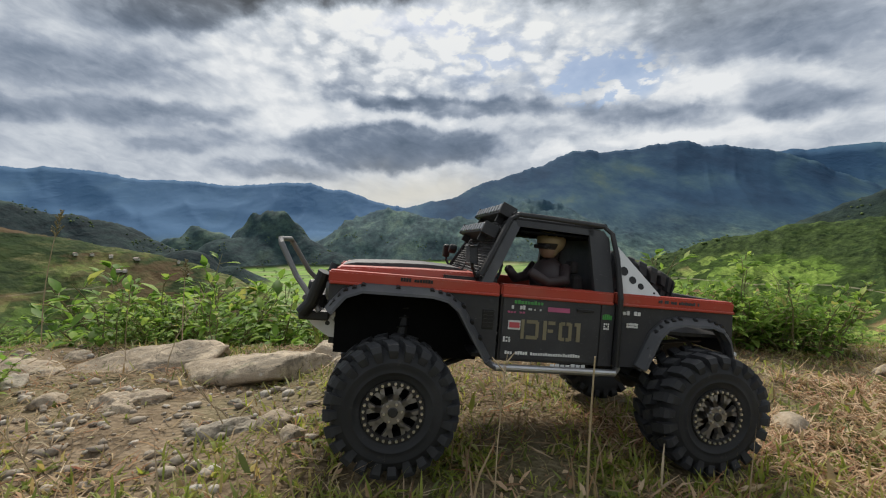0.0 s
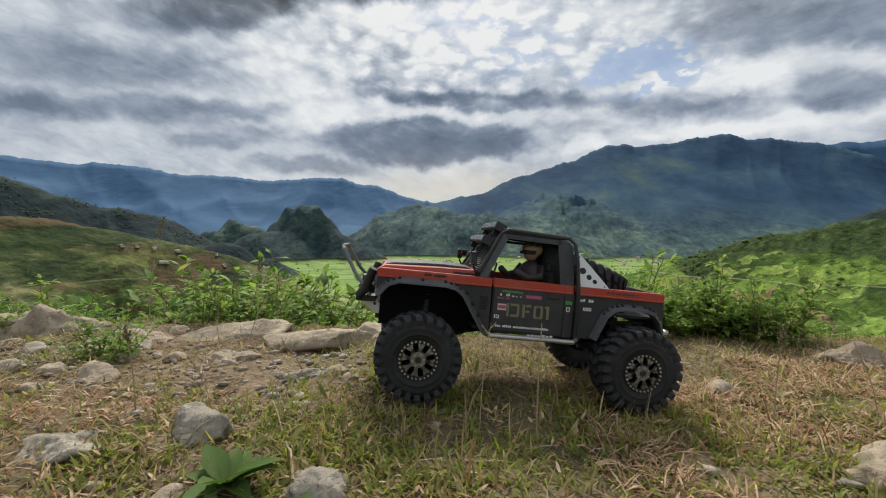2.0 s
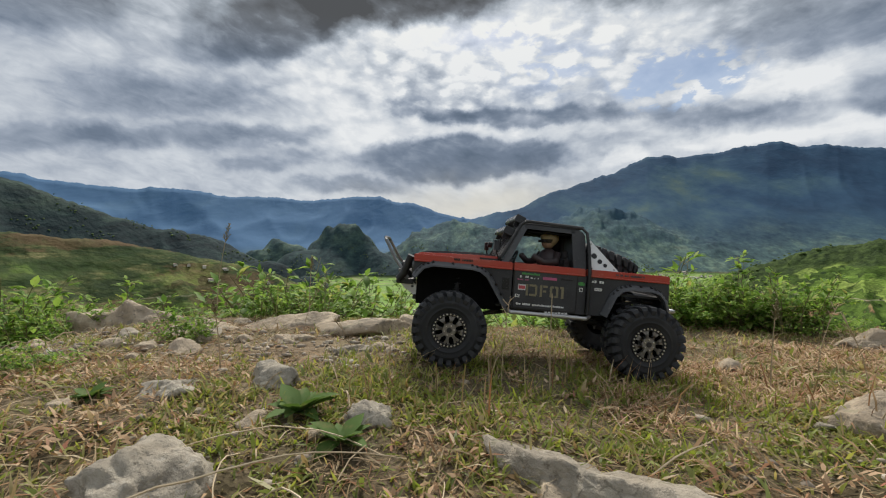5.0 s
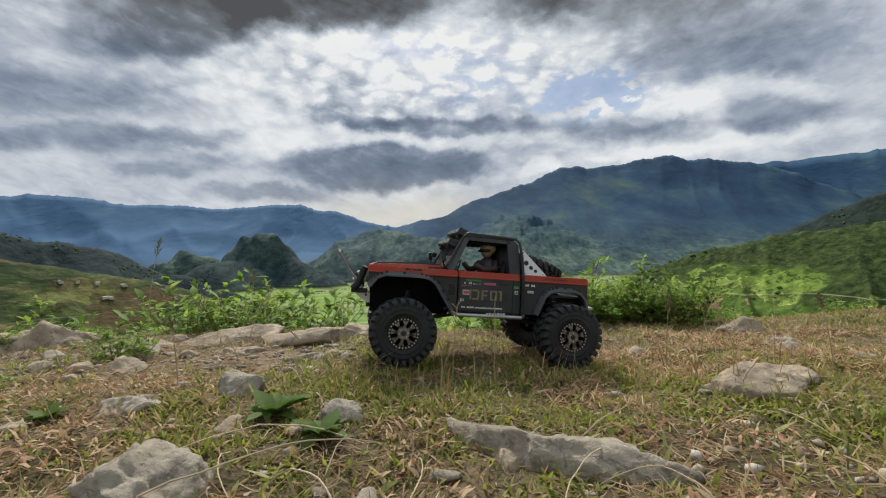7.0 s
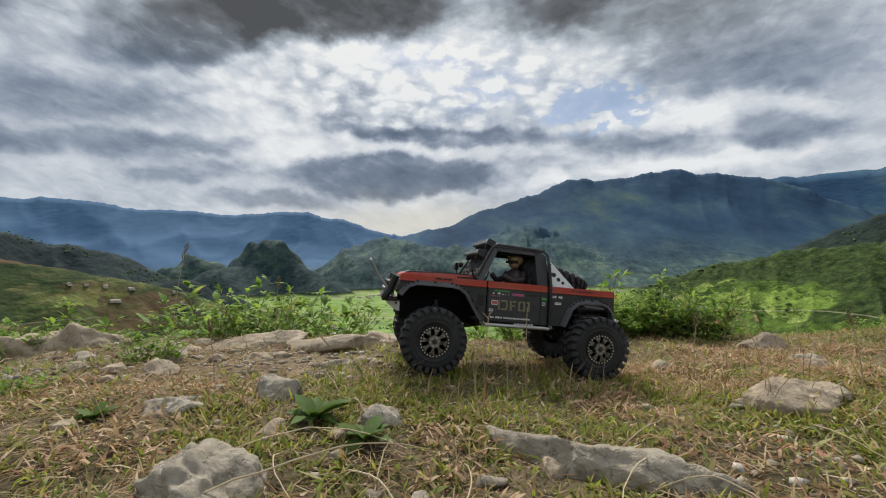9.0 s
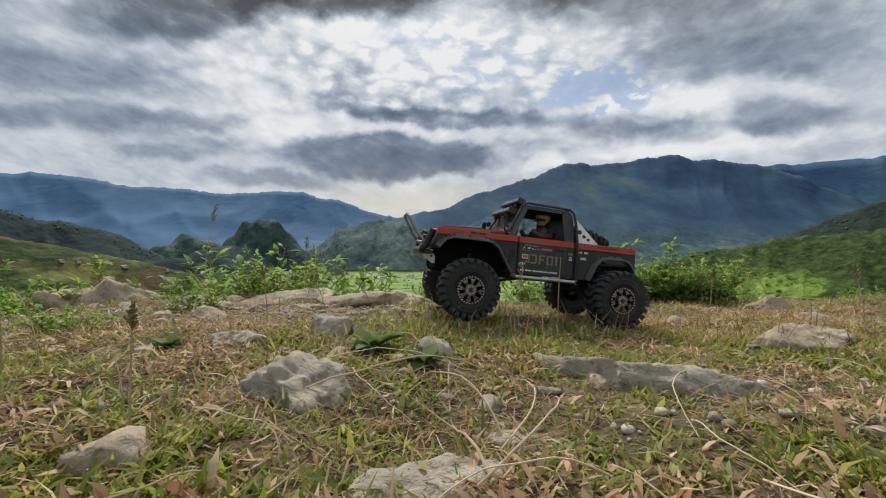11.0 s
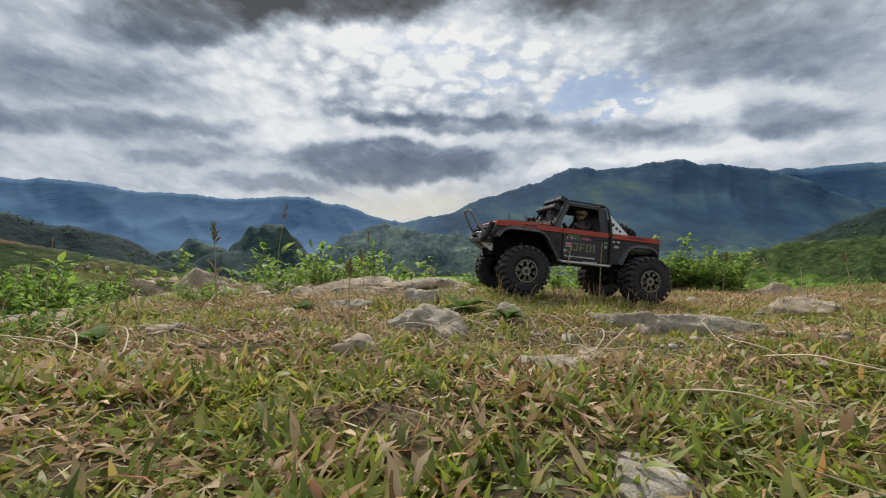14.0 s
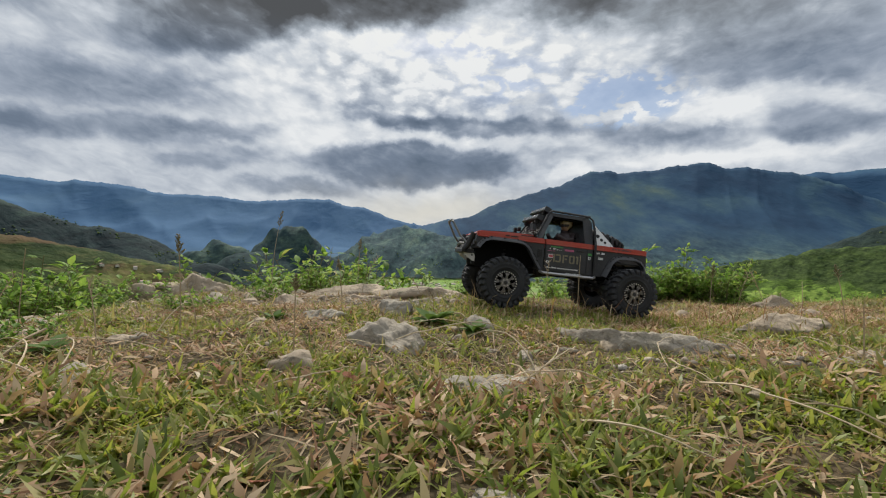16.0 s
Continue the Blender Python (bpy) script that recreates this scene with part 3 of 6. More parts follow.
def ground_build(N, bsdf):
    p = geo(N)
    x, y, z = N.split(p)
    flat = N.join(x, y, 0.0)
    r = N.vmath("LENGTH", flat)
    # near: trodden earth, gravel and thatch
    n1, n2 = N.noise(p, 6, 6, 0.65), N.noise(p, 55, 6, 0.7)
    soil = N.ramp(N.math("ADD", N.math("MULTIPLY", n1, 0.6), N.math("MULTIPLY", n2, 0.4)), [(0.3, (0.085, 0.060, 0.038)), (0.45, (0.160, 0.118, 0.076)), (0.58, (0.26, 0.200, 0.134)), (0.75, (0.41, 0.335, 0.24))])
    soil = N.mix(N.smooth(N.noise(p, 3.2, 5, 0.65), 0.44, 0.60, 0, 0.5), soil, (0.125, 0.120, 0.055, 1))
    grain = N.voronoi(p, 130)
    soil = N.mix(N.smooth(grain, 0.25, 0.05, 0, 0.35), soil, (0.42, 0.37, 0.30, 1))
    # flank: scrub
    scrub = N.ramp(N.noise(p, 2.5, 8, 0.7), [(0.3, (0.025, 0.05, 0.012)), (0.5, (0.06, 0.11, 0.022)), (0.7, (0.13, 0.18, 0.045))])
    # slopes: terraces and plots in bands that follow the contours
    wn = N.noise(p, 0.012, 5, 0.6, color=True)
    bent = N.vmath("ADD", p, N.vmath("SCALE", N.vmath("SUBTRACT", wn, (0.5, 0.5, 0.5)), 90.0))
    bx, by, bz = N.split(bent)
    along = N.math("MULTIPLY", N.math("ARCTAN2", bx, by), 420.0)
    cells = N.join(N.math("MULTIPLY", along, 0.019), N.math("MULTIPLY", bz, 0.125), N.math("MULTIPLY", r, 0.012))
    plots = N.voronoi(cells, 1.0, "F1", "Color", 0.9)
    edge = N.voronoi(cells, 1.0, "DISTANCE_TO_EDGE", "Distance", 0.9)
    pr = N.split(plots)[0]
    pr = N.math("ADD", N.math("MULTIPLY", pr, 0.62), N.math("ADD", N.math("MULTIPLY", N.noise(p, 0.014, 5, 0.62), 0.75), N.smooth(z, -30.0, -70.0, -0.24, -0.04)))
    slope_c = N.ramp(pr, [(0.12, (0.030, 0.058, 0.014)), (0.30, (0.070, 0.120, 0.026)), (0.44, (0.110, 0.185, 0.038)), (0.58, (0.165, 0.260, 0.055)), (0.68, (0.235, 0.315, 0.085)), (0.75, (0.25, 0.23, 0.11)), (0.82, (0.23, 0.15, 0.09))])
    # woods, thickened uphill and rightwards so dark green also paints cloud shade
    woods_and_shade = N.smooth(N.math("ADD", N.noise(p, 0.010, 7, 0.66), N.math("ADD", N.smooth(x, 60.0, 260.0, 0.0, 0.012), N.smooth(z, -50.0, 10.0, -0.07, 0.13))), 0.50, 0.55)
    slope_c = N.mix(woods_and_shade, slope_c, N.ramp(N.noise(p, 0.16, 5, 0.7), [(0.3, (0.018, 0.036, 0.013)), (0.7, (0.055, 0.085, 0.028))]))
    slope_c = N.mix(N.smooth(edge, 0.055, 0.012, 0, 0.75), slope_c, (0.035, 0.06, 0.02, 1))
    lines = N.noise(N.join(N.math("MULTIPLY", along, 0.016), N.math("MULTIPLY", bz, 0.30), 0.0), 1.0, 5, 0.65)
    slope_c = N.mix(N.smooth(lines, 0.54, 0.64, 0, 0.40), slope_c, (0.045, 0.075, 0.020, 1))
    slope_c = N.mix(N.smooth(lines, 0.38, 0.30, 0, 0.30), slope_c, (0.30, 0.33, 0.12, 1))
    slope_c = N.mix(1.0, slope_c, N.ramp(N.noise(p, 0.16, 6, 0.72), [(0.36, (0.50, 0.54, 0.52)), (0.5, (0.95, 0.95, 0.95)), (0.64, (1.35, 1.32, 1.25))]), "MULTIPLY")
    track = N.math("ABSOLUTE", N.math("ADD", z, N.math("ADD", 34.0, N.math("MULTIPLY", N.math("SUBTRACT", N.noise(p, 0.006, 2, 0.5), 0.5), 30.0))))
    slope_c = N.mix(N.smooth(track, 0.55, 0.2, 0, 0.55), slope_c, (0.36, 0.33, 0.26, 1))
    dots = N.smooth(N.voronoi(p, 0.11), 0.30, 0.16)
    slope_c = N.mix(N.math("MULTIPLY", dots, N.smooth(N.noise(p, 0.03, 3, 0.6), 0.48, 0.58)), slope_c, (0.02, 0.042, 0.014, 1))
    slope_c = N.mix(1.0, slope_c, (1.12, 1.08, 0.98, 1), "MULTIPLY")
    ph = N.vmath("MULTIPLY", p, (0.8, 0.5, 2.2))
    heath = N.ramp(N.noise(ph, 0.045, 9, 0.74), [(0.38, (0.012, 0.024, 0.009)), (0.47, (0.032, 0.050, 0.018)), (0.54, (0.085, 0.095, 0.036)), (0.62, (0.21, 0.19, 0.09))])
    heath = N.mix(N.smooth(N.noise(ph, 0.016, 6, 0.65), 0.50, 0.56, 0, 0.75), heath, (0.115, 0.066, 0.038, 1))
    heath = N.mix(N.smooth(N.noise(ph, 0.012, 6, 0.65, 0.8), 0.54, 0.58, 0, 0.65), heath, (0.030, 0.055, 0.018, 1))
    heath = N.mix(N.smooth(lines, 0.52, 0.62, 0, 0.5), heath, (0.030, 0.040, 0.016, 1))
    slope_c = N.mix(N.math("MULTIPLY", N.smooth(x, -20.0, -140.0), N.smooth(N.noise(p, 0.016, 4, 0.6), 0.36, 0.56, 0.50, 0.95)), slope_c, heath)
    # valley floor: rice fields with bunds
    fx = N.join(N.math("MULTIPLY", bx, 0.011), N.math("MULTIPLY", by, 0.028), 0.0)
    field_c = N.ramp(N.split(N.voronoi(fx, 1.0, "F1", "Color"))[0], [(0.0, (0.115, 0.225, 0.032)), (0.35, (0.165, 0.31, 0.045)), (0.6, (0.22, 0.36, 0.06)), (0.8, (0.19, 0.27, 0.075)), (0.95, (0.26, 0.28, 0.12))])
    bund = N.voronoi(fx, 1.0, "DISTANCE_TO_EDGE")
    field_c = N.mix(N.smooth(bund, 0.06, 0.02, 0, 0.6), field_c, (0.07, 0.12, 0.03, 1))
    hedge = N.smooth(N.noise(N.vmath("MULTIPLY", p, (0.006, 0.02, 0.0)), 1.0, 6, 0.65), 0.55, 0.60)
    field_c = N.mix(N.math("MULTIPLY", hedge, 0.75), field_c, (0.045, 0.08, 0.03, 1))
    # pale wash mixed into the field colours for valley haze
    field_c = N.mix(0.22, field_c, (0.26, 0.29, 0.17, 1))
    floor_mask = N.smooth(z, -82.0, -93.0)
    mid = N.mix(floor_mask, slope_c, field_c)
    # forest on the ranges, with the blue of distant haze painted into its colours
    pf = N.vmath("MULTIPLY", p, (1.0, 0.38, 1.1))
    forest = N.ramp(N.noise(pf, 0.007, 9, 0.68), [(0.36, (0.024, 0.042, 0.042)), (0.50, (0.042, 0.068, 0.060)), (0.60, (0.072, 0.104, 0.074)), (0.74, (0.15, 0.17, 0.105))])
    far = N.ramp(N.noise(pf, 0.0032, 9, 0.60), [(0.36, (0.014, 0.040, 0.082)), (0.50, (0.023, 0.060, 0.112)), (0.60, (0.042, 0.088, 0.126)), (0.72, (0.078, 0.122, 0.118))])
    # left and farthest ranges get more of the painted haze blue
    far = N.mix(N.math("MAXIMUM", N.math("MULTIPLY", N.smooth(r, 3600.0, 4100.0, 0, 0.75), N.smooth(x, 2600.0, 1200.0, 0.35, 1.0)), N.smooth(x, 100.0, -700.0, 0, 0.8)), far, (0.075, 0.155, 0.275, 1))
    turf = N.ramp(N.noise(p, 14, 7, 0.72), [(0.32, (0.045, 0.050, 0.020)), (0.5, (0.115, 0.118, 0.042)), (0.68, (0.27, 0.215, 0.110))])
    reach = N.math("ADD", r, N.math("MULTIPLY", N.math("SUBTRACT", N.noise(p, 1.3, 5, 0.6), 0.5), 3.2))
    soil = N.mix(N.smooth(reach, 0.9, 1.9, 0, 0.85), soil, turf)
    soil = N.mix(N.math("MULTIPLY", N.math("MULTIPLY", N.smooth(x, 0.10, 0.38, 0, 0.8), N.smooth(y, -0.25, -0.45, 0.15, 1.0)), N.smooth(n1, 0.62, 0.42, 0.45, 1.0)), soil, turf)
    # shade painted into the earth: darker across the middle of the top
    dim_ground = N.math("MULTIPLY", N.math("MULTIPLY", N.smooth(y, -0.27, -0.46), N.smooth(y, -1.7, -1.3)), N.smooth(N.noise(p, 5, 4, 0.6), 0.34, 0.60, 0.30, 0.85))
    soil = N.mix(N.math("MULTIPLY", dim_ground, N.smooth(r, 2.2, 1.4)), soil, (0.062, 0.050, 0.028, 1))
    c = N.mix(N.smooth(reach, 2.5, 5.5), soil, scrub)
    c = N.mix(N.smooth(r, 60.0, 160.0), c, mid)
    # painted haze: forest tinted bluish, then lightened with distance
    forest = N.mix(1.0, forest, N.ramp(N.noise(pf, 0.045, 6, 0.72), [(0.34, (0.46, 0.50, 0.64)), (0.5, (0.84, 0.90, 1.08)), (0.66, (1.35, 1.40, 1.50))]), "MULTIPLY")
    haze_lift = N.smooth(r, 1250.0, 2300.0, 0.60, 1.42)
    forest = N.mix(1.0, forest, N.join(haze_lift, haze_lift, haze_lift), "MULTIPLY")
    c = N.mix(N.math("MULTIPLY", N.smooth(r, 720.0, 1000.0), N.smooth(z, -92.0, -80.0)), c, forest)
    # haze blue takes over on the high, far slopes
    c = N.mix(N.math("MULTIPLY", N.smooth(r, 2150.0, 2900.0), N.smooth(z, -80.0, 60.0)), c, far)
    h = N.math("MULTIPLY", N.math("ADD", N.math("MULTIPLY", n2, 0.5), N.math("MULTIPLY", grain, 0.5)), N.smooth(r, 40.0, 8.0, 0.0, 0.008))
    h = N.math("ADD", h, N.math("MULTIPLY", N.noise(p, 0.05, 6, 0.55), N.math("MULTIPLY", N.smooth(r, 60.0, 300.0, 0.0, 6.0), N.smooth(r, 2600.0, 1200.0))))
    h = N.math("ADD", h, N.math("MULTIPLY", N.math("SUBTRACT", 1.0, N.math("ABSOLUTE", N.math("SUBTRACT", N.noise(pf, 0.010, 3, 0.5, 0.0), 0.5))), N.smooth(r, 900.0, 2200.0, 0.0, 11.0)))
    h = N.math("MULTIPLY", h, N.math("SUBTRACT", 1.0, N.math("MULTIPLY", floor_mask, N.smooth(r, 60.0, 100.0))))
    b1 = N.bump(h, 1.0, 1.0)
    return c, b1


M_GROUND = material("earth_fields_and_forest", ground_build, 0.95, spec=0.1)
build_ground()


def build_far_trees():
    """Scattered trees and shrubs on the far slopes and along the field edges."""
    rng = np.random.default_rng(17)
    n = 42000
    az = np.radians(rng.uniform(-62, 60, n))
    r = 170 + 1900 * rng.uniform(0, 1, n) ** 1.4
    x, y = r * np.sin(az), r * np.cos(az)
    z = height(x, y)
    clump = fbm(x / 45, y / 45, 4, 81) + 0.08 * (fbm(x / 300, y / 300, 2, 82) - 0.5)
    keep = (clump > 0.64) & ((z > FLOOR + 8) | (clump > 0.715))
    x, y, z, r = x[keep], y[keep], z[keep], r[keep]
    n = len(x)
    bm = bmesh.new()
    bmesh.ops.create_icosphere(bm, subdivisions=1, radius=1.0)
    base = np.array([v.co[:] for v in bm.verts])
    tri = np.array([[v.index for v in f.verts] for f in bm.faces])
    bm.free()
    s = 0.3 + 0.9 * rng.uniform(0, 1, n) ** 3 + np.clip(r / 1100, 0, 1.7)
    jit = 1 + rng.uniform(-0.45, 0.35, (n, len(base)))
    v = base[None] * jit[:, :, None] * s[:, None, None] * np.array([1.35, 1.35, 0.85])
    verts = (v + np.stack([x, y, z + s * 0.55], 1)[:, None, :]).reshape(-1, 3)
    faces = (np.arange(n)[:, None, None] * len(base) + tri[None]).reshape(-1, 3)
    ob = mesh_object("distant_trees", verts, faces, M_TREES, smooth=True)
    tagged(ob, "scattered dark green trees on the far slopes", "trees", kind="stuff")


M_TREES = material("distant_foliage", lambda N, b: N.mix(N.noise(geo(N), 1.2, 5, 0.7), N.ramp(geo(N, "Random Per Island"), [(0.0, (0.075, 0.115, 0.042)), (0.6, (0.12, 0.17, 0.06)), (1.0, (0.18, 0.23, 0.08))]), (0.095, 0.135, 0.05, 1)), 0.9, spec=0.1)
build_far_trees()


def build_houses():
    """Farmhouses in the valley: walls under a pitched roof."""
    def shape(lx, ly, h, roof):
        w = bmesh.new()
        box(w, -lx / 2, lx / 2, -ly / 2, ly / 2, -2.0, h)
        t = bmesh.new()
        a = [t.verts.new(q) for q in ((-lx / 2 - 0.5, -ly / 2 - 0.5, h), (lx / 2 + 0.5, -ly / 2 - 0.5, h), (lx / 2 + 0.5, ly / 2 + 0.5, h), (-lx / 2 - 0.5, ly / 2 + 0.5, h), (-lx / 2 - 0.5, 0, h + roof), (lx / 2 + 0.5, 0, h + roof))]
        for f in ((0, 1, 5, 4), (2, 3, 4, 5), (0, 4, 3), (1, 2, 5), (0, 3, 2, 1)):
            t.faces.new([a[i] for i in f])
        out = []
        for nm, b, m in (("wall", w, M_HOUSE), ("roof", t, M_ROOF)):
            bmesh.ops.recalc_face_normals(b, faces=b.faces[:])
            me = bpy.data.meshes.new(nm)
            b.to_mesh(me)
            b.free()
            me.materials.append(m)
            out.append(me)
        return out
    kinds = [shape(13, 8, 4.5, 2.5), shape(9, 7, 6.0, 2.0), shape(18, 9, 4.0, 3.0)]
    rng = random.Random(5)
    # azimuth, distance, spread in each, how many
    for a0, r0, da, dr, count in ((-7.0, 1570, 3.2, 60, 26), (2.0, 1600, 4.0, 150, 10), (20.5, 1900, 3.0, 180, 18), (-33.5, 402, 9.0, 14, 9), (-14.5, 700, 3.0, 60, 6), (36.0, 380, 4.0, 50, 3)):
        for _ in range(count):
            a, r = radians(a0 + rng.gauss(0, da * 0.6)), r0 + rng.gauss(0, dr * 0.6)
            x, y = r * math.sin(a), r * math.cos(a)
            k = kinds[rng.randrange(3)]
            house = new("farmhouse")
            house.matrix_world = pose(x, y, float(height(np.array([x]), np.array([y]))[0]) + 0.2, 0, 0, rng.uniform(-60, 60)) @ Matrix.Scale(0.27 if r < 500 else 0.9, 4)
            for nm, me in zip(("wall", "roof"), k):
                o = new(nm, me)
                o.parent = house
            tagged(house, "small pale farmhouse among the valley fields", "house", "valley farmhouses")


M_HOUSE = material("limewashed_wall", lambda N, b: N.mix(N.noise(geo(N), 0.8, 4), (0.62, 0.60, 0.55, 1), (0.42, 0.38, 0.33, 1)), 0.9)
M_ROOF = material("weathered_roof", lambda N, b: N.mix(N.nodes.new("ShaderNodeObjectInfo").outputs["Random"], (0.50, 0.49, 0.47, 1), (0.32, 0.20, 0.15, 1)), 0.7)
build_houses()


# ---- rocks, stones, plants ----
def ground_z(x, y):
    return float(height(np.array([x]), np.array([y]))[0])


def rock_mesh(name, seed, size, sub=4, facets=11, material=None, rough=0.17):
    """A weathered stone: planes cut from a ball, then roughened at three scales."""
    rng = random.Random(seed)
    planes = []
    for _ in range(facets):
        v = Vector((rng.gauss(0, 1), rng.gauss(0, 1), rng.gauss(0, 1) * 0.8 + 0.25)).normalized()
        planes.append((v, rng.uniform(0.52, 0.88)))
    bm = bmesh.new()
    bmesh.ops.create_icosphere(bm, subdivisions=sub, radius=1.0)
    off = Vector((seed * 3.7, seed * 1.3, seed * 2.1))
    least = min(size)
    freq = 1.6 / min(size[0], size[1])
    for v in bm.verts:
        d = v.co.normalized()
        r = 1.0
        for n, k in planes:
            c = d.dot(n)
            if c > 0.05:
                r = min(r, k / c)
        q = Vector((d.x * r * size[0] / 2, d.y * r * size[1] / 2, d.z * r * size[2] / 2))
        n1 = noise.noise(q * freq + off)
        n2 = noise.noise(q * freq * 2.3 + off)
        n3 = noise.noise(q * freq * 6.0 + off)
        n4 = noise.noise(q * freq * 14 + off)
        crack = max(0.0, 0.07 - abs(noise.noise(q * freq * 1.1 + off * 2))) * 2.4
        pit = max(0.0, noise.noise(q * freq * 4.1 - off) - 0.25)
        push = least * rough * (0.75 * n1 + 0.55 * n2 + 0.42 * n3 + 0.22 * n4 - crack - 0.5 * pit)
        v.co = q + d * push
    me = bpy.data.meshes.new(name)
    bmesh.ops.recalc_face_normals(bm, faces=bm.faces[:])
    for f in bm.faces:
        f.smooth = True
    bm.to_mesh(me)
    bm.free()
    me.materials.append(material or M_ROCK)
    return me


# x, y, length, depth, height above the ground, turn, tilt, tan, words
ROCKS = [
    (-0.40, 0.24, 0.34, 0.24, 0.034, -12, -6, True, "flat tan rock outcrop at the ridge's edge"),
    (-0.63, 0.29, 0.40, 0.26, 0.038, 14, -5, True, "broad flat tan rock outcrop at the ridge's edge"),
    (-0.86, 0.20, 0.28, 0.20, 0.030, 30, 4, True, "low tan bedrock showing through bare earth"),
    (-0.30, 0.30, 0.22, 0.15, 0.034, -8, 3, True, "low tan rock slab beside the weeds"),
    (-1.24, 0.36, 0.60, 0.32, 0.185, -8, 4, True, "big tan boulder with a broken end"),
    (-0.52, -0.30, 0.13, 0.10, 0.034, 20, 0, False, "grey limestone lump in the grass"),
    (-0.395, -0.255, 0.13, 0.09, 0.034, -30, 6, False, "small grey stone leaning on a larger one"),
    (-0.37, -0.53, 0.19, 0.13, 0.055, -35, 8, False, "pale weathered rock standing in dry grass"),
    (0.03, -0.465, 0.34, 0.105, 0.038, -33, -5, False, "long grey rock slab half sunk in grass"),
    (-0.215, -0.35, 0.085, 0.075, 0.030, 10, 0, False, "rounded grey rock beside a weed"),
    (-0.20, -0.71, 0.16, 0.10, 0.020, 25, 0, False, "half-buried cracked grey rock"),
    (-1.15, -0.36, 0.28, 0.17, 0.035, -12, 4, False, "broad grey rock on the grassy top"),
    (0.46, -0.25, 0.25, 0.16, 0.050, 18, 0, True, "tan boulder on the ridge"),
    (0.74, 0.20, 0.17, 0.12, 0.050, -10, 0, True, "blocky tan stone at the weeds' foot"),
    (0.92, -0.28, 0.22, 0.13, 0.035, 40, 0, False, "low grey rock in the grass"),
    (0.72, 0.05, 0.16, 0.10, 0.030, 15, 3, False, "flat grey stone in dry grass"),
    (-0.53, 0.04, 0.14, 0.09, 0.036, 8, -6, True, "pale angular stone on bare earth"),
    (-0.335, -0.045, 0.12, 0.045, 0.022, 42, 10, False, "narrow grey stone half sunk in earth"),
    (-0.70, -0.06, 0.12, 0.09, 0.030, -25, 0, True, "brown stone on bare earth"),
    (-0.80, 0.14, 0.12, 0.07, 0.028, 60, 0, False, "grey stone on bare earth"),
    (-0.235, -0.985, 0.075, 0.05, 0.014, 55, 0, False, "pale stone in the lawn"),
    (-0.66, -0.78, 0.16, 0.055, 0.020, -50, 0, False, "narrow grey slab in the grass"),
    (0.34, -0.58, 0.07, 0.05, 0.012, -15, 0, False, "small grey stone in the grass"),
]

ROCK_SEEDS = [10 + k for k in range(len(ROCKS))]
ROCK_SEEDS[7] = 107


def build_rocks():
    for seed, (x, y, lx, ly, lz, turn, tilt, tan, words) in zip(ROCK_SEEDS, ROCKS):
        me = rock_mesh("rock", seed, (lx, ly, lz * 2.0), 5 if lx > 0.12 else 4, 17, M_ROCK_TAN if tan else M_ROCK, 0.15 if lx > 0.3 else 0.14)
        ob = new("rock", me)
        ob.matrix_world = pose(x, y, ground_z(x, y) - lz * 0.12, tilt, tilt * 0.6, turn)
        tagged(ob, words, "rock", "rocks on the ridge")
    # loose stones
    rng = random.Random(4)
    kinds = [rock_mesh("stone", 60 + k, (0.05, 0.04, 0.026 if k % 2 else 0.018), 3, 13, M_ROCK if k % 3 == 1 else M_ROCK_TAN) for k in range(7)]
    made = 0
    while made < 140:
        x, y = rng.uniform(-1.6, 1.0), rng.uniform(-0.95, 0.40)
        bare = bareness(np.array([x]), np.array([y]))[0]
        if rng.random() > 0.10 + bare or (abs(x) < 0.24 and abs(y) < 0.17) or y < -0.9:
            continue
        s = rng.choice((0.4, 0.5, 0.6, 0.8, 1.0, 1.4)) * rng.uniform(0.8, 1.2)
        ob = new("stone", kinds[rng.randrange(7)])
        ob.matrix_world = pose(x, y, ground_z(x, y) + 0.003 * s, rng.uniform(-12, 12), rng.uniform(-12, 12), rng.uniform(0, 360)) @ Matrix.Scale(s, 4)
        tagged(ob, "loose weathered stone lying on the ground", "stone", "loose stones")
        made += 1


def bareness(x, y):
    """1 on bare stony earth, 0 on full grass."""
    n = fbm(x * 3.1, y * 3.1, 4, 41)
    patch = np.exp(-(((x + 0.55) / 0.45) ** 2 + ((y - 0.05) / 0.20) ** 2)) * 0.55
    patch = patch + 0.35 * np.exp(-(((x + 1.3) / 0.5) ** 2 + ((y + 0.1) / 0.3) ** 2))
    patch = patch - 0.30 * np.exp(-(((x - 0.08) / 0.34) ** 2 + ((y + 0.08) / 0.26) ** 2))
    patch = patch + 0.35 * np.exp(-(((x + 0.36) / 0.12) ** 2 + ((y + 0.90) / 0.07) ** 2)) - 0.22 * step(-y, 0.72, 0.86)
    patch = patch - 0.45 * step(x, 0.22, 0.5) * step(y, -0.75, -0.5)
    patch = patch + 0.60 * np.exp(-(((x + 0.42) / 0.20) ** 2 + ((y + 0.03) / 0.12) ** 2))
    patch = patch + 0.5 * np.exp(-(((x - 0.02) / 0.2) ** 2 + ((y + 0.62) / 0.06) ** 2))
    patch = patch + 0.20 * step(y, -0.86, -0.62) + 0.12 * step(-y, 0.28, 0.40) * step(y, -0.75, -0.60)
    return np.clip(patch + (n - 0.55) * 1.8, 0, 1)


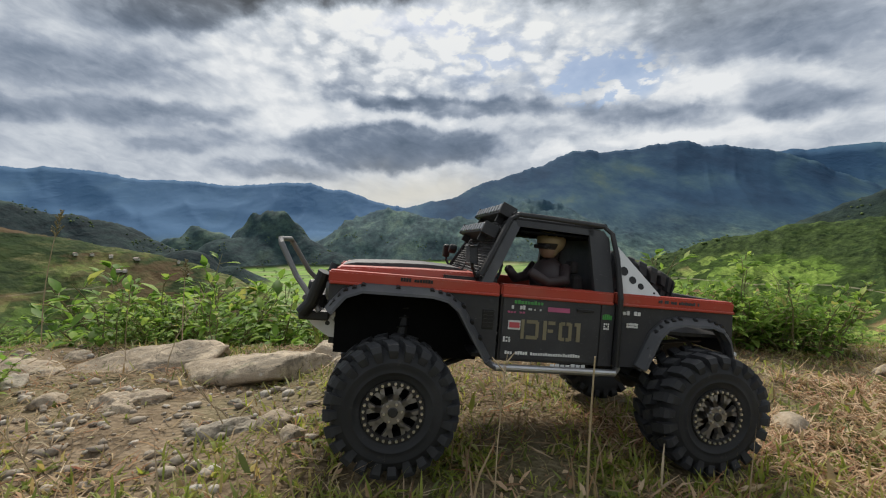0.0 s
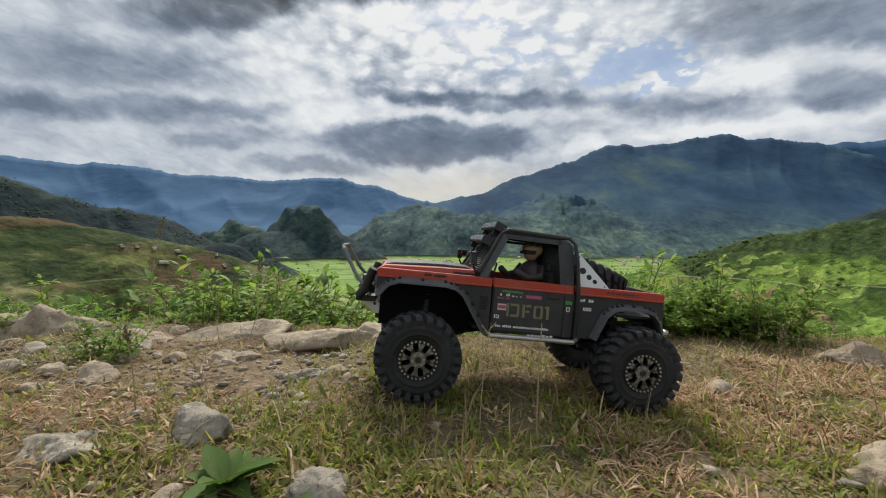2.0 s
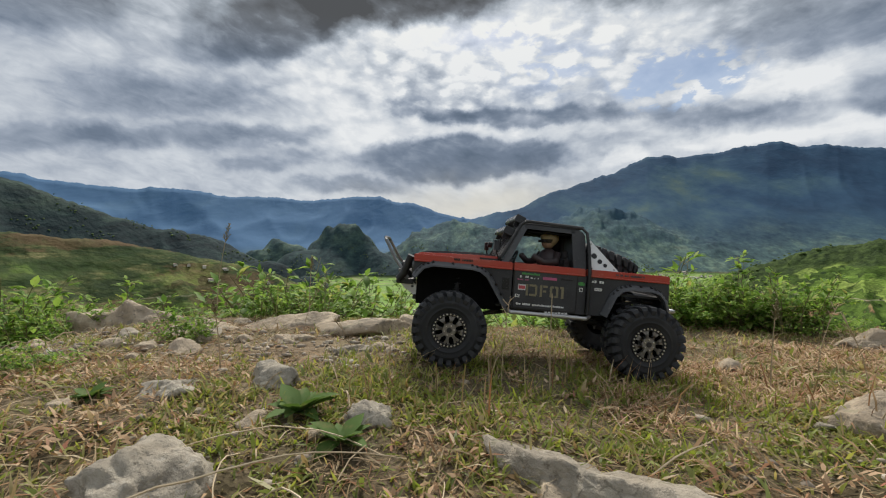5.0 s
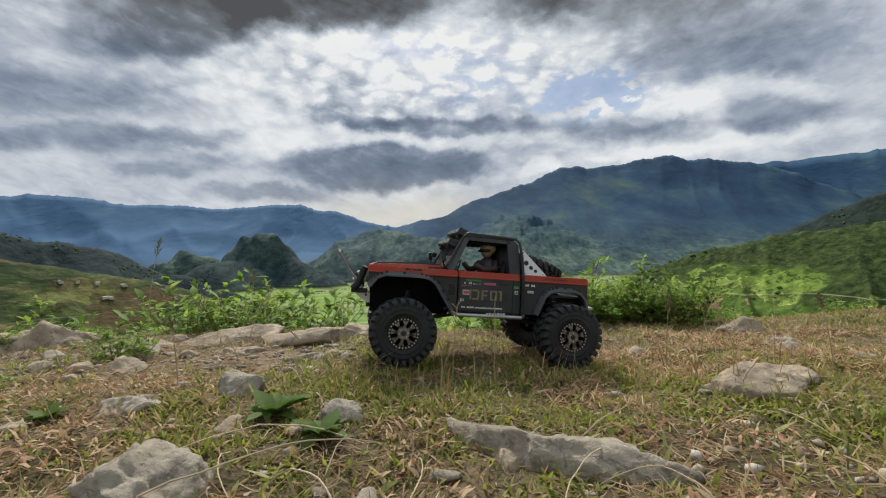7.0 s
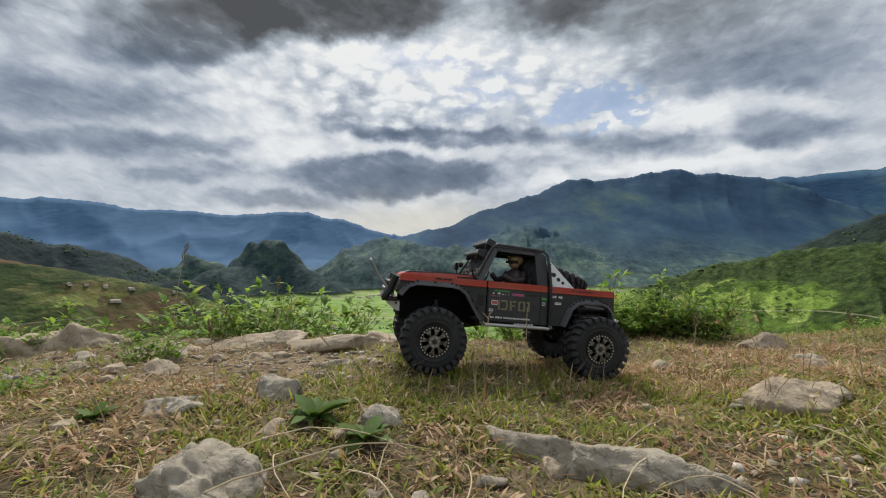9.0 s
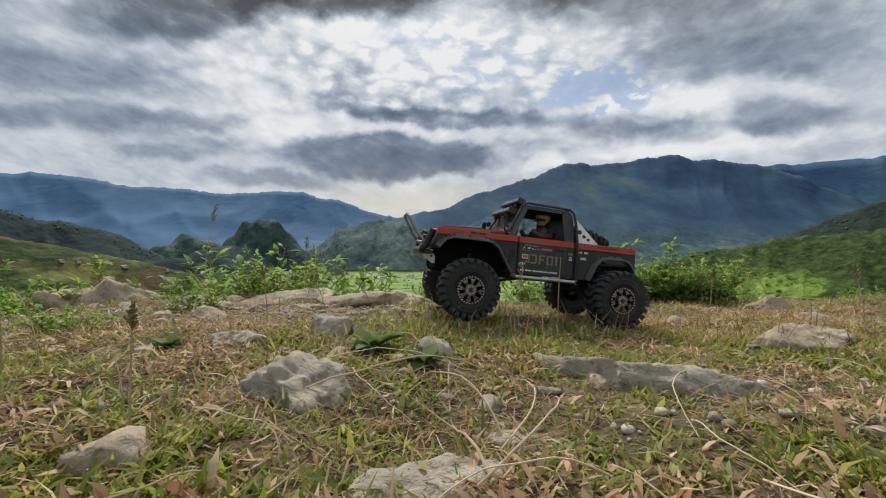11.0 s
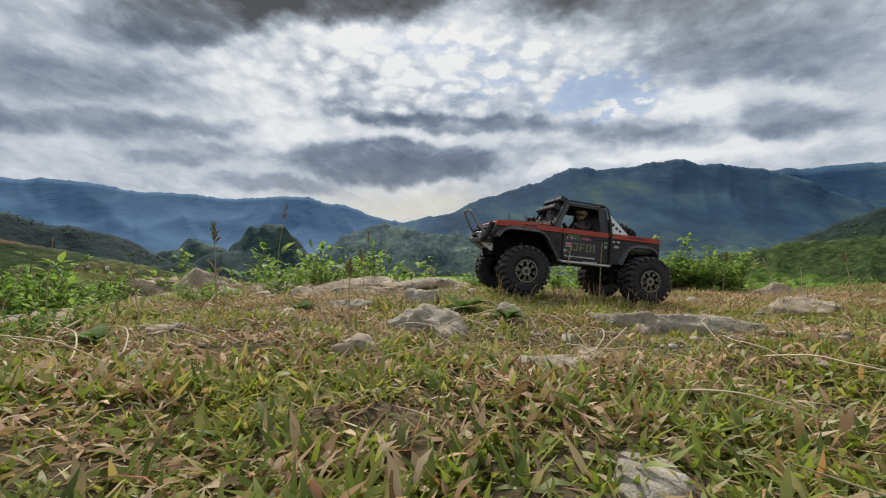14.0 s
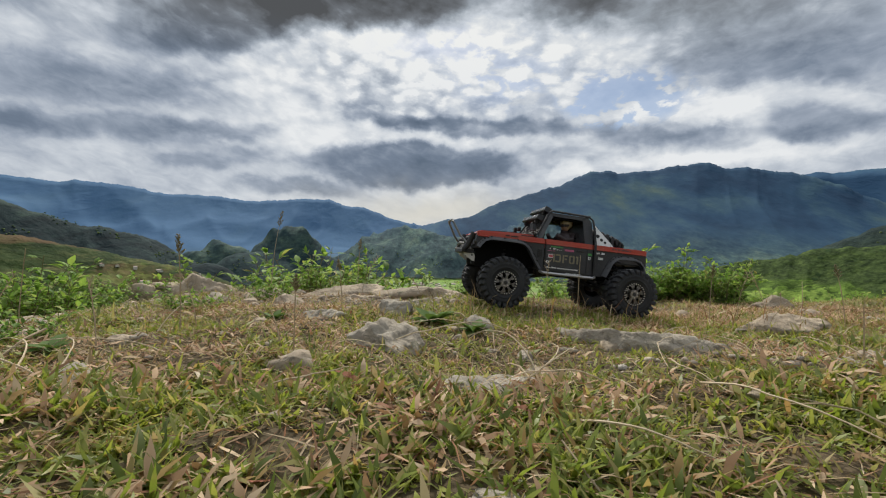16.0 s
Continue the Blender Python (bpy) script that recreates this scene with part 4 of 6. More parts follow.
def scatter(rng, count, box_, keep):
    """Points on the ridge top; keep(x, y) gives the chance that one stays."""
    x = rng.uniform(box_[0], box_[1], count)
    y = rng.uniform(box_[2], box_[3], count)
    ok = rng.uniform(0, 1, count) < keep(x, y)
    return x[ok], y[ok]


def blades(name, x, y, rng, h, w, lean_lo, lean_hi, mat, label, lift=0.0):
    """Bent tapering blades as one sheet of stuff."""
    n = len(x)
    z = height(x, y) + lift
    hh = h[0] + (h[1] - h[0]) * rng.uniform(0, 1, n) ** 1.6
    ww = w[0] + (w[1] - w[0]) * rng.uniform(0, 1, n)
    yaw = rng.uniform(0, 2 * np.pi, n)
    turn = rng.uniform(0, 2 * np.pi, n)
    lean1 = np.radians(rng.uniform(lean_lo, lean_hi, n))
    lean2 = np.clip(lean1 + np.radians(rng.uniform(-5, 45, n)), 0, np.radians(100))
    dx, dy = np.cos(yaw), np.sin(yaw)
    sx, sy = -dy * np.cos(turn * 0.15) , dx * np.cos(turn * 0.15)
    tw = np.sin(turn) * 0.5
    root = np.stack([x, y, z - 0.002], 1)
    l1, l2 = hh * 0.5, hh * 0.5
    mid = root + np.stack([dx * np.sin(lean1) * l1, dy * np.sin(lean1) * l1, np.cos(lean1) * l1], 1)
    tip = mid + np.stack([dx * np.sin(lean2) * l2, dy * np.sin(lean2) * l2, np.cos(lean2) * l2], 1)
    tip[:, 2] = np.maximum(tip[:, 2], z + 0.001)
    side = np.stack([sx, sy, tw], 1)
    side /= np.linalg.norm(side, axis=1)[:, None]
    a, b = root - side * ww[:, None] * 0.35, root + side * ww[:, None] * 0.35
    c, d = mid + side * ww[:, None] * 0.5, mid - side * ww[:, None] * 0.5
    verts = np.stack([a, b, c, d, tip], 1).reshape(-1, 3)
    k = np.arange(n)[:, None] * 5
    tris = np.concatenate([k + np.array([[0, 1, 2]]), k + np.array([[0, 2, 3]]), k + np.array([[3, 2, 4]])], 0)
    ob = mesh_object(name, verts, tris, mat, smooth=False)
    return tagged(ob, label, name.replace("_", " "), kind="stuff")


def clear_of_truck(x, y):
    c, s = math.cos(radians(9)), math.sin(radians(9))
    u, v = x * c + y * s, -x * s + y * c
    return ~((np.abs(np.abs(u) - 0.165) < 0.045) & (np.abs(np.abs(v) - 0.113) < 0.03))


def build_grass():
    rng = np.random.default_rng(7)

    def thatch(x, y):
        """Where dead grass outweighs green."""
        return step(fbm(x * 6.5, y * 6.5, 3, 77) + 0.09 * step(y, -0.9, -0.5), 0.54, 0.64)

    def lawn(x, y):
        clump = fbm(x * 9, y * 9, 3, 51)
        green = step(clump, 0.36, 0.60)
        return (1 - 0.93 * bareness(x, y) * (1 - 0.8 * step(fbm(x * 16, y * 16, 2, 53), 0.56, 0.66))) * (0.25 + 0.75 * green) * (1 - 0.72 * thatch(x, y) * (1 - 0.7 * step(x, 0.15, 0.5))) * clear_of_truck(x, y) * (y < edge_of(x) + 0.25)
    def fade(x, y):
        """Thins the close turf out towards its rim."""
        d = np.maximum(np.abs(x + 0.2) / 1.5, np.abs(y + 0.55) / 0.85) + 0.5 * (fbm(x * 3, y * 3, 3, 57) - 0.5)
        return step(d, 1.05, 0.7)
    x, y = scatter(rng, 90000, (-4.5, 4.0, -4.2, 0.9), lambda x, y: lawn(x, y) * step(np.maximum(np.abs(x + 0.2) / 4.2, np.abs(y + 1.8) / 2.6) + 0.5 * (fbm(x * 1.2, y * 1.2, 3, 58) - 0.5), 1.0, 0.5) * ((np.hypot(x + 0.32, y + 1.3) > 0.28) | (y > -1.13)))
    blades("grass", x, y, rng, (0.010, 0.038), (0.003, 0.008), 15, 78, M_GRASS, "grass spreading over the wide ridge top")
    x, y = scatter(rng, 240000, (-2.6, 1.9, -1.15, 0.75), lawn)
    blades("grass", x, y, rng, (0.007, 0.028), (0.0014, 0.0036), 20, 84, M_GRASS, "short green and yellowing grass on the ridge")
    clear_of_eye = lambda x, y: (np.hypot(x + 0.32, y + 1.3) > 0.22) | (y > -1.17)
    x, y = scatter(rng, 150000, (-1.7, 1.3, -1.4, -0.25), lambda x, y: lawn(x, y) * fade(x, y) * clear_of_eye(x, y))
    blades("grass", x, y, rng, (0.006, 0.022), (0.0018, 0.0046), 25, 88, M_FRESH, "short broad-bladed grass close to the ground")
    # rosettes: a dozen blades from one root
    x, y = scatter(rng, 26000, (-1.3, 0.95, -1.2, -0.05), lambda x, y: lawn(x, y) * fade(x, y) * clear_of_eye(x, y) * (0.35 + 0.65 * step(-y, 0.60, 0.85)))
    k = 9
    x, y = np.repeat(x, k) + rng.normal(0, 0.0026, len(x) * k), np.repeat(y, k) + rng.normal(0, 0.0026, len(y) * k)
    blades("grass", x, y, rng, (0.008, 0.025), (0.0020, 0.0046), 30, 84, M_FRESH, "rosettes of fresh green grass in the turf")
    # taller tufts near the truck and along the edge
    tufts = lambda x, y: step(fbm(x * 4.5, y * 4.5, 3, 61), 0.56, 0.68) * clear_of_truck(x, y) * (y < edge_of(x) + 0.3) * (y > -0.75)
    x, y = scatter(rng, 26000, (-2.4, 1.8, -0.7, 0.7), tufts)
    blades("grass_tuft", x, y, rng, (0.010, 0.040), (0.0016, 0.0034), 12, 72, M_GRASS, "taller tufts of thin grass round the truck")

    x, y = scatter(rng, 26000, (-0.36, 0.62, -0.42, 0.22), lambda x, y: np.exp(-(((x - 0.10) / 0.30) ** 2 + ((y + 0.14) / 0.20) ** 2)) * step(fbm(x * 7, y * 7, 3, 63), 0.38, 0.6) * clear_of_truck(x, y))
    blades("grass_tuft", x, y, rng, (0.010, 0.036), (0.0014, 0.0032), 10, 70, M_FRESH, "longer grass round the truck's wheels")
    x, y = scatter(rng, 150, (-0.30, 0.55, -0.34, -0.12), lambda x, y: 0.6 * clear_of_truck(x, y))
    blades("grass_tuft", x, y, rng, (0.04, 0.10), (0.0012, 0.0026), 4, 35, M_STRAW, "tall thin dry grass blades before the truck")

    def litter(x, y):
        return (0.22 + 0.78 * thatch(x, y)) * (1 - 0.6 * step(x, 0.0, 0.4) * step(-y, 0.30, 0.48)) * (1 + 0.8 * step(-y, 0.26, 0.38) * step(y, -0.75, -0.60)) * (1 - 0.35 * bareness(x, y)) * (y < edge_of(x) + 0.15) * clear_of_truck(x, y)
    x, y = scatter(rng, 90000, (-2.4, 1.8, -1.16, 0.6), litter)
    blades("dry_straw", x, y, rng, (0.010, 0.050), (0.0008, 0.0020), 60, 92, M_STRAW, "dead straw and leaf litter on the ground", lift=0.004)
    x, y = scatter(rng, 24000, (0.08, 1.0, -0.34, 0.2), lambda x, y: 0.8 * clear_of_truck(x, y) * step(fbm(x * 8, y * 8, 3, 78), 0.40, 0.55))
    blades("dry_straw", x, y, rng, (0.010, 0.045), (0.0010, 0.0024), 50, 92, M_DEAD, "dead straw over the ground behind the truck", lift=0.005)
    # coarse turf and curled brown leaves where the ridge is greenest
    coarse = lambda x, y: clear_of_eye(x, y) * fade(x, y) * step(-y, 0.66, 0.82)
    x, y = scatter(rng, 7500, (-1.4, 0.9, -1.25, -0.62), lambda x, y: coarse(x, y) * (0.10 + 0.90 * step(fbm(x * 7, y * 7, 3, 83), 0.46, 0.58)))
    x, y = np.repeat(x, 6) + rng.normal(0, 0.004, len(x) * 6), np.repeat(y, 6) + rng.normal(0, 0.004, len(y) * 6)
    blades("grass", x, y, rng, (0.012, 0.036), (0.0030, 0.0062), 20, 78, M_COARSE, "coarse broad-bladed green grass in thick turf")
    x, y = scatter(rng, 8000, (-1.4, 0.9, -1.25, -0.62), lambda x, y: coarse(x, y) * step(fbm(x * 8, y * 8, 3, 84), 0.50, 0.60))
    blades("dry_leaves", x, y, rng, (0.012, 0.034), (0.0030, 0.0075), 25, 90, M_DEAD, "curled orange-brown dead leaves in thick turf", lift=0.006)
    x, y = scatter(rng, 24000, (-1.3, 0.95, -1.2, -0.1), lambda x, y: litter(x, y) * step(fbm(x * 11, y * 11, 3, 79), 0.40, 0.62))
    blades("dry_leaves", x, y, rng, (0.007, 0.024), (0.0020, 0.0052), 35, 92, M_DEAD, "curled dead grass leaves on the lawn", lift=0.006)


def build_gravel():
    rng = np.random.default_rng(9)
    keep = lambda x, y: np.clip(bareness(x, y) * 1.2 - 0.1, 0, 1) * clear_of_truck(x, y)
    x, y = scatter(rng, 16000, (-1.9, 1.2, -1.0, 0.45), keep)
    n = len(x)
    s = 0.0015 + 0.0075 * rng.uniform(0, 1, n) ** 3.5
    z = height(x, y)
    bm = bmesh.new()
    bmesh.ops.create_icosphere(bm, subdivisions=1, radius=1.0)
    base = np.array([v.co[:] for v in bm.verts])
    tri = np.array([[v.index for v in f.verts] for f in bm.faces])
    bm.free()
    jit = 1 + rng.uniform(-0.35, 0.25, (n, len(base)))
    sq = np.stack([rng.uniform(0.8, 1.5, n), rng.uniform(0.8, 1.3, n), rng.uniform(0.5, 0.85, n)], 1)
    a = rng.uniform(0, 6.28, n)
    v = base[None] * jit[:, :, None] * sq[:, None, :] * s[:, None, None]
    vx = v[..., 0] * np.cos(a)[:, None] - v[..., 1] * np.sin(a)[:, None]
    vy = v[..., 0] * np.sin(a)[:, None] + v[..., 1] * np.cos(a)[:, None]
    verts = np.stack([vx + x[:, None], vy + y[:, None], v[..., 2] + (z + s * 0.3)[:, None]], 2).reshape(-1, 3)
    faces = (np.arange(n)[:, None, None] * len(base) + tri[None]).reshape(-1, 3)
    ob = mesh_object("gravel", verts, faces, M_GRAVEL, smooth=False)
    tagged(ob, "loose gravel and crumbs of earth on bare ground", "gravel", kind="stuff")


M_GRAVEL = material("gravel", lambda N, b: (N.mix(N.smooth(N.noise(geo(N), 400, 3), 0.45, 0.7, 0, 0.5), N.ramp(geo(N, "Random Per Island"), [(0.0, (0.16, 0.13, 0.10)), (0.4, (0.30, 0.25, 0.19)), (0.75, (0.42, 0.36, 0.28)), (1.0, (0.50, 0.46, 0.40))]), (0.12, 0.10, 0.08, 1)), None), 0.9)


def leaf_verts(rng, p, d, up, length, width):
    """One folded leaf: eight points, a lobed outline bent about the midrib."""
    d = d.normalized()
    s = d.cross(up)
    if s.length < 1e-3:
        s = Vector((1, 0, 0))
    s.normalize()
    n = s.cross(d)
    fold, droop = rng.uniform(0.1, 0.5), rng.uniform(0.05, 0.5)
    out = []
    for t, w in ((0.0, 0.0), (0.28, 0.75), (0.55, 1.0), (0.80, 0.55), (1.0, 0.0)):
        c = p + d * (length * t) - n * (droop * length * t * t)
        if w == 0:
            out.append((c,))
        else:
            e = width * w * 0.5
            out.append((c - s * e + n * e * fold, c, c + s * e + n * e * fold))
    return out


def add_leaf(verts, faces, rows):
    idx = []
    for row in rows:
        idx.append([len(verts) + i for i in range(len(row))])
        verts.extend(tuple(v) for v in row)
    a, b, c, d, e = idx
    faces += [(a[0], b[1], b[0]), (a[0], b[2], b[1])]
    for u, v in ((b, c), (c, d)):
        faces += [(u[0], u[1], v[1], v[0]), (u[1], u[2], v[2], v[1])]
    faces += [(d[0], d[1], e[0]), (d[1], d[2], e[0])]


def bush_parts(seed, tall, wide, stems, leaf):
    """Meshes of a leafy weed: stems and leaves."""
    rng = random.Random(seed)
    bm = bmesh.new()
    verts, faces = [], []
    for _ in range(stems):
        a = rng.uniform(0, 2 * math.pi)
        rad = wide * 0.35 * math.sqrt(rng.random())
        p = Vector((math.cos(a) * rad, math.sin(a) * rad, -0.02))
        h = tall * rng.uniform(0.55, 1.1)
        out = Vector((math.cos(a), math.sin(a), 0)) * wide * rng.uniform(0.1, 0.5)
        pts = []
        for k in range(7):
            t = k / 6
            pts.append(p + Vector((0, 0, h * t)) + out * t ** 1.6 + Vector((rng.uniform(-1, 1), rng.uniform(-1, 1), 0)) * 0.006)
        tube(bm, pts, 0.0022 * (tall / 0.25) ** 0.5, 5, 0.35)
        # side twigs with leaves
        count = int(9 + 9 * rng.random())
        for k in range(count):
            t = 0.12 + 0.88 * (k + rng.random() * 0.7) / count
            i = min(5, int(t * 6))
            q = pts[i].lerp(pts[i + 1], t * 6 - i)
            ang = k * 2.4 + rng.uniform(-0.5, 0.5)
            d = Vector((math.cos(ang), math.sin(ang), rng.uniform(0.0, 0.9)))
            reach = leaf * rng.uniform(0.5, 1.6) * (1.25 - 0.6 * t)
            end = q + d.normalized() * reach
            tube(bm, [q, end], 0.0009, 4, 0.6, caps=False)
            for j in range(rng.choice((2, 3, 3, 5))):
                dd = (d.normalized() + Vector((rng.uniform(-1, 1), rng.uniform(-1, 1), rng.uniform(-0.3, 0.6))) * 0.85)
                L = leaf * rng.uniform(0.6, 1.25)
                add_leaf(verts, faces, leaf_verts(rng, q.lerp(end, 0.4 + 0.6 * rng.random()), dd, Vector((0, 0, 1)), L, L * rng.uniform(0.36, 0.6)))
    stem_me = bpy.data.meshes.new("stems")
    bm.to_mesh(stem_me)
    bm.free()
    stem_me.materials.append(M_STEM)
    leaf_me = bpy.data.meshes.new("leaves")
    leaf_me.from_pydata(verts, [], faces)
    leaf_me.materials.append(M_LEAF)
    for f in leaf_me.polygons:
        f.use_smooth = True
    return stem_me, leaf_me


def plant(name, meshes, x, y, scale, turn, label, category, group, sink=0.0):
    top = new(name)
    top.matrix_world = pose(x, y, ground_z(x, y) - sink, 0, 0, turn) @ Matrix.Scale(scale, 4)
    for nm, me in zip(("stem", "foliage"), meshes):
        o = new(nm, me)
        o.parent = top
    return tagged(top, label, category, group)


def build_plants():
    rng = random.Random(21)
    big = [bush_parts(100 + k, 0.28, 0.34, 19, 0.033) for k in range(5)]
    low = [bush_parts(120 + k, 0.17, 0.28, 18, 0.027) for k in range(4)]
    # weeds along the ridge's edge and down its flank, in clumps with gaps
    spots = []
    for k in range(210):
        x = rng.uniform(-2.7, 1.9)
        back = rng.random() ** 1.3
        y = float(edge_of(np.array(x))) + 0.10 + 0.80 * back
        thick = float(fbm(np.array(x * 2.3), np.array(y * 2.3), 3, 91))
        top = float(np.interp(x, [-2.7, -1.7, -1.3, -1.0, -0.75, -0.55, -0.35, -0.1, 0.36, 0.44, 0.52, 0.70, 0.80, 1.2, 1.9], [0.0, 0.0, 0.01, 0.04, 0.095, 0.08, 0.02, 0.0, -0.01, 0.03, 0.09, 0.05, -0.06, -0.12, -0.14]))
        if thick < 0.47 and not 0.46 < x < 0.74:
            continue
        top += 0.45 * (thick - 0.52) + rng.gauss(0, 0.05)
        spots.append((x, y, top - 0.07 * back))
    # the thick bush beside the truck's tail
    for k in range(13):
        spots.append((0.48 + 0.24 * rng.random(), 0.40 + 0.22 * rng.random(), 0.13 + rng.uniform(-0.07, 0.03)))
    for x, y, top in spots:
        want = top - ground_z(x, y)
        if want < 0.05:
            continue
        kind, base = (big, 0.29) if want > 0.15 else (low, 0.18)
        s = min(1.5, max(0.45, want / base))
        plant("leafy_weed", kind[rng.randrange(len(kind))], x, y, s, rng.uniform(0, 360), "leafy green roadside weed on the ridge's edge", "weed", "weeds along the edge")
    # taller single sprigs behind the path
    tall = [bush_parts(140 + k, 0.30, 0.10, 3, 0.036) for k in range(3)]
    for x, y, s in ((-0.82, 0.42, 0.70), (-0.58, 0.40, 0.72), (-0.38, 0.46, 0.50), (-1.32, 0.45, 0.8), (0.42, 0.46, 0.55), (0.58, 0.42, 0.75), (0.74, 0.40, 0.5)):
        plant("tall_weed", tall[rng.randrange(3)], x, y, s, rng.uniform(0, 360), "tall thin weed with broad leaves on the ridge", "weed", "tall weeds", 0.01)
    # single weeds in the grass
    for x, y, s in ((0.72, -0.38, 0.5), (-0.86, -0.22, 0.4), (-0.80, 0.06, 0.5), (-0.9, -0.62, 0.4), (0.36, -0.66, 0.3)):
        plant("broad_weed", low[rng.randrange(3)], x, y, s, rng.uniform(0, 360), "small broad-leaved weed in short grass", "weed", "weeds in the grass", 0.01)


def build_rosettes():
    """Low weeds whose broad leaves spread from one root."""
    for k, (x, y, size) in enumerate(((-0.30, -0.36, 1.15), (-0.22, -0.42, 0.95), (-0.62, -0.34, 0.7), (0.58, -0.52, 0.8), (-0.78, -0.66, 0.8), (0.20, -0.78, 0.6))):
        rng = random.Random(400 + k)
        top = new("broad_leaf_rosette")
        top.matrix_world = pose(x, y, ground_z(x, y), 0, 0, rng.uniform(0, 360)) @ Matrix.Scale(size, 4)
        for n in range(16):
            a = n * 2.4 + rng.uniform(-0.3, 0.3)
            rise = rng.uniform(0.1, 1.0)
            verts, faces = [], []
            L = rng.uniform(0.026, 0.048)
            add_leaf(verts, faces, leaf_verts(rng, Vector((0, 0, 0.004)), Vector((math.cos(a), math.sin(a), rise)), Vector((0, 0, 1)), L, L * 0.52))
            me = bpy.data.meshes.new("leaf")
            me.from_pydata(verts, [], faces)
            me.materials.append(M_DOCK)
            for f in me.polygons:
                f.use_smooth = True
            o = new("leaf", me)
            o.parent = top
        tagged(top, "low weed with broad green leaves in short grass", "weed", "broad-leaved rosettes")


def build_seed_stalks():
    """Tall thin grass stalks with feathery seed heads."""
    for k, (x, y, h) in enumerate(((-0.93, 0.36, 0.30), (-0.60, 0.30, 0.20), (-0.70, -0.52, 0.17), (-0.52, -0.20, 0.13), (0.40, -0.62, 0.12), (0.62, -0.20, 0.15), (0.36, -0.13, 0.16), (-0.46, -0.66, 0.12))):
        rng = random.Random(500 + k)
        dx, dy = rng.uniform(-0.12, 0.12) * h, rng.uniform(-0.12, 0.12) * h
        at = lambda t: Vector((dx * t * t, dy * t * t, h * t - 0.01))
        top = new("seed_stalk")
        top.location = (x, y, ground_z(x, y))
        bm = bmesh.new()
        tube(bm, [at(t / 8) for t in range(9)], 0.0012, 6, 0.5)
        part("stem", bm, M_TWIG, top)
        bm = bmesh.new()
        for n in range(26):
            q = at(0.80 + 0.20 * n / 26)
            a = n * 2.4
            d = Vector((math.cos(a), math.sin(a), rng.uniform(0.7, 1.8))) * h * rng.uniform(0.02, 0.05) * (1.25 - n / 26)
            tube(bm, [q, q + d], 0.0007, 4, 1.8)
        part("seed_head", bm, M_STEM, top, "feathery brown seed head")
        tagged(top, "tall thin grass stalk with a feathery seed head", "grass stalk", "seeding grass stalks")


def build_stalks():
    """Dead stems and twigs that stand or lie in the grass."""
    rng = random.Random(33)
    made = 0
    while made < 34:
        x, y = rng.uniform(-1.4, 0.9), rng.uniform(-0.85, 0.40)
        if abs(x) < 0.30 and abs(y) < 0.2 or (-0.35 < x < 0.1 and y < -0.42):
            continue
        bm = bmesh.new()
        h = rng.uniform(0.05, 0.16)
        dx, dy = rng.uniform(-0.4, 0.4) * h, rng.uniform(-0.4, 0.4) * h
        pts = [(dx * t * t, dy * t * t, h * t - 0.01) for t in (0, 0.25, 0.5, 0.75, 1.0)]
        tube(bm, pts, rng.uniform(0.0006, 0.0013), 5, 0.5)
        sprigs = []
        if rng.random() < 0.5:
            for k in range(6):
                t = 0.7 + 0.3 * k / 6
                q = Vector((dx * t * t, dy * t * t, h * t - 0.01))
                sprigs.append((q, q + Vector((rng.uniform(-1, 1), rng.uniform(-1, 1), rng.uniform(0.6, 1.6))) * 0.010))
        me = bpy.data.meshes.new("dry_stalk")
        bm.to_mesh(me)
        bm.free()
        me.materials.append(M_TWIG)
        ob = new("dry_stalk", me)
        ob.location = (x, y, ground_z(x, y))
        tagged(ob, "thin dead grass stalk standing in the turf", "dry stalk", "dead stalks")
        for ends in sprigs:
            bm = bmesh.new()
            tube(bm, ends, 0.0009, 4, 0.4)
            part("sprig", bm, M_TWIG, ob)
        made += 1
    made = 0
    while made < 46:
        x, y = rng.uniform(-1.5, 1.0), rng.uniform(-1.02, 0.40)
        if abs(x) < 0.32 and abs(y) < 0.22:
            continue
        a, L = rng.uniform(0, 6.28), rng.choice((0.06, 0.09, 0.12, 0.2, 0.3))
        bend = rng.uniform(-0.25, 0.25)
        pts = []
        for k in range(9):
            t = k / 8 - 0.5
            px, py = x + math.cos(a) * L * t - math.sin(a) * bend * L * t * t, y + math.sin(a) * L * t + math.cos(a) * bend * L * t * t
            pts.append((px, py, ground_z(px, py) + 0.010 + 0.010 * math.sin(k * 1.1 + made)))
        bm = bmesh.new()
        tube(bm, pts, rng.uniform(0.0008, 0.0018), 6, 0.45)
        if L > 0.15:
            q = Vector(pts[3])
            tube(bm, [q, q + Vector((math.cos(a + 0.6), math.sin(a + 0.6), 0.15)) * L * 0.25], 0.0009, 5, 0.4)
        me = bpy.data.meshes.new("dead_twig")
        bm.to_mesh(me)
        bm.free()
        me.materials.append(M_TWIG)
        ob = new("dead_twig", me)
        tagged(ob, "pale dead twig lying across the grass", "twig", "dead twigs")
        made += 1


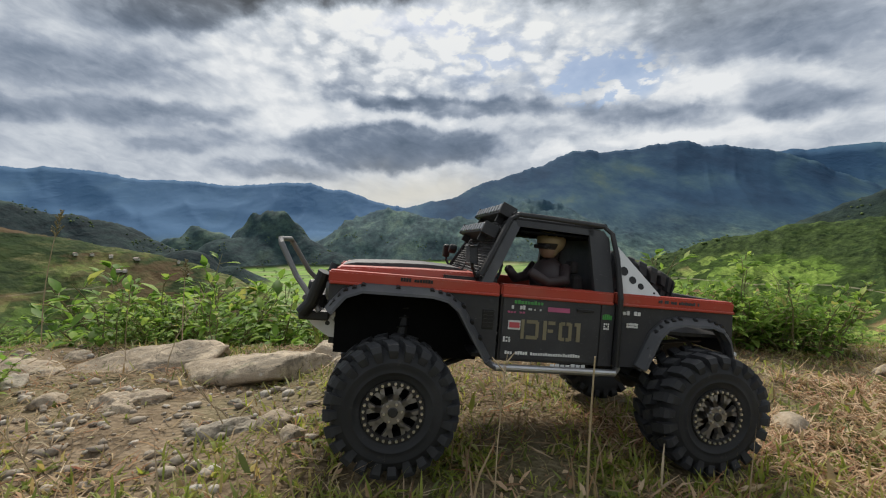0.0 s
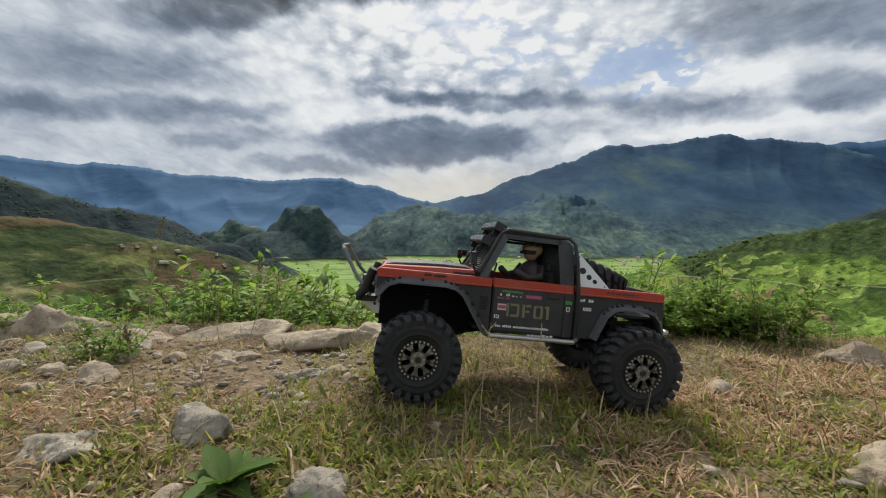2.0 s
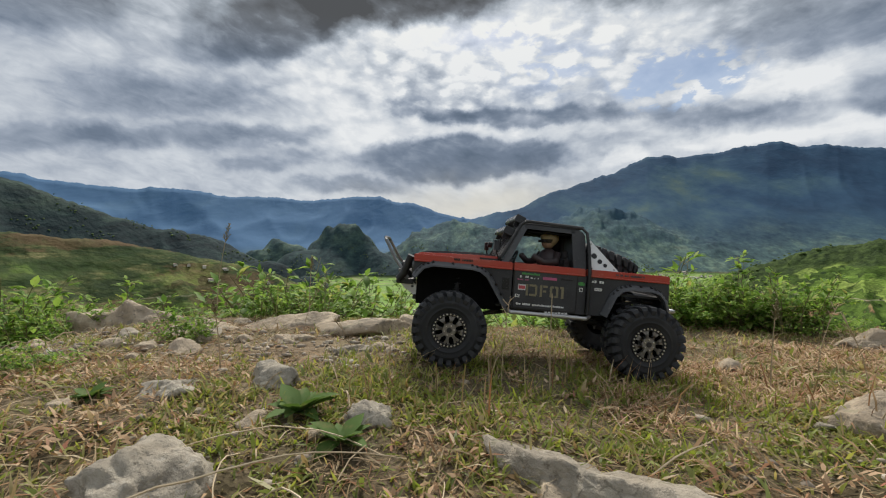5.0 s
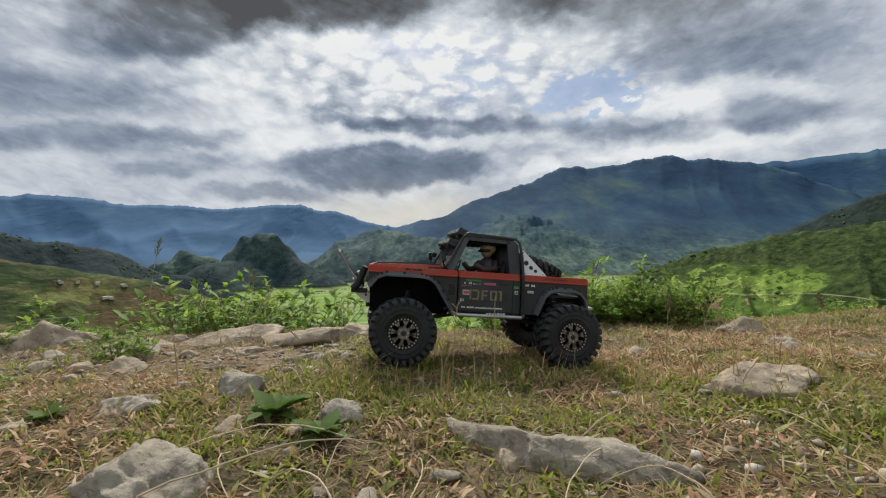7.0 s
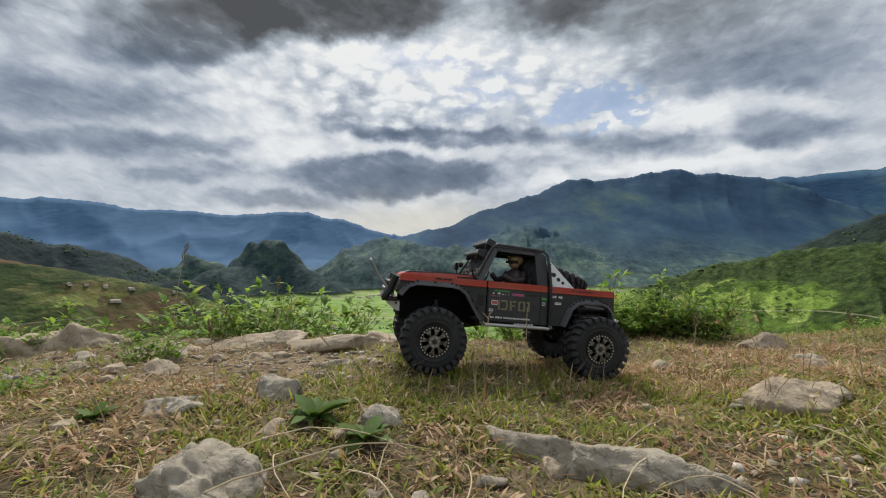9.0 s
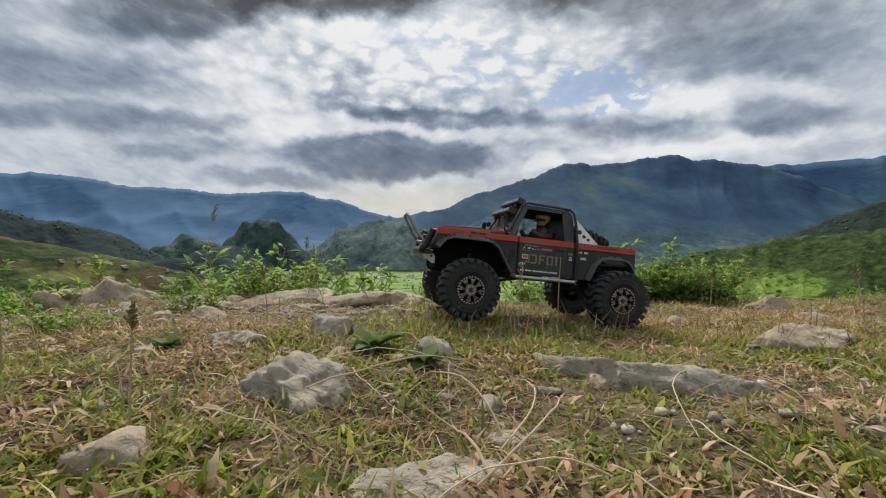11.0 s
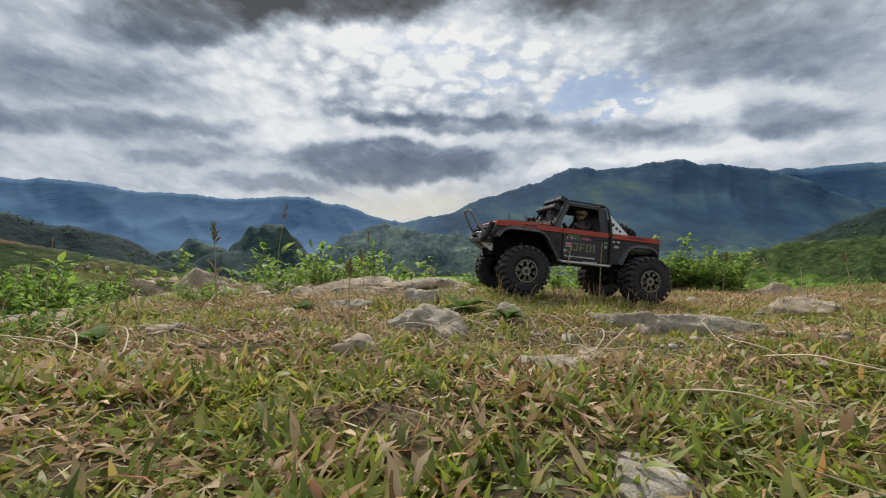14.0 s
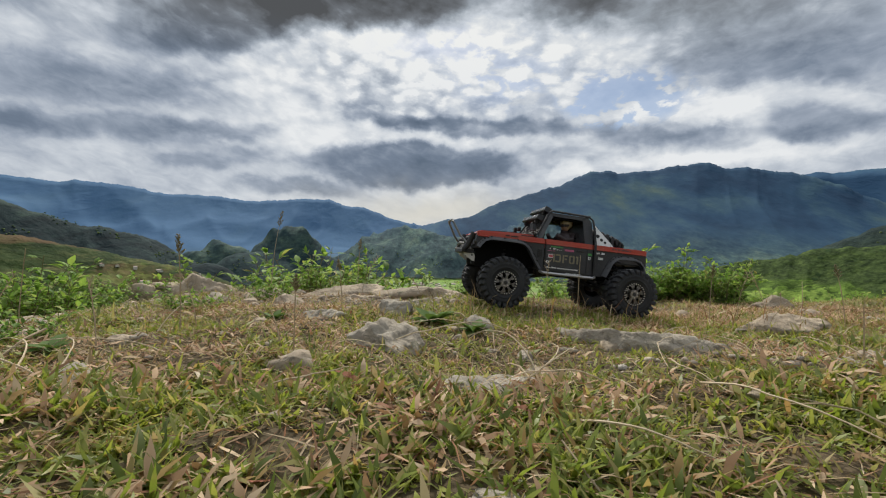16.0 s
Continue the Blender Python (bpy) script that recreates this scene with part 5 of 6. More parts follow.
def build_straws():
    """Long pale straws that arch over the grass."""
    rng = random.Random(71)
    for k in range(22):
        x, y = rng.uniform(-0.75, 0.45), rng.uniform(-0.92, -0.36)
        a, L, rise = rng.uniform(0, 6.28), rng.uniform(0.10, 0.26), rng.uniform(0.010, 0.045)
        pts = []
        for i in range(12):
            t = i / 11
            px, py = x + math.cos(a + 0.5 * t) * L * t, y + math.sin(a + 0.5 * t) * L * t
            pts.append((px, py, ground_z(px, py) + 0.006 + rise * 4 * t * (1 - t)))
        bm = bmesh.new()
        tube(bm, pts, rng.uniform(0.0006, 0.0012), 5, 0.5)
        me = bpy.data.meshes.new("long_straw")
        bm.to_mesh(me)
        bm.free()
        me.materials.append(M_TWIG_PALE)
        ob = new("long_straw", me)
        tagged(ob, "long pale dead straw arching over the grass", "straw", "long straws")


build_rocks()
build_gravel()
build_grass()
build_plants()
build_rosettes()
build_seed_stalks()
build_stalks()
build_straws()


# ---- the model truck ----
WHEEL_R, WHEEL_W, BASE, TRACK = 0.0625, 0.054, 0.165, 0.113


def lean(p):
    """The body sits a little nose-up and its cabin narrows towards the roof."""
    x, y, z = p
    if z > 0.19:
        y *= 1 - 0.22 * (z - 0.19) / 0.07
    return Vector((0.975 * x + 0.004, y, 0.100 + (z - 0.107) * 0.955 - 0.018 * x))


def leaned(bm):
    for v in bm.verts:
        v.co = lean(v.co)
    return bm


def build_wheel(parent, place):
    """A wheel about the y axis: rim, tyre with lugs, bolted ring and hub."""
    R, W = WHEEL_R, WHEEL_W
    fit = R / 0.0655
    # rim disc
    y = -W * 0.43
    bm = bmesh.new()
    rod(bm, (0, y + 0.001, 0), (0, 1, 0), 0.0132, 0.006, 28, 0.001)
    rod(bm, (0, W * 0.1, 0), (0, 1, 0), 0.012, W * 0.5, 16)
    for v in bm.verts:
        v.co.x, v.co.z = v.co.x * 0.87, v.co.z * 0.87
    wheel = part("wheel", bm, M_RIM, parent, "bronze-grey spoked beadlock wheel", smooth=False)
    wheel.matrix_local = place
    # forked spokes
    bm = bmesh.new()
    side = Vector((0, 0, 1))
    for da in (-0.17, 0.17):
        d1 = Vector((math.cos(da), 0, math.sin(da)))
        p = [Vector((0.0095, y - 0.0005, 0)), Vector((0.0185, y - 0.001, 0)), d1 * 0.0292 + Vector((0, y + 0.0005, 0))]
        rings = []
        for q, w, th in zip(p, (0.0030, 0.0027, 0.0024), (0.004, 0.004, 0.0035)):
            rings.append([bm.verts.new(q + side * sx * w + Vector((0, sy * th, 0))) for sx, sy in ((-1, -0.3), (1, -0.3), (1, 1), (-1, 1))])
        for r0, r1 in zip(rings, rings[1:]):
            for i in range(4):
                bm.faces.new((r0[i], r0[(i + 1) % 4], r1[(i + 1) % 4], r1[i]))
    for v in bm.verts:
        v.co.x, v.co.z = v.co.x * 0.87, v.co.z * 0.87
    spoke = part("spoke", bm, M_RIM, wheel, smooth=False)
    for k in range(1, 8):
        twin(spoke, Matrix.Rotation(2 * math.pi * k / 8, 4, "Y"))
    bm = bmesh.new()
    tube_r(bm, [((0, -W * 0.42, 0), 0.0261), ((0, -W * 0.44, 0), 0.0248), ((0, -W * 0.30, 0), 0.0228), ((0, W * 0.10, 0), 0.0222), ((0, W * 0.40, 0), 0.0261)], (0, 1, 0), 40, close=False)
    tube_r(bm, [((0, -W * 0.12, 0), 0.0001), ((0, -W * 0.12, 0), 0.0224)], (0, 1, 0), 32, close=False)
    part("rim_barrel", bm, M_LINER, wheel, "black inner rim")
    # tyre
    bm = bmesh.new()
    prof = [(-0.30, 0.0262), (-0.42, 0.0275), (-0.475, 0.0335), (-0.488, 0.0372), (-0.506, 0.0378), (-0.506, 0.0388), (-0.496, 0.0396), (-0.505, 0.0430), (-0.512, 0.0470), (-0.512, 0.0480), (-0.498, 0.0488), (-0.480, 0.0530), (-0.43, 0.0570), (-0.34, 0.0588), (0.0, 0.0596),
            (0.34, 0.0588), (0.43, 0.0570), (0.480, 0.0530), (0.505, 0.0430), (0.475, 0.0335), (0.42, 0.0275), (0.30, 0.0262)]
    tube_r(bm, [((0, W * t, 0), r * fit) for t, r in prof], (0, 1, 0), 64, close=False)
    tyre = part("tyre", bm, M_RUBBER, parent, "chunky dusty black mud tyre", smooth=True)
    tyre.matrix_local = place
    # chunky lugs: a shoulder row that wraps the sidewall on each side, and a centre row
    count = 24
    da = 2 * math.pi / count
    for side in (-1, 1):
        for long in (True, False):
            lo = (0.0490 if long else 0.0530) * fit
            # across, radius, angular half width, skew
            rows = [(0.500 * side, lo, 0.24, 0.0), (0.525 * side, 0.0590 * fit, 0.28, 0.0), (0.485 * side, R - 0.0012, 0.30, 0.02), (0.40 * side, R, 0.30, 0.06),
                    ((0.14 if long else 0.21) * side, R + 0.0006, 0.25, 0.34)]
            bm = bmesh.new()
            top, low = [], []
            for t, r, w, sk in rows:
                for sgn in (-1, 1):
                    ang = (sk + sgn * w) * da
                    top.append(bm.verts.new((r * math.cos(ang), W * t, r * math.sin(ang))))
                    rr = r - 0.0078
                    ang2 = (sk + sgn * w * 1.12) * da
                    low.append(bm.verts.new((rr * math.cos(ang2), W * t * (0.88 if abs(t) > 0.47 else 1.0), rr * math.sin(ang2))))
            n = len(rows)
            for i in range(n - 1):
                bm.faces.new((top[2 * i], top[2 * i + 1], top[2 * i + 3], top[2 * i + 2]))
                bm.faces.new((top[2 * i], top[2 * i + 2], low[2 * i + 2], low[2 * i]))
                bm.faces.new((top[2 * i + 1], top[2 * i + 3], low[2 * i + 3], low[2 * i + 1]))
            bm.faces.new((top[0], top[1], low[1], low[0]))
            bm.faces.new((top[-2], top[-1], low[-1], low[-2]))
            lug = part("lug", bm, M_RUBBER, tyre)
            for k in range(0 if long else 1, count, 2):
                turn = Matrix.Rotation(-da * (k + (0.25 if side > 0 else -0.25)), 4, "Y")
                if k < 2:
                    lug.matrix_local = turn
                else:
                    twin(lug, turn)
    bm = bmesh.new()
    w = 0.30 * da
    vs = []
    for r, f in ((R - 0.007, 1.1), (R + 0.0006, 1.0)):
        vs.append([bm.verts.new((r * math.cos(s * w * f + t * 0.5 * w), W * t * 0.11, r * math.sin(s * w * f + t * 0.5 * w))) for s, t in ((-1, -1), (1, -1), (1, 1), (-1, 1))])
    bm.faces.new(vs[1])
    for i in range(4):
        bm.faces.new((vs[0][i], vs[0][(i + 1) % 4], vs[1][(i + 1) % 4], vs[1][i]))
    lug = part("lug", bm, M_RUBBER, tyre)
    for k in range(count):
        turn = Matrix.Rotation(-da * (k + 0.5), 4, "Y")
        if k:
            twin(lug, turn)
        else:
            lug.matrix_local = turn
    # bolted ring
    bm = bmesh.new()
    tube_r(bm, [((0, -W * 0.43, 0), 0.0232), ((0, -W * 0.475, 0), 0.0238), ((0, -W * 0.475, 0), 0.0286), ((0, -W * 0.43, 0), 0.0294)], (0, 1, 0), 40, close=False)
    part("beadlock_ring", bm, M_BLACK, wheel, "black ring", smooth=False)
    bm = bmesh.new()
    rod(bm, (0, 0, 0), (0, 1, 0), 0.00135, 0.0024, 8)
    bolt = part("ring_bolt", bm, M_BOLT, wheel, "bright bolt head")
    for k in range(28):
        a = 2 * math.pi * (k + 0.5) / 28
        at = Matrix.Translation((0.0263 * math.cos(a), -W * 0.485, 0.0263 * math.sin(a)))
        if k:
            twin(bolt, at)
        else:
            bolt.matrix_local = at
    bm = bmesh.new()
    rod(bm, (0, 0, 0), (0, 1, 0), 0.0011, 0.003, 6)
    nut = part("hub_nut", bm, M_BOLT, wheel)
    for k in range(6):
        a = 2 * math.pi * k / 6 + 0.3
        at = Matrix.Translation((0.0082 * math.cos(a), y - 0.003, 0.0082 * math.sin(a)))
        if k:
            twin(nut, at)
        else:
            nut.matrix_local = at
    bm = bmesh.new()
    rod(bm, (0, y - 0.0015, 0), (0, 1, 0), 0.0046, 0.004, 18, 0.0008)
    part("hub_cap", bm, M_BLACK, wheel)
    return wheel, tyre


def wheel_again(first, parent, place):
    """Another wheel and tyre that share the first pair's meshes."""
    pair = []
    for one in first:
        o = twin(one, place, parent)
        for c in one.children:
            twin(c, c.matrix_basis.copy(), o)
        pair.append(o)
    return pair


def bars(bm, x0, x1, z0, z1, y, n, gap=0.3, rows=1, seed=1, thick=0.0006):
    """Unreadable lettering as little bars."""
    rng = random.Random(seed)
    w = (x1 - x0) / n
    for r in range(rows):
        h = (z1 - z0) / rows
        for i in range(n):
            if rng.random() < 0.1:
                continue
            a, b = x0 + i * w, x0 + (i + 1 - gap) * w
            top = z0 + (r + rng.choice((0.75, 0.85, 0.95))) * h
            box(bm, a, b, y - thick, y + 0.0003, z0 + r * h + 0.1 * h, top)


def build_truck():
    truck = new("model_truck")
    truck.matrix_world = pose(0, 0, 0, 0.0, 4.4, 9.0)
    tagged(truck, "scuffed grey and orange-red radio-controlled rock crawler pickup on grass", "model truck")
    # wheels
    first = build_wheel(truck, pose(-BASE, -TRACK, WHEEL_R, 0, 8, 0))
    wheel_again(first, truck, pose(BASE, -TRACK, WHEEL_R, 0, -15, 0))
    wheel_again(first, truck, pose(-BASE, TRACK, WHEEL_R, 0, 30, 180))
    wheel_again(first, truck, pose(BASE, TRACK, WHEEL_R, 0, 12, 180))
    lying = Matrix.Translation((0.136, 0.004, 0.184)) @ Matrix.Rotation(radians(22), 4, "Y") @ Matrix.Rotation(radians(-90), 4, "X") @ Matrix.Scale(0.92, 4)
    spare = wheel_again(first, truck, lying)
    tagged(spare[0], "spare wheel lying tilted in the load bed")
    tagged(spare[1], "spare mud tyre lying tilted in the load bed")

    S = 0.0922
    fender = [(-0.243, 0.177), (-0.066, 0.177), (-0.066, 0.107), (-0.078, 0.107), (-0.092, 0.126), (-0.112, 0.158), (-0.124, 0.167), (-0.140, 0.170), (-0.208, 0.170),
              (-0.224, 0.164), (-0.233, 0.152), (-0.237, 0.146), (-0.243, 0.146)]
    bedside = [(0.070, 0.177), (0.217, 0.177), (0.219, 0.126), (0.210, 0.126), (0.205, 0.143), (0.196, 0.154), (0.182, 0.159), (0.146, 0.159), (0.131, 0.155),
               (0.120, 0.143), (0.104, 0.107), (0.070, 0.107)]
    for sgn in (-1, 1):
        y0, y1 = sgn * S, sgn * (S - 0.004)
        bm = bmesh.new()
        slab(bm, fender, y0, y1)
        part("front_fender", leaned(bm), M_GREY, truck)
        bm = bmesh.new()
        slab(bm, [(-0.0635, 0.107), (0.0675, 0.107), (0.0675, 0.177), (-0.0635, 0.177)], y0, y1)
        part("door_sill_panel", leaned(bm), M_BLACK, truck)
        bm = bmesh.new()
        slab(bm, [(-0.060, 0.110), (0.048, 0.110), (0.050, 0.113), (0.050, 0.177), (-0.061, 0.177), (-0.061, 0.112)], sgn * (S + 0.0016), y1)
        door = part("door", leaned(bm), M_GREY, truck, "dark grey door with stencilled marking and stickers")
        bm = bmesh.new()
        box(bm, 0.022, 0.042, sgn * (S + 0.0036), sgn * (S + 0.001), 0.1665, 0.1695, 0.0006)
        part("door_handle", leaned(bm), M_BLACK, door)
        bm = bmesh.new()
        slab(bm, [(0.052, 0.107), (0.0675, 0.107), (0.0675, 0.177), (0.052, 0.177)], sgn * (S + 0.0010), y1)
        part("rear_corner_panel", leaned(bm), M_GREY, truck)
        bm = bmesh.new()
        slab(bm, bedside, y0, y1)
        part("bed_side", leaned(bm), M_GREY, truck)
        # side vent
        bm = bmesh.new()
        box(bm, -0.083, -0.070, sgn * (S + 0.0008), y1, 0.140, 0.162, 0.0008)
        for i in range(5):
            box(bm, -0.082, -0.071, sgn * (S + 0.0016), y1, 0.142 + i * 0.004, 0.1436 + i * 0.004)
        part("side_vent", leaned(bm), M_BLACK, truck)
        # red band: fender top, door top, bed rail
        for nm, x0, x1 in (("fender_rail", -0.244, -0.0655), ("door_rail", -0.064, 0.066), ("bed_rail", 0.0695, 0.218)):
            bm = bmesh.new()
            slabpts = [(x0, 0.1775), (x1, 0.1775), (x1, 0.1905), (x0, 0.1905)]
            slab(bm, slabpts, sgn * (S + 0.001), sgn * (S - 0.016))
            bmesh.ops.bevel(bm, geom=bm.edges[:], offset=0.0018, segments=2, affect="EDGES")
            rail = part(nm, leaned(bm), M_RED, truck, "orange-red painted rail, scraped")
            bm = bmesh.new()
            slab(bm, [(x0 + 0.001, 0.1765), (x1 - 0.001, 0.1765), (x1 - 0.001, 0.1795), (x0 + 0.001, 0.1795)], sgn * (S + 0.0032), sgn * (S - 0.002))
            bmesh.ops.bevel(bm, geom=bm.edges[:], offset=0.0008, segments=1, affect="EDGES")
            part("lip", leaned(bm), M_RED, rail)
        # flares, swept along the arches
        for nm, path in (("front_flare", [(-0.2405, 0.148), (-0.236, 0.155), (-0.226, 0.167), (-0.209, 0.1735), (-0.139, 0.1735), (-0.122, 0.170), (-0.109, 0.160), (-0.089, 0.127), (-0.077, 0.108)]),
                         ("rear_flare", [(0.101, 0.108), (0.117, 0.146), (0.129, 0.158), (0.145, 0.1625), (0.183, 0.1625), (0.198, 0.1575), (0.2085, 0.145), (0.2135, 0.127)])):
            bm = bmesh.new()
            prev = None
            n = len(path)
            cx = sum(p[0] for p in path) / n
            for i, (x, z) in enumerate(path):
                dx, dz = path[min(i + 1, n - 1)][0] - path[max(i - 1, 0)][0], path[min(i + 1, n - 1)][1] - path[max(i - 1, 0)][1]
                ln = math.hypot(dx, dz)
                nx, nz = -dz / ln, dx / ln
                pr = [(0.0065, 0.000), (0.0060, 0.0035), (-0.0005, 0.0120), (-0.0032, 0.0128), (-0.0034, 0.0095), (-0.0012, 0.0)]
                ring = [bm.verts.new((x + nx * u, sgn * (S + v), z + nz * u)) for u, v in pr]
                if prev:
                    for k in range(len(pr) - 1):
                        bm.faces.new((prev[k], prev[k + 1], ring[k + 1], ring[k]))
                prev = ring
            flare = part(nm, leaned(bm), M_FLARE, truck, "bolted grey wheel-arch flare with scuffed edge")
            bolt = None
            for i in range(1, 2 * n - 3):
                k, h = i // 2, (i % 2) / 2
                x = path[k][0] * (1 - h) + path[min(k + 1, n - 1)][0] * h
                z = path[k][1] * (1 - h) + path[min(k + 1, n - 1)][1] * h
                at = Matrix.Translation(lean((x + (0.004 if x > cx and nm == "front_flare" and z < 0.165 else 0), sgn * (S + 0.0052), z + 0.0042)))
                if bolt is None:
                    bm = bmesh.new()
                    rod(bm, (0, 0, 0), (0, 1, 0.5), 0.0024, 0.004, 8)
                    bolt = part("bolt", bm, M_BLACK, flare)
                    bolt.matrix_local = at
                else:
                    twin(bolt, at)
        # wheel-arch liners
        for nm, x0, x1, zt in (("front_liner", -0.238, -0.076, 0.1690), ("rear_liner", 0.104, 0.150, 0.158)):
            bm = bmesh.new()
            box(bm, x0, x1, sgn * 0.048, sgn * 0.050, 0.095, zt, 0.0)
            box(bm, x0, x1, sgn * 0.050, sgn * (S - 0.005), zt, zt + 0.002, 0.0)
            part(nm, leaned(bm), M_LINER, truck)
        # sill slider
        bm = bmesh.new()
        tube(bm, [(-0.073, sgn * 0.088, 0.104), (-0.066, sgn * 0.097, 0.1005), (0.070, sgn * 0.097, 0.1005), (0.078, sgn * 0.088, 0.104)], 0.0040, 12)
        part("rock_slider", leaned(bm), M_STEEL, truck, "scraped steel slider tube")
        # cage tubes
        bm = bmesh.new()
        tube(bm, [(0.0710, sgn * 0.0985, 0.108), (0.0710, sgn * 0.0975, 0.185), (0.0710, sgn * 0.097, 0.230), (0.0690, sgn * 0.094, 0.258), (0.060, sgn * 0.091, 0.2665), (0.0, sgn * 0.0905, 0.2690), (-0.042, sgn * 0.0900, 0.2700),
                  (-0.052, sgn * 0.090, 0.2640), (-0.088, sgn * 0.0935, 0.198)], 0.0031, 10)
        part("cage_tube", leaned(bm), M_BLACK, truck)
        # A-pillar, window frame, B-pillar
        bm = bmesh.new()
        slab(bm, [(-0.0860, 0.190), (-0.0740, 0.190), (-0.0410, 0.2560), (-0.0440, 0.2625), (-0.0500, 0.2625)], sgn * 0.0895, sgn * 0.0835)
        part("a_pillar", leaned(bm), M_FLARE, truck, "worn grey windscreen pillar")
        bm = bmesh.new()
        slab(bm, [(-0.0440, 0.2560), (0.0480, 0.2540), (0.0480, 0.2605), (-0.0460, 0.2635)], sgn * 0.0900, sgn * 0.0835)
        part("roof_rail", leaned(bm), M_GREY, truck)
        bm = bmesh.new()
        slab(bm, [(0.0440, 0.190), (0.0665, 0.190), (0.0665, 0.252), (0.0600, 0.2605), (0.0400, 0.2610), (0.0420, 0.2540)], sgn * 0.0900, sgn * 0.0840)
        part("b_pillar", leaned(bm), M_GREY, truck)
        # pierced triangle brace
        bm = bmesh.new()
        slab(bm, [(0.0745, 0.190), (0.1260, 0.190), (0.1230, 0.1945), (0.0775, 0.2440), (0.0745, 0.2440)], sgn * 0.0880, sgn * 0.0862)
        brace = part("triangle_brace", leaned(bm), M_PLATE, truck, "bright aluminium triangle brace with holes")
        bm = bmesh.new()
        for x, z, r in ((0.0825, 0.2160, 0.0052), (0.0925, 0.2065, 0.0043), (0.1020, 0.2000, 0.0036), (0.1180, 0.1935, 0.0012), (0.0775, 0.2380, 0.0012), (0.0775, 0.1930, 0.0012)):
            rod(bm, (x, sgn * 0.0878, z), (0, 1, 0), r, 0.0014, 16)
        part("brace_holes", leaned(bm), M_BLACK, brace)
        # lamp or mirror on a stalk beside the windscreen
        bm = bmesh.new()
        tube(bm, [(-0.090, sgn * 0.080, 0.194), (-0.096, sgn * 0.088, 0.206), (-0.096, sgn * 0.0905, 0.213)], 0.0017, 8)
        box(bm, -0.1015, -0.0925, sgn * 0.083, sgn * 0.098, 0.210, 0.2285, 0.0022)
        part("side_mirror", leaned(bm), M_BLACK, truck)
        # rear bumper tube
        bm = bmesh.new()
        tube(bm, [(0.196, sgn * 0.088, 0.1275), (0.226, sgn * 0.088, 0.1265), (0.235, sgn * 0.080, 0.1262), (0.2355, sgn * 0.02, 0.1262)], 0.0034, 10)
        part("rear_bumper_tube", leaned(bm), M_STEEL, truck, "steel bumper tube")

    # bonnet with its grooves, red sides and a dark raised centre
    bm = bmesh.new()
    prof = [(-0.243, 0.186), (-0.236, 0.1935), (-0.150, 0.1975), (-0.086, 0.1985), (-0.086, 0.186)]
    slab(bm, prof, -0.0765, 0.0765)
    bmesh.ops.bevel(bm, geom=bm.edges[:], offset=0.0022, segments=2, affect="EDGES")
    bonnet = part("bonnet", leaned(bm), M_RED, truck, "orange-red bonnet, scraped")
    bm = bmesh.new()
    slab(bm, [(-0.236, 0.1932), (-0.222, 0.1972), (-0.170, 0.2010), (-0.135, 0.2022), (-0.100, 0.2010), (-0.090, 0.1984), (-0.090, 0.192)], -0.046, 0.046)
    bmesh.ops.bevel(bm, geom=bm.edges[:], offset=0.002, segments=2, affect="EDGES")
    part("bonnet_centre", leaned(bm), M_GREY, bonnet)
    for sgn in (-1, 1):
        bm = bmesh.new()
        bars(bm, -0.172, -0.138, 0.184, 0.1885, sgn * (S + 0.0012) if sgn < 0 else S + 0.0012, 12, 0.2, seed=5)
        part("side_lettering", leaned(bm), M_BLACK, bonnet)
        bm = bmesh.new()
        box(bm, -0.1250, -0.0900, sgn * 0.0765, sgn * 0.0790, 0.1880, 0.1940, 0.0008)
        part("bonnet_latch", leaned(bm), M_BLACK, bonnet)
    # grille and lamps
    bm = bmesh.new()
    box(bm, -0.2425, -0.236, -0.088, 0.088, 0.146, 0.187, 0.0015)
    grille = part("grille_panel", leaned(bm), M_GREY, truck)
    bm = bmesh.new()
    for i in range(6):
        box(bm, -0.2455, -0.242, -0.050, 0.050, 0.153 + i * 0.0052, 0.1558 + i * 0.0052)
    part("grille_slats", leaned(bm), M_BLACK, grille)
    for sgn in (-1, 1):
        bm = bmesh.new()
        rod(bm, (-0.2445, sgn * 0.066, 0.168), (1, 0, 0), 0.0115, 0.006, 24, 0.001)
        part("headlamp", leaned(bm), M_LENS, grille, "round smoked headlamp")
    # front bumper: pierced plates, tubes and a tall silver hoop
    for sgn in (-1, 1):
        bm = bmesh.new()
        slab(bm, [(-0.279, 0.143), (-0.272, 0.1475), (-0.250, 0.1420), (-0.238, 0.127), (-0.214, 0.123), (-0.214, 0.110), (-0.244, 0.111), (-0.262, 0.123)], sgn * 0.046, sgn * 0.043)
        plate = part("bumper_plate", leaned(bm), M_PLATE, truck, "pierced aluminium bumper bracket")
        bm = bmesh.new()
        for x, z in ((-0.2640, 0.1380), (-0.2545, 0.1330), (-0.2460, 0.1265), (-0.2320, 0.1185), (-0.2220, 0.1165)):
            rod(bm, (x, sgn * 0.0446, z), (0, 1, 0), 0.0026, 0.0042, 12)
        part("bracket_holes", leaned(bm), M_BLACK, plate)
        bm = bmesh.new()
        tube(bm, [(-0.272, sgn * 0.062, 0.139), (-0.262, sgn * 0.064, 0.152), (-0.250, sgn * 0.070, 0.186)], 0.0072, 12)
        part("bumper_post", leaned(bm), M_BLACK, truck, "rusty dark bumper post")
    bm = bmesh.new()
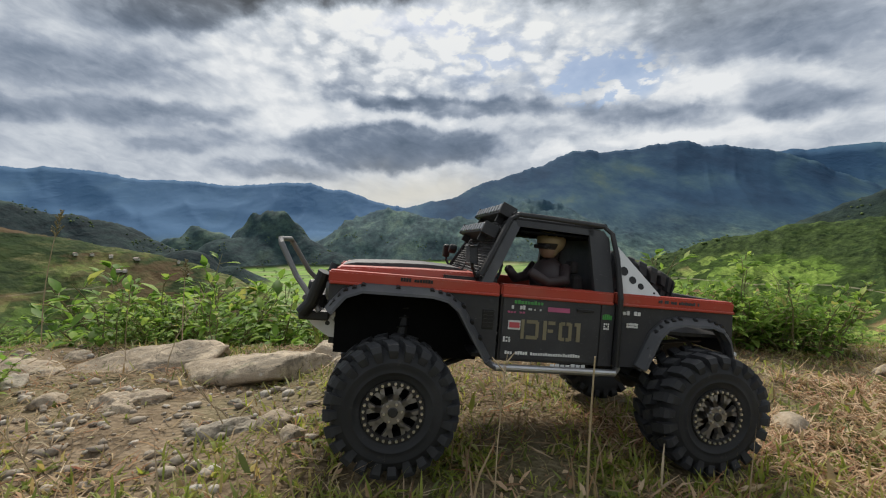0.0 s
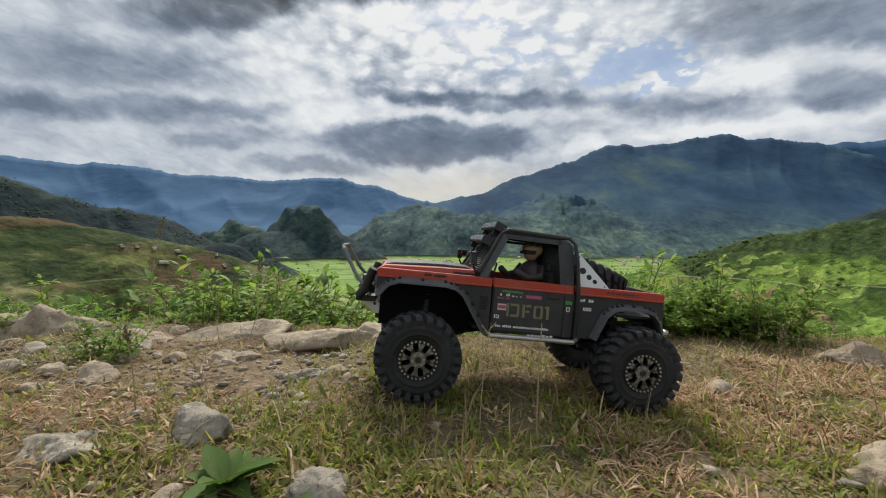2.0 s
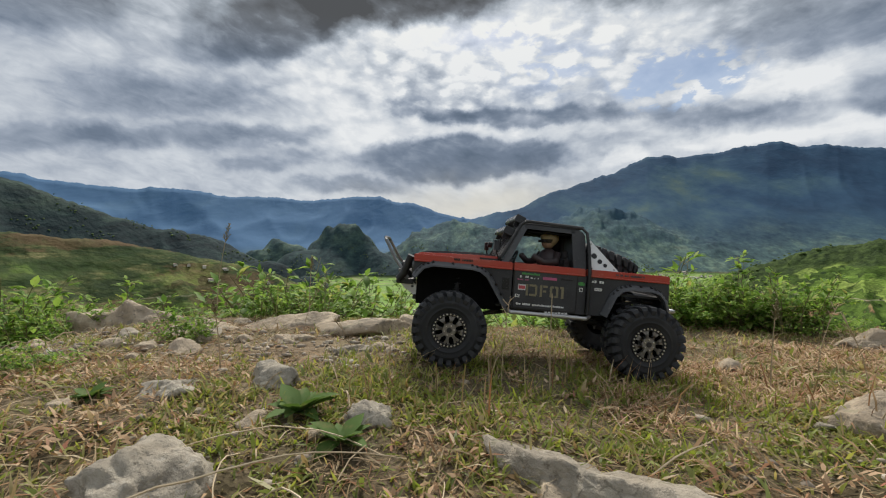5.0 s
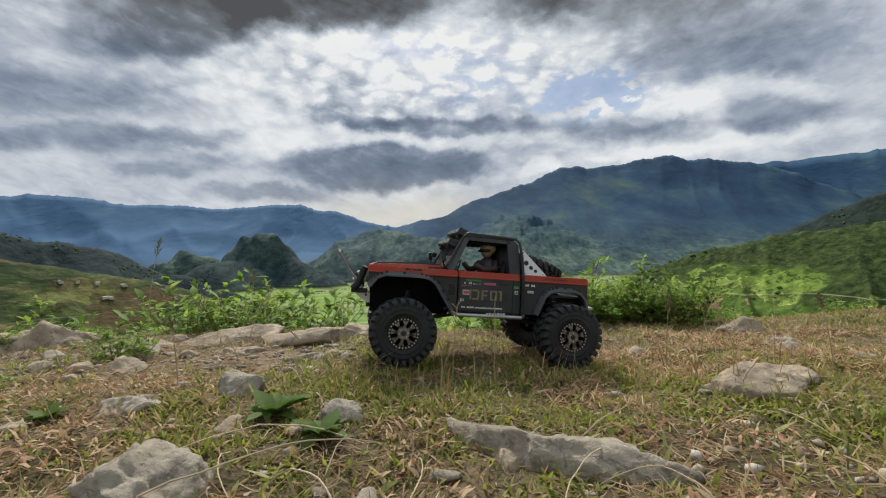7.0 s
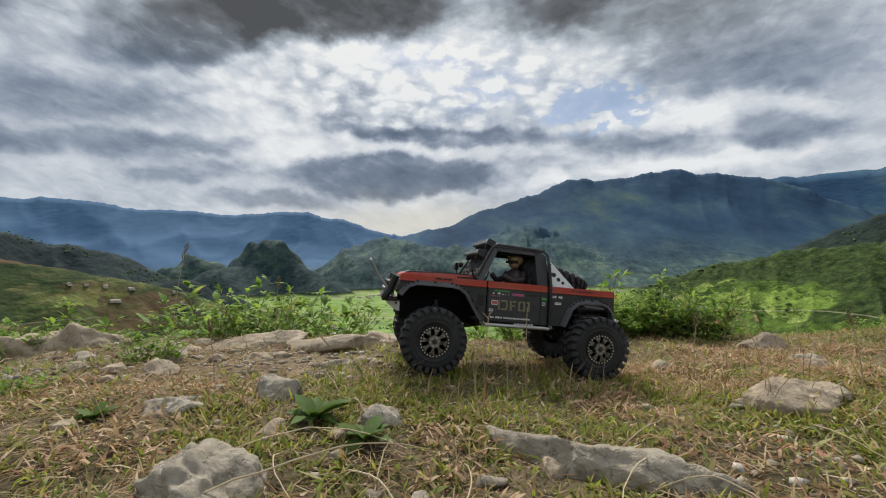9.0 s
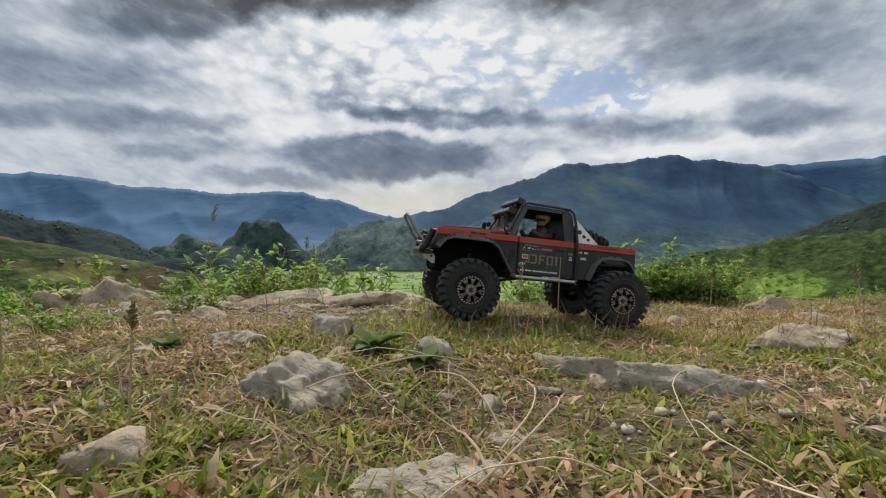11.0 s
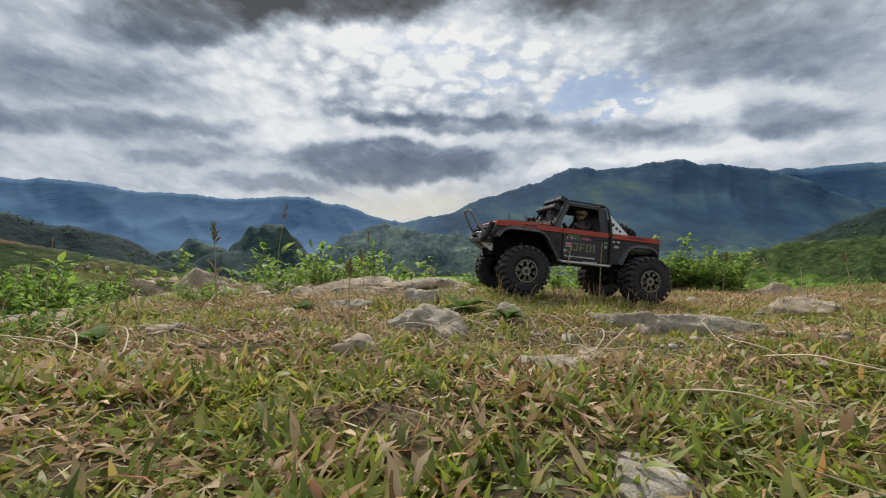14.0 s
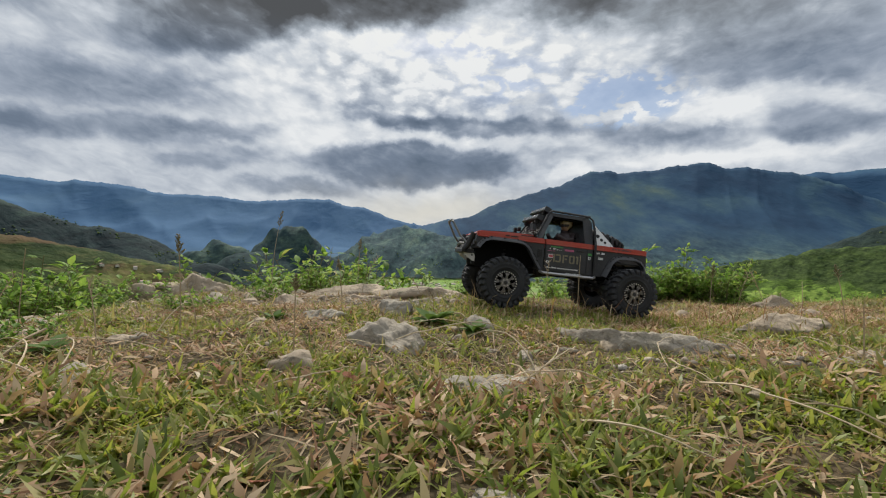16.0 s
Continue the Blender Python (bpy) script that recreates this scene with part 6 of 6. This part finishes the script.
    hoop = [(-0.254, -0.064, 0.142), (-0.262, -0.060, 0.154), (-0.282, -0.046, 0.176), (-0.303, -0.038, 0.212), (-0.305, -0.032, 0.2165)]
    tube(bm, hoop + [(x, -y, z) for x, y, z in reversed(hoop)], 0.0031, 12)
    tube(bm, [(-0.270, -0.058, 0.155), (-0.273, 0.0, 0.158), (-0.270, 0.058, 0.155)], 0.0032, 10)
    part("bull_bar", leaned(bm), M_BAR, truck, "tall bent silver bull bar")
    bm = bmesh.new()
    box(bm, -0.276, -0.244, -0.060, 0.060, 0.131, 0.1415, 0.002)
    rod(bm, (-0.259, 0, 0.148), (0, 1, 0), 0.009, 0.050, 16)
    box(bm, -0.266, -0.252, -0.036, -0.024, 0.1415, 0.157, 0.001)
    box(bm, -0.266, -0.252, 0.024, 0.036, 0.1415, 0.157, 0.001)
    part("winch_bumper", leaned(bm), M_BLACK, truck)
    for sgn in (-1, 1):
        bm = bmesh.new()
        rod(bm, (-0.262, sgn * 0.047, 0.166), (1, 0, 0), 0.0085, 0.013, 20, 0.002)
        part("fog_lamp", leaned(bm), M_BLACK, truck)

    # cab: roof, windscreen grille, back wall, dash, seat, wheel
    bm = bmesh.new()
    slab(bm, [(-0.0480, 0.2570), (-0.0460, 0.2640), (0.0560, 0.2618), (0.0640, 0.2560), (0.0640, 0.2530), (-0.0400, 0.2560)], -0.089, 0.089)
    roof = part("roof", leaned(bm), M_BLACK, truck)
    bm = bmesh.new()
    box(bm, -0.0385, 0.0620, -0.0835, 0.0835, 0.2500, 0.2522)
    for k in range(9):
        box(bm, -0.034 + k * 0.011, -0.030 + k * 0.011, -0.082, 0.082, 0.2488, 0.2504)
    part("headliner", leaned(bm), M_LINER, roof, "ribbed black headliner")
    bm = bmesh.new()
    for i in range(6):
        t = (i + 0.5) / 6
        yy = -0.075 + 0.15 * t
        tube(bm, [(-0.040, yy, 0.2672), (0.058, yy, 0.2655)], 0.0016, 6)
    tube(bm, [(-0.046, -0.090, 0.2695), (-0.046, 0.090, 0.2695)], 0.0031, 10)
    tube(bm, [(0.062, -0.091, 0.2665), (0.062, 0.091, 0.2665)], 0.0031, 10)
    part("roof_bars", leaned(bm), M_BLACK, truck)
    # windscreen mesh: crossed wires in a frame
    bm = bmesh.new()
    for i in range(37):
        t = i / 36
        yy = -0.082 + 0.164 * t
        tube(bm, [(-0.0890, yy, 0.1965), (-0.0530, yy, 0.2600)], 0.00062, 4, caps=False)
    for i in range(21):
        t = i / 20
        tube(bm, [(-0.0890 + 0.036 * t, -0.084, 0.1965 + 0.0635 * t), (-0.0890 + 0.036 * t, 0.084, 0.1965 + 0.0635 * t)], 0.00062, 4, caps=False)
    screen = part("windscreen_grille", leaned(bm), M_BLACK, truck, "black wire mesh windscreen guard")
    bm = bmesh.new()
    a, b = (-0.0895, 0.1960), (-0.0520, 0.2610)
    tube(bm, [(a[0], -0.085, a[1]), (b[0], -0.085, b[1]), (b[0], 0.085, b[1]), (a[0], 0.085, a[1]), (a[0], -0.085, a[1])], 0.0020, 8)
    tube(bm, [(a[0] - 0.001, 0, a[1]), (b[0] - 0.001, 0, b[1])], 0.0011, 6)
    part("guard_frame", leaned(bm), M_BLACK, screen)
    # light bars
    for x, z, w in ((-0.0600, 0.2770, 0.080), (-0.0800, 0.2530, 0.076)):
        tilt = Matrix.Translation((x, 0, z)) @ Matrix.Rotation(radians(24), 4, "Y")
        bm = bmesh.new()
        box(bm, 0, 0.015, -w, w, -0.0066, 0.0066, 0.0018)
        for i in range(5):
            box(bm, 0.0145, 0.0190, -w + 0.003, w - 0.003, -0.0058 + i * 0.0025, -0.0046 + i * 0.0025)
        for s in (-1, 1):
            box(bm, 0.003, 0.012, s * (w * 0.7) - 0.002, s * (w * 0.7) + 0.002, -0.016, -0.005, 0.0006)
            box(bm, -0.001, 0.017, s * w - 0.0012, s * w + 0.0012, -0.0074, 0.0074, 0.0006)
        bm.transform(tilt)
        bar = part("light_bar", leaned(bm), M_BLACK, truck, "black finned LED light bar")
        n = 9
        for i in range(n):
            bm = bmesh.new()
            yy = -w + (i + 0.5) * 2 * w / n
            box(bm, -0.0016, 0.001, yy - w / n * 0.78, yy + w / n * 0.78, -0.0045, 0.0045, 0.0008)
            bm.transform(tilt)
            part("lens", leaned(bm), M_LENS, bar, "clear lamp lens")
    for i, yy in enumerate((-0.066, 0.066)):
        bm = bmesh.new()
        rod(bm, (-0.092, yy, 0.223), (1, 0, -0.1), 0.0065, 0.010, 16, 0.0015)
        part("spot_lamp", leaned(bm), M_BLACK, truck)
    bm = bmesh.new()
    box(bm, 0.0630, 0.0660, -0.089, 0.089, 0.115, 0.2200, 0.0)
    box(bm, 0.0630, 0.0660, -0.089, -0.060, 0.2200, 0.2540, 0.0)
    box(bm, 0.0630, 0.0660, 0.060, 0.089, 0.2200, 0.2540, 0.0)
    # dark panel added across the rear opening to keep light out of the cab
    box(bm, 0.0640, 0.0650, -0.060, 0.060, 0.2200, 0.2540, 0.0)
    part("cab_back", leaned(bm), M_BLACK, truck)
    bm = bmesh.new()
    box(bm, -0.090, 0.062, -0.086, 0.086, 0.108, 0.112, 0.0)
    box(bm, -0.088, -0.066, -0.084, 0.084, 0.165, 0.196, 0.003)
    part("cab_floor_and_dash", leaned(bm), M_BLACK, truck)
    bm = bmesh.new()
    ring = [(-0.058 + 0.003 * math.cos(t), -0.038 + 0.016 * math.cos(t), 0.199 + 0.012 * math.sin(t)) for t in (2 * math.pi * k / 20 for k in range(21))]
    ring = [(-0.056 + 0.006 * math.sin(t), -0.038 + 0.0155 * math.cos(t), 0.1985 + 0.0145 * math.sin(t)) for t in (2 * math.pi * k / 20 for k in range(21))]
    tube(bm, ring, 0.0017, 8, caps=False)
    tube(bm, [(-0.056, -0.053, 0.1985), (-0.056, -0.023, 0.1985)], 0.0012, 6)
    tube(bm, [(-0.056, -0.038, 0.1985), (-0.074, -0.038, 0.186)], 0.0016, 6)
    part("steering_wheel", leaned(bm), M_BLACK, truck)
    for yy in (-0.038, 0.038):
        bm = bmesh.new()
        box(bm, 0.000, 0.042, yy - 0.022, yy + 0.022, 0.140, 0.156, 0.005)
        box(bm, 0.034, 0.047, yy - 0.021, yy + 0.021, 0.150, 0.206, 0.005)
        box(bm, 0.036, 0.046, yy - 0.012, yy + 0.012, 0.206, 0.222, 0.004)
        part("seat", leaned(bm), M_CLOTH, truck)

    # bed floor, tailgate, cargo frame
    bm = bmesh.new()
    box(bm, 0.068, 0.216, -0.086, 0.086, 0.146, 0.150, 0.0)
    part("bed_floor", leaned(bm), M_BLACK, truck)
    bm = bmesh.new()
    box(bm, 0.2145, 0.2185, -0.0875, 0.0875, 0.128, 0.190, 0.001)
    part("tailgate", leaned(bm), M_GREY, truck)
    for s in (-1, 1):
        bm = bmesh.new()
        tube(bm, [(0.205, s * 0.060, 0.120), (0.165, s * 0.058, 0.152), (0.110, s * 0.056, 0.170)], 0.0026, 8)
        part("rear_stay", leaned(bm), M_BLACK, truck)
        bm = bmesh.new()
        tube(bm, [(0.120, s * 0.058, 0.128), (0.205, s * 0.060, 0.138)], 0.0024, 8)
        part("rear_frame_tube", leaned(bm), M_BLACK, truck)

    # chassis, axles, links, shocks
    bm = bmesh.new()
    for s in (-1, 1):
        box(bm, -0.235, 0.205, s * 0.030 - 0.003, s * 0.030 + 0.003, 0.098, 0.116, 0.001)
    box(bm, -0.060, 0.070, -0.036, 0.036, 0.086, 0.106, 0.003)
    box(bm, -0.215, -0.120, -0.030, 0.030, 0.110, 0.160, 0.004)
    box(bm, -0.050, 0.068, -0.084, 0.084, 0.098, 0.108, 0.002)
    part("chassis", bm, M_BLACK, truck)
    for x in (-BASE, BASE):
        bm = bmesh.new()
        rod(bm, (x, 0, WHEEL_R), (0, 1, 0), 0.0085, 0.18, 14)
        tube_r(bm, [((x, 0.004, WHEEL_R), 0.010), ((x, 0.012, WHEEL_R), 0.019), ((x, 0.028, WHEEL_R), 0.019), ((x, 0.036, WHEEL_R), 0.010)], (0, 1, 0), 18)
        rod(bm, (x + (0.02 if x < 0 else -0.02), 0.020, WHEEL_R + 0.003), (1, 0, 0), 0.008, 0.03, 14)
        part("axle", bm, M_BLACK, truck)
        for s in (-1, 1):
            bm = bmesh.new()
            toward = 0.10 if x < 0 else -0.10
            tube(bm, [(x, s * 0.045, WHEEL_R - 0.004), (x + toward, s * 0.034, 0.094)], 0.0030, 8)
            tube(bm, [(x, s * 0.022, WHEEL_R + 0.018), (x + toward * 0.9, s * 0.030, 0.108)], 0.0026, 8)
            part("suspension_link", bm, M_BLACK, truck)
            bm = bmesh.new()
            top, low = Vector((x + toward * 0.15, s * 0.040, 0.160)), Vector((x + toward * 0.05, s * 0.056, WHEEL_R + 0.010))
            tube(bm, [low, low.lerp(top, 0.5)], 0.0022, 8)
            tube(bm, [low.lerp(top, 0.42), top], 0.0058, 12)
            coil = []
            d = (top - low).normalized()
            u = d.cross(Vector((1, 0, 0))).normalized()
            w = d.cross(u)
            for k in range(61):
                t = k / 60
                ang = 2 * math.pi * 7 * t
                coil.append(low.lerp(top, 0.08 + 0.78 * t) + (u * math.cos(ang) + w * math.sin(ang)) * 0.0072)
            tube(bm, coil, 0.0010, 5)
            part("shock_absorber", bm, M_BLACK, truck, "black coil-over shock absorber")
        bm = bmesh.new()
        tube(bm, [(x + (0.03 if x < 0 else -0.03), 0.020, WHEEL_R + 0.004), (0.02 if x < 0 else 0.03, 0.010, 0.094)], 0.0036, 10)
        part("drive_shaft", bm, M_BLACK, truck)

    # markings on the doors
    for sgn in (-1, 1):
        y = sgn * (S + 0.0018)
        bm = bmesh.new()

        def stroke(x0, x1, z0, z1):
            if sgn > 0:
                x0, x1 = -0.012 - x1, -0.012 - x0
            box(bm, x0, x1, min(y, y + sgn * 0.0006), max(y, y + sgn * 0.0006), z0, z1)
        za, zb, t = 0.1325, 0.1535, 0.0038
        # four stencilled block shapes
        stroke(-0.0400, -0.0365, za, zb), stroke(-0.0340, -0.0215, zb - t, zb), stroke(-0.0340, -0.0215, za, za + t), stroke(-0.0235, -0.0200, za + 0.002, zb - 0.002)
        stroke(-0.0150, -0.0110, za, zb), stroke(-0.0095, -0.0015, zb - t, zb), stroke(-0.0095, -0.0035, za + 0.0085, za + 0.0085 + t * 0.9)
        stroke(0.0030, 0.0068, za + 0.001, zb - 0.001), stroke(0.0050, 0.0098, zb - t, zb), stroke(0.0115, 0.0160, zb - t, zb), stroke(0.0050, 0.0098, za, za + t), stroke(0.0115, 0.0160, za, za + t), stroke(0.0142, 0.0180, za + 0.001, zb - 0.001)
        stroke(0.0235, 0.0278, za, zb), stroke(0.0208, 0.0235, zb - t, zb)
        doors = [o for o in truck.children if o.name.startswith("door") and "sill" not in o.name and "rail" not in o.name]
        door = doors[0] if sgn < 0 else doors[1]
        part("stencil_marking", leaned(bm), M_TAN, door, "faded khaki stencil marking")
        for nm, mat, x0, x1, z0, z1, n, rows in (("sticker", M_GREEN, -0.049, -0.016, 0.1700, 0.1745, 9, 1), ("sticker", M_WHITE, -0.052, -0.036, 0.1640, 0.1690, 5, 1),
                                                 ("sticker", M_WHITE, -0.033, -0.018, 0.1638, 0.1665, 7, 1), ("sticker", M_PINK, -0.056, -0.036, 0.1598, 0.1622, 6, 1),
                                                 ("sticker", M_WHITE, -0.056, 0.030, 0.1145, 0.1185, 30, 1), ("sticker", M_GREEN, 0.0535, 0.0650, 0.1590, 0.1660, 5, 1), ("sticker", M_WHITE, 0.0555, 0.0625, 0.1480, 0.1560, 3, 3),
                                                 ("sticker", M_WHITE, 0.0775, 0.1000, 0.1660, 0.1715, 5, 1), ("sticker", M_WHITE, 0.0830, 0.0970, 0.1520, 0.1580, 6, 2), ("sticker", M_WHITE, -0.0590, -0.0500, 0.1280, 0.1340, 3, 3),
                                                 ("sticker", M_WHITE, -0.004, 0.044, 0.1020, 0.1075, 8, 1)):
            bm = bmesh.new()
            if sgn > 0:
                x0, x1 = -0.012 - x1, -0.012 - x0
            bars(bm, x0, x1, z0, z1, y + (0.0004 if sgn > 0 else 0.0) + (0.0008 if x0 > 0.05 and sgn < 0 else 0.0), n, 0.25 if n > 4 else 0.35, rows, seed=int(x0 * 9000))
            part(nm, leaned(bm), mat, door if x0 < 0.05 else truck, "small sponsor sticker")
        bm = bmesh.new()
        stroke(-0.0110, 0.0140, 0.1640, 0.1690)
        part("sticker", leaned(bm), M_PINK, door, "small pink sticker")
        bm = bmesh.new()
        stroke(-0.0545, -0.0410, 0.1420, 0.1520)
        part("sticker", leaned(bm), M_WHITE, door, "white and red sticker")
        y += sgn * 0.0005
        bm = bmesh.new()
        stroke(-0.0535, -0.0420, 0.1440, 0.1500)
        part("sticker_print", leaned(bm), M_STICKRED, door)
        bm = bmesh.new()
        bars(bm, 0.120, 0.172, 0.1825, 0.1868, sgn * (S + 0.0012), 20, 0.3, seed=8)
        part("rail_lettering", leaned(bm), M_FLARE, truck)
    return truck


truck = build_truck()


def build_figure():
    """The plain toy figure at the wheel: one mesh of rounded forms."""
    bm = bmesh.new()

    def blob(c, r, squash=(1, 1, 1)):
        m = Matrix.Translation(c) @ Matrix.Diagonal((*squash, 1))
        bmesh.ops.create_icosphere(bm, subdivisions=3, radius=r, matrix=m)
    blob((0, 0, 0.018), 0.021, (0.8, 1.05, 1.2))
    blob((-0.002, 0, 0.054), 0.0125, (0.95, 0.85, 1.05))
    blob((0.001, 0, 0.0610), 0.0160, (1.05, 0.92, 0.92))
    box(bm, -0.0175, -0.0110, -0.0085, 0.0085, 0.0520, 0.0565, 0.0012)
    for s in (-1, 1):
        tube(bm, [(0.002, s * 0.020, 0.034), (-0.006, s * 0.027, 0.020), (-0.028, s * 0.022, 0.018), (-0.046, s * 0.015, 0.028)], 0.0062, 10, 0.75)
    me = bpy.data.meshes.new("toy_driver")
    bmesh.ops.recalc_face_normals(bm, faces=bm.faces[:])
    for f in bm.faces:
        f.smooth = True
    bm.to_mesh(me)
    bm.free()
    me.materials.append(M_FIGURE)
    ob = new("toy_driver", me)
    ob.matrix_world = truck.matrix_world @ Matrix.Translation((0.012, -0.042, 0.165)) @ Matrix.Rotation(radians(28), 4, "Z") @ Matrix.Scale(1.08, 4)
    return tagged(ob, "small toy figure in a tan helmet on the truck's seat", "toy figure")


build_figure()
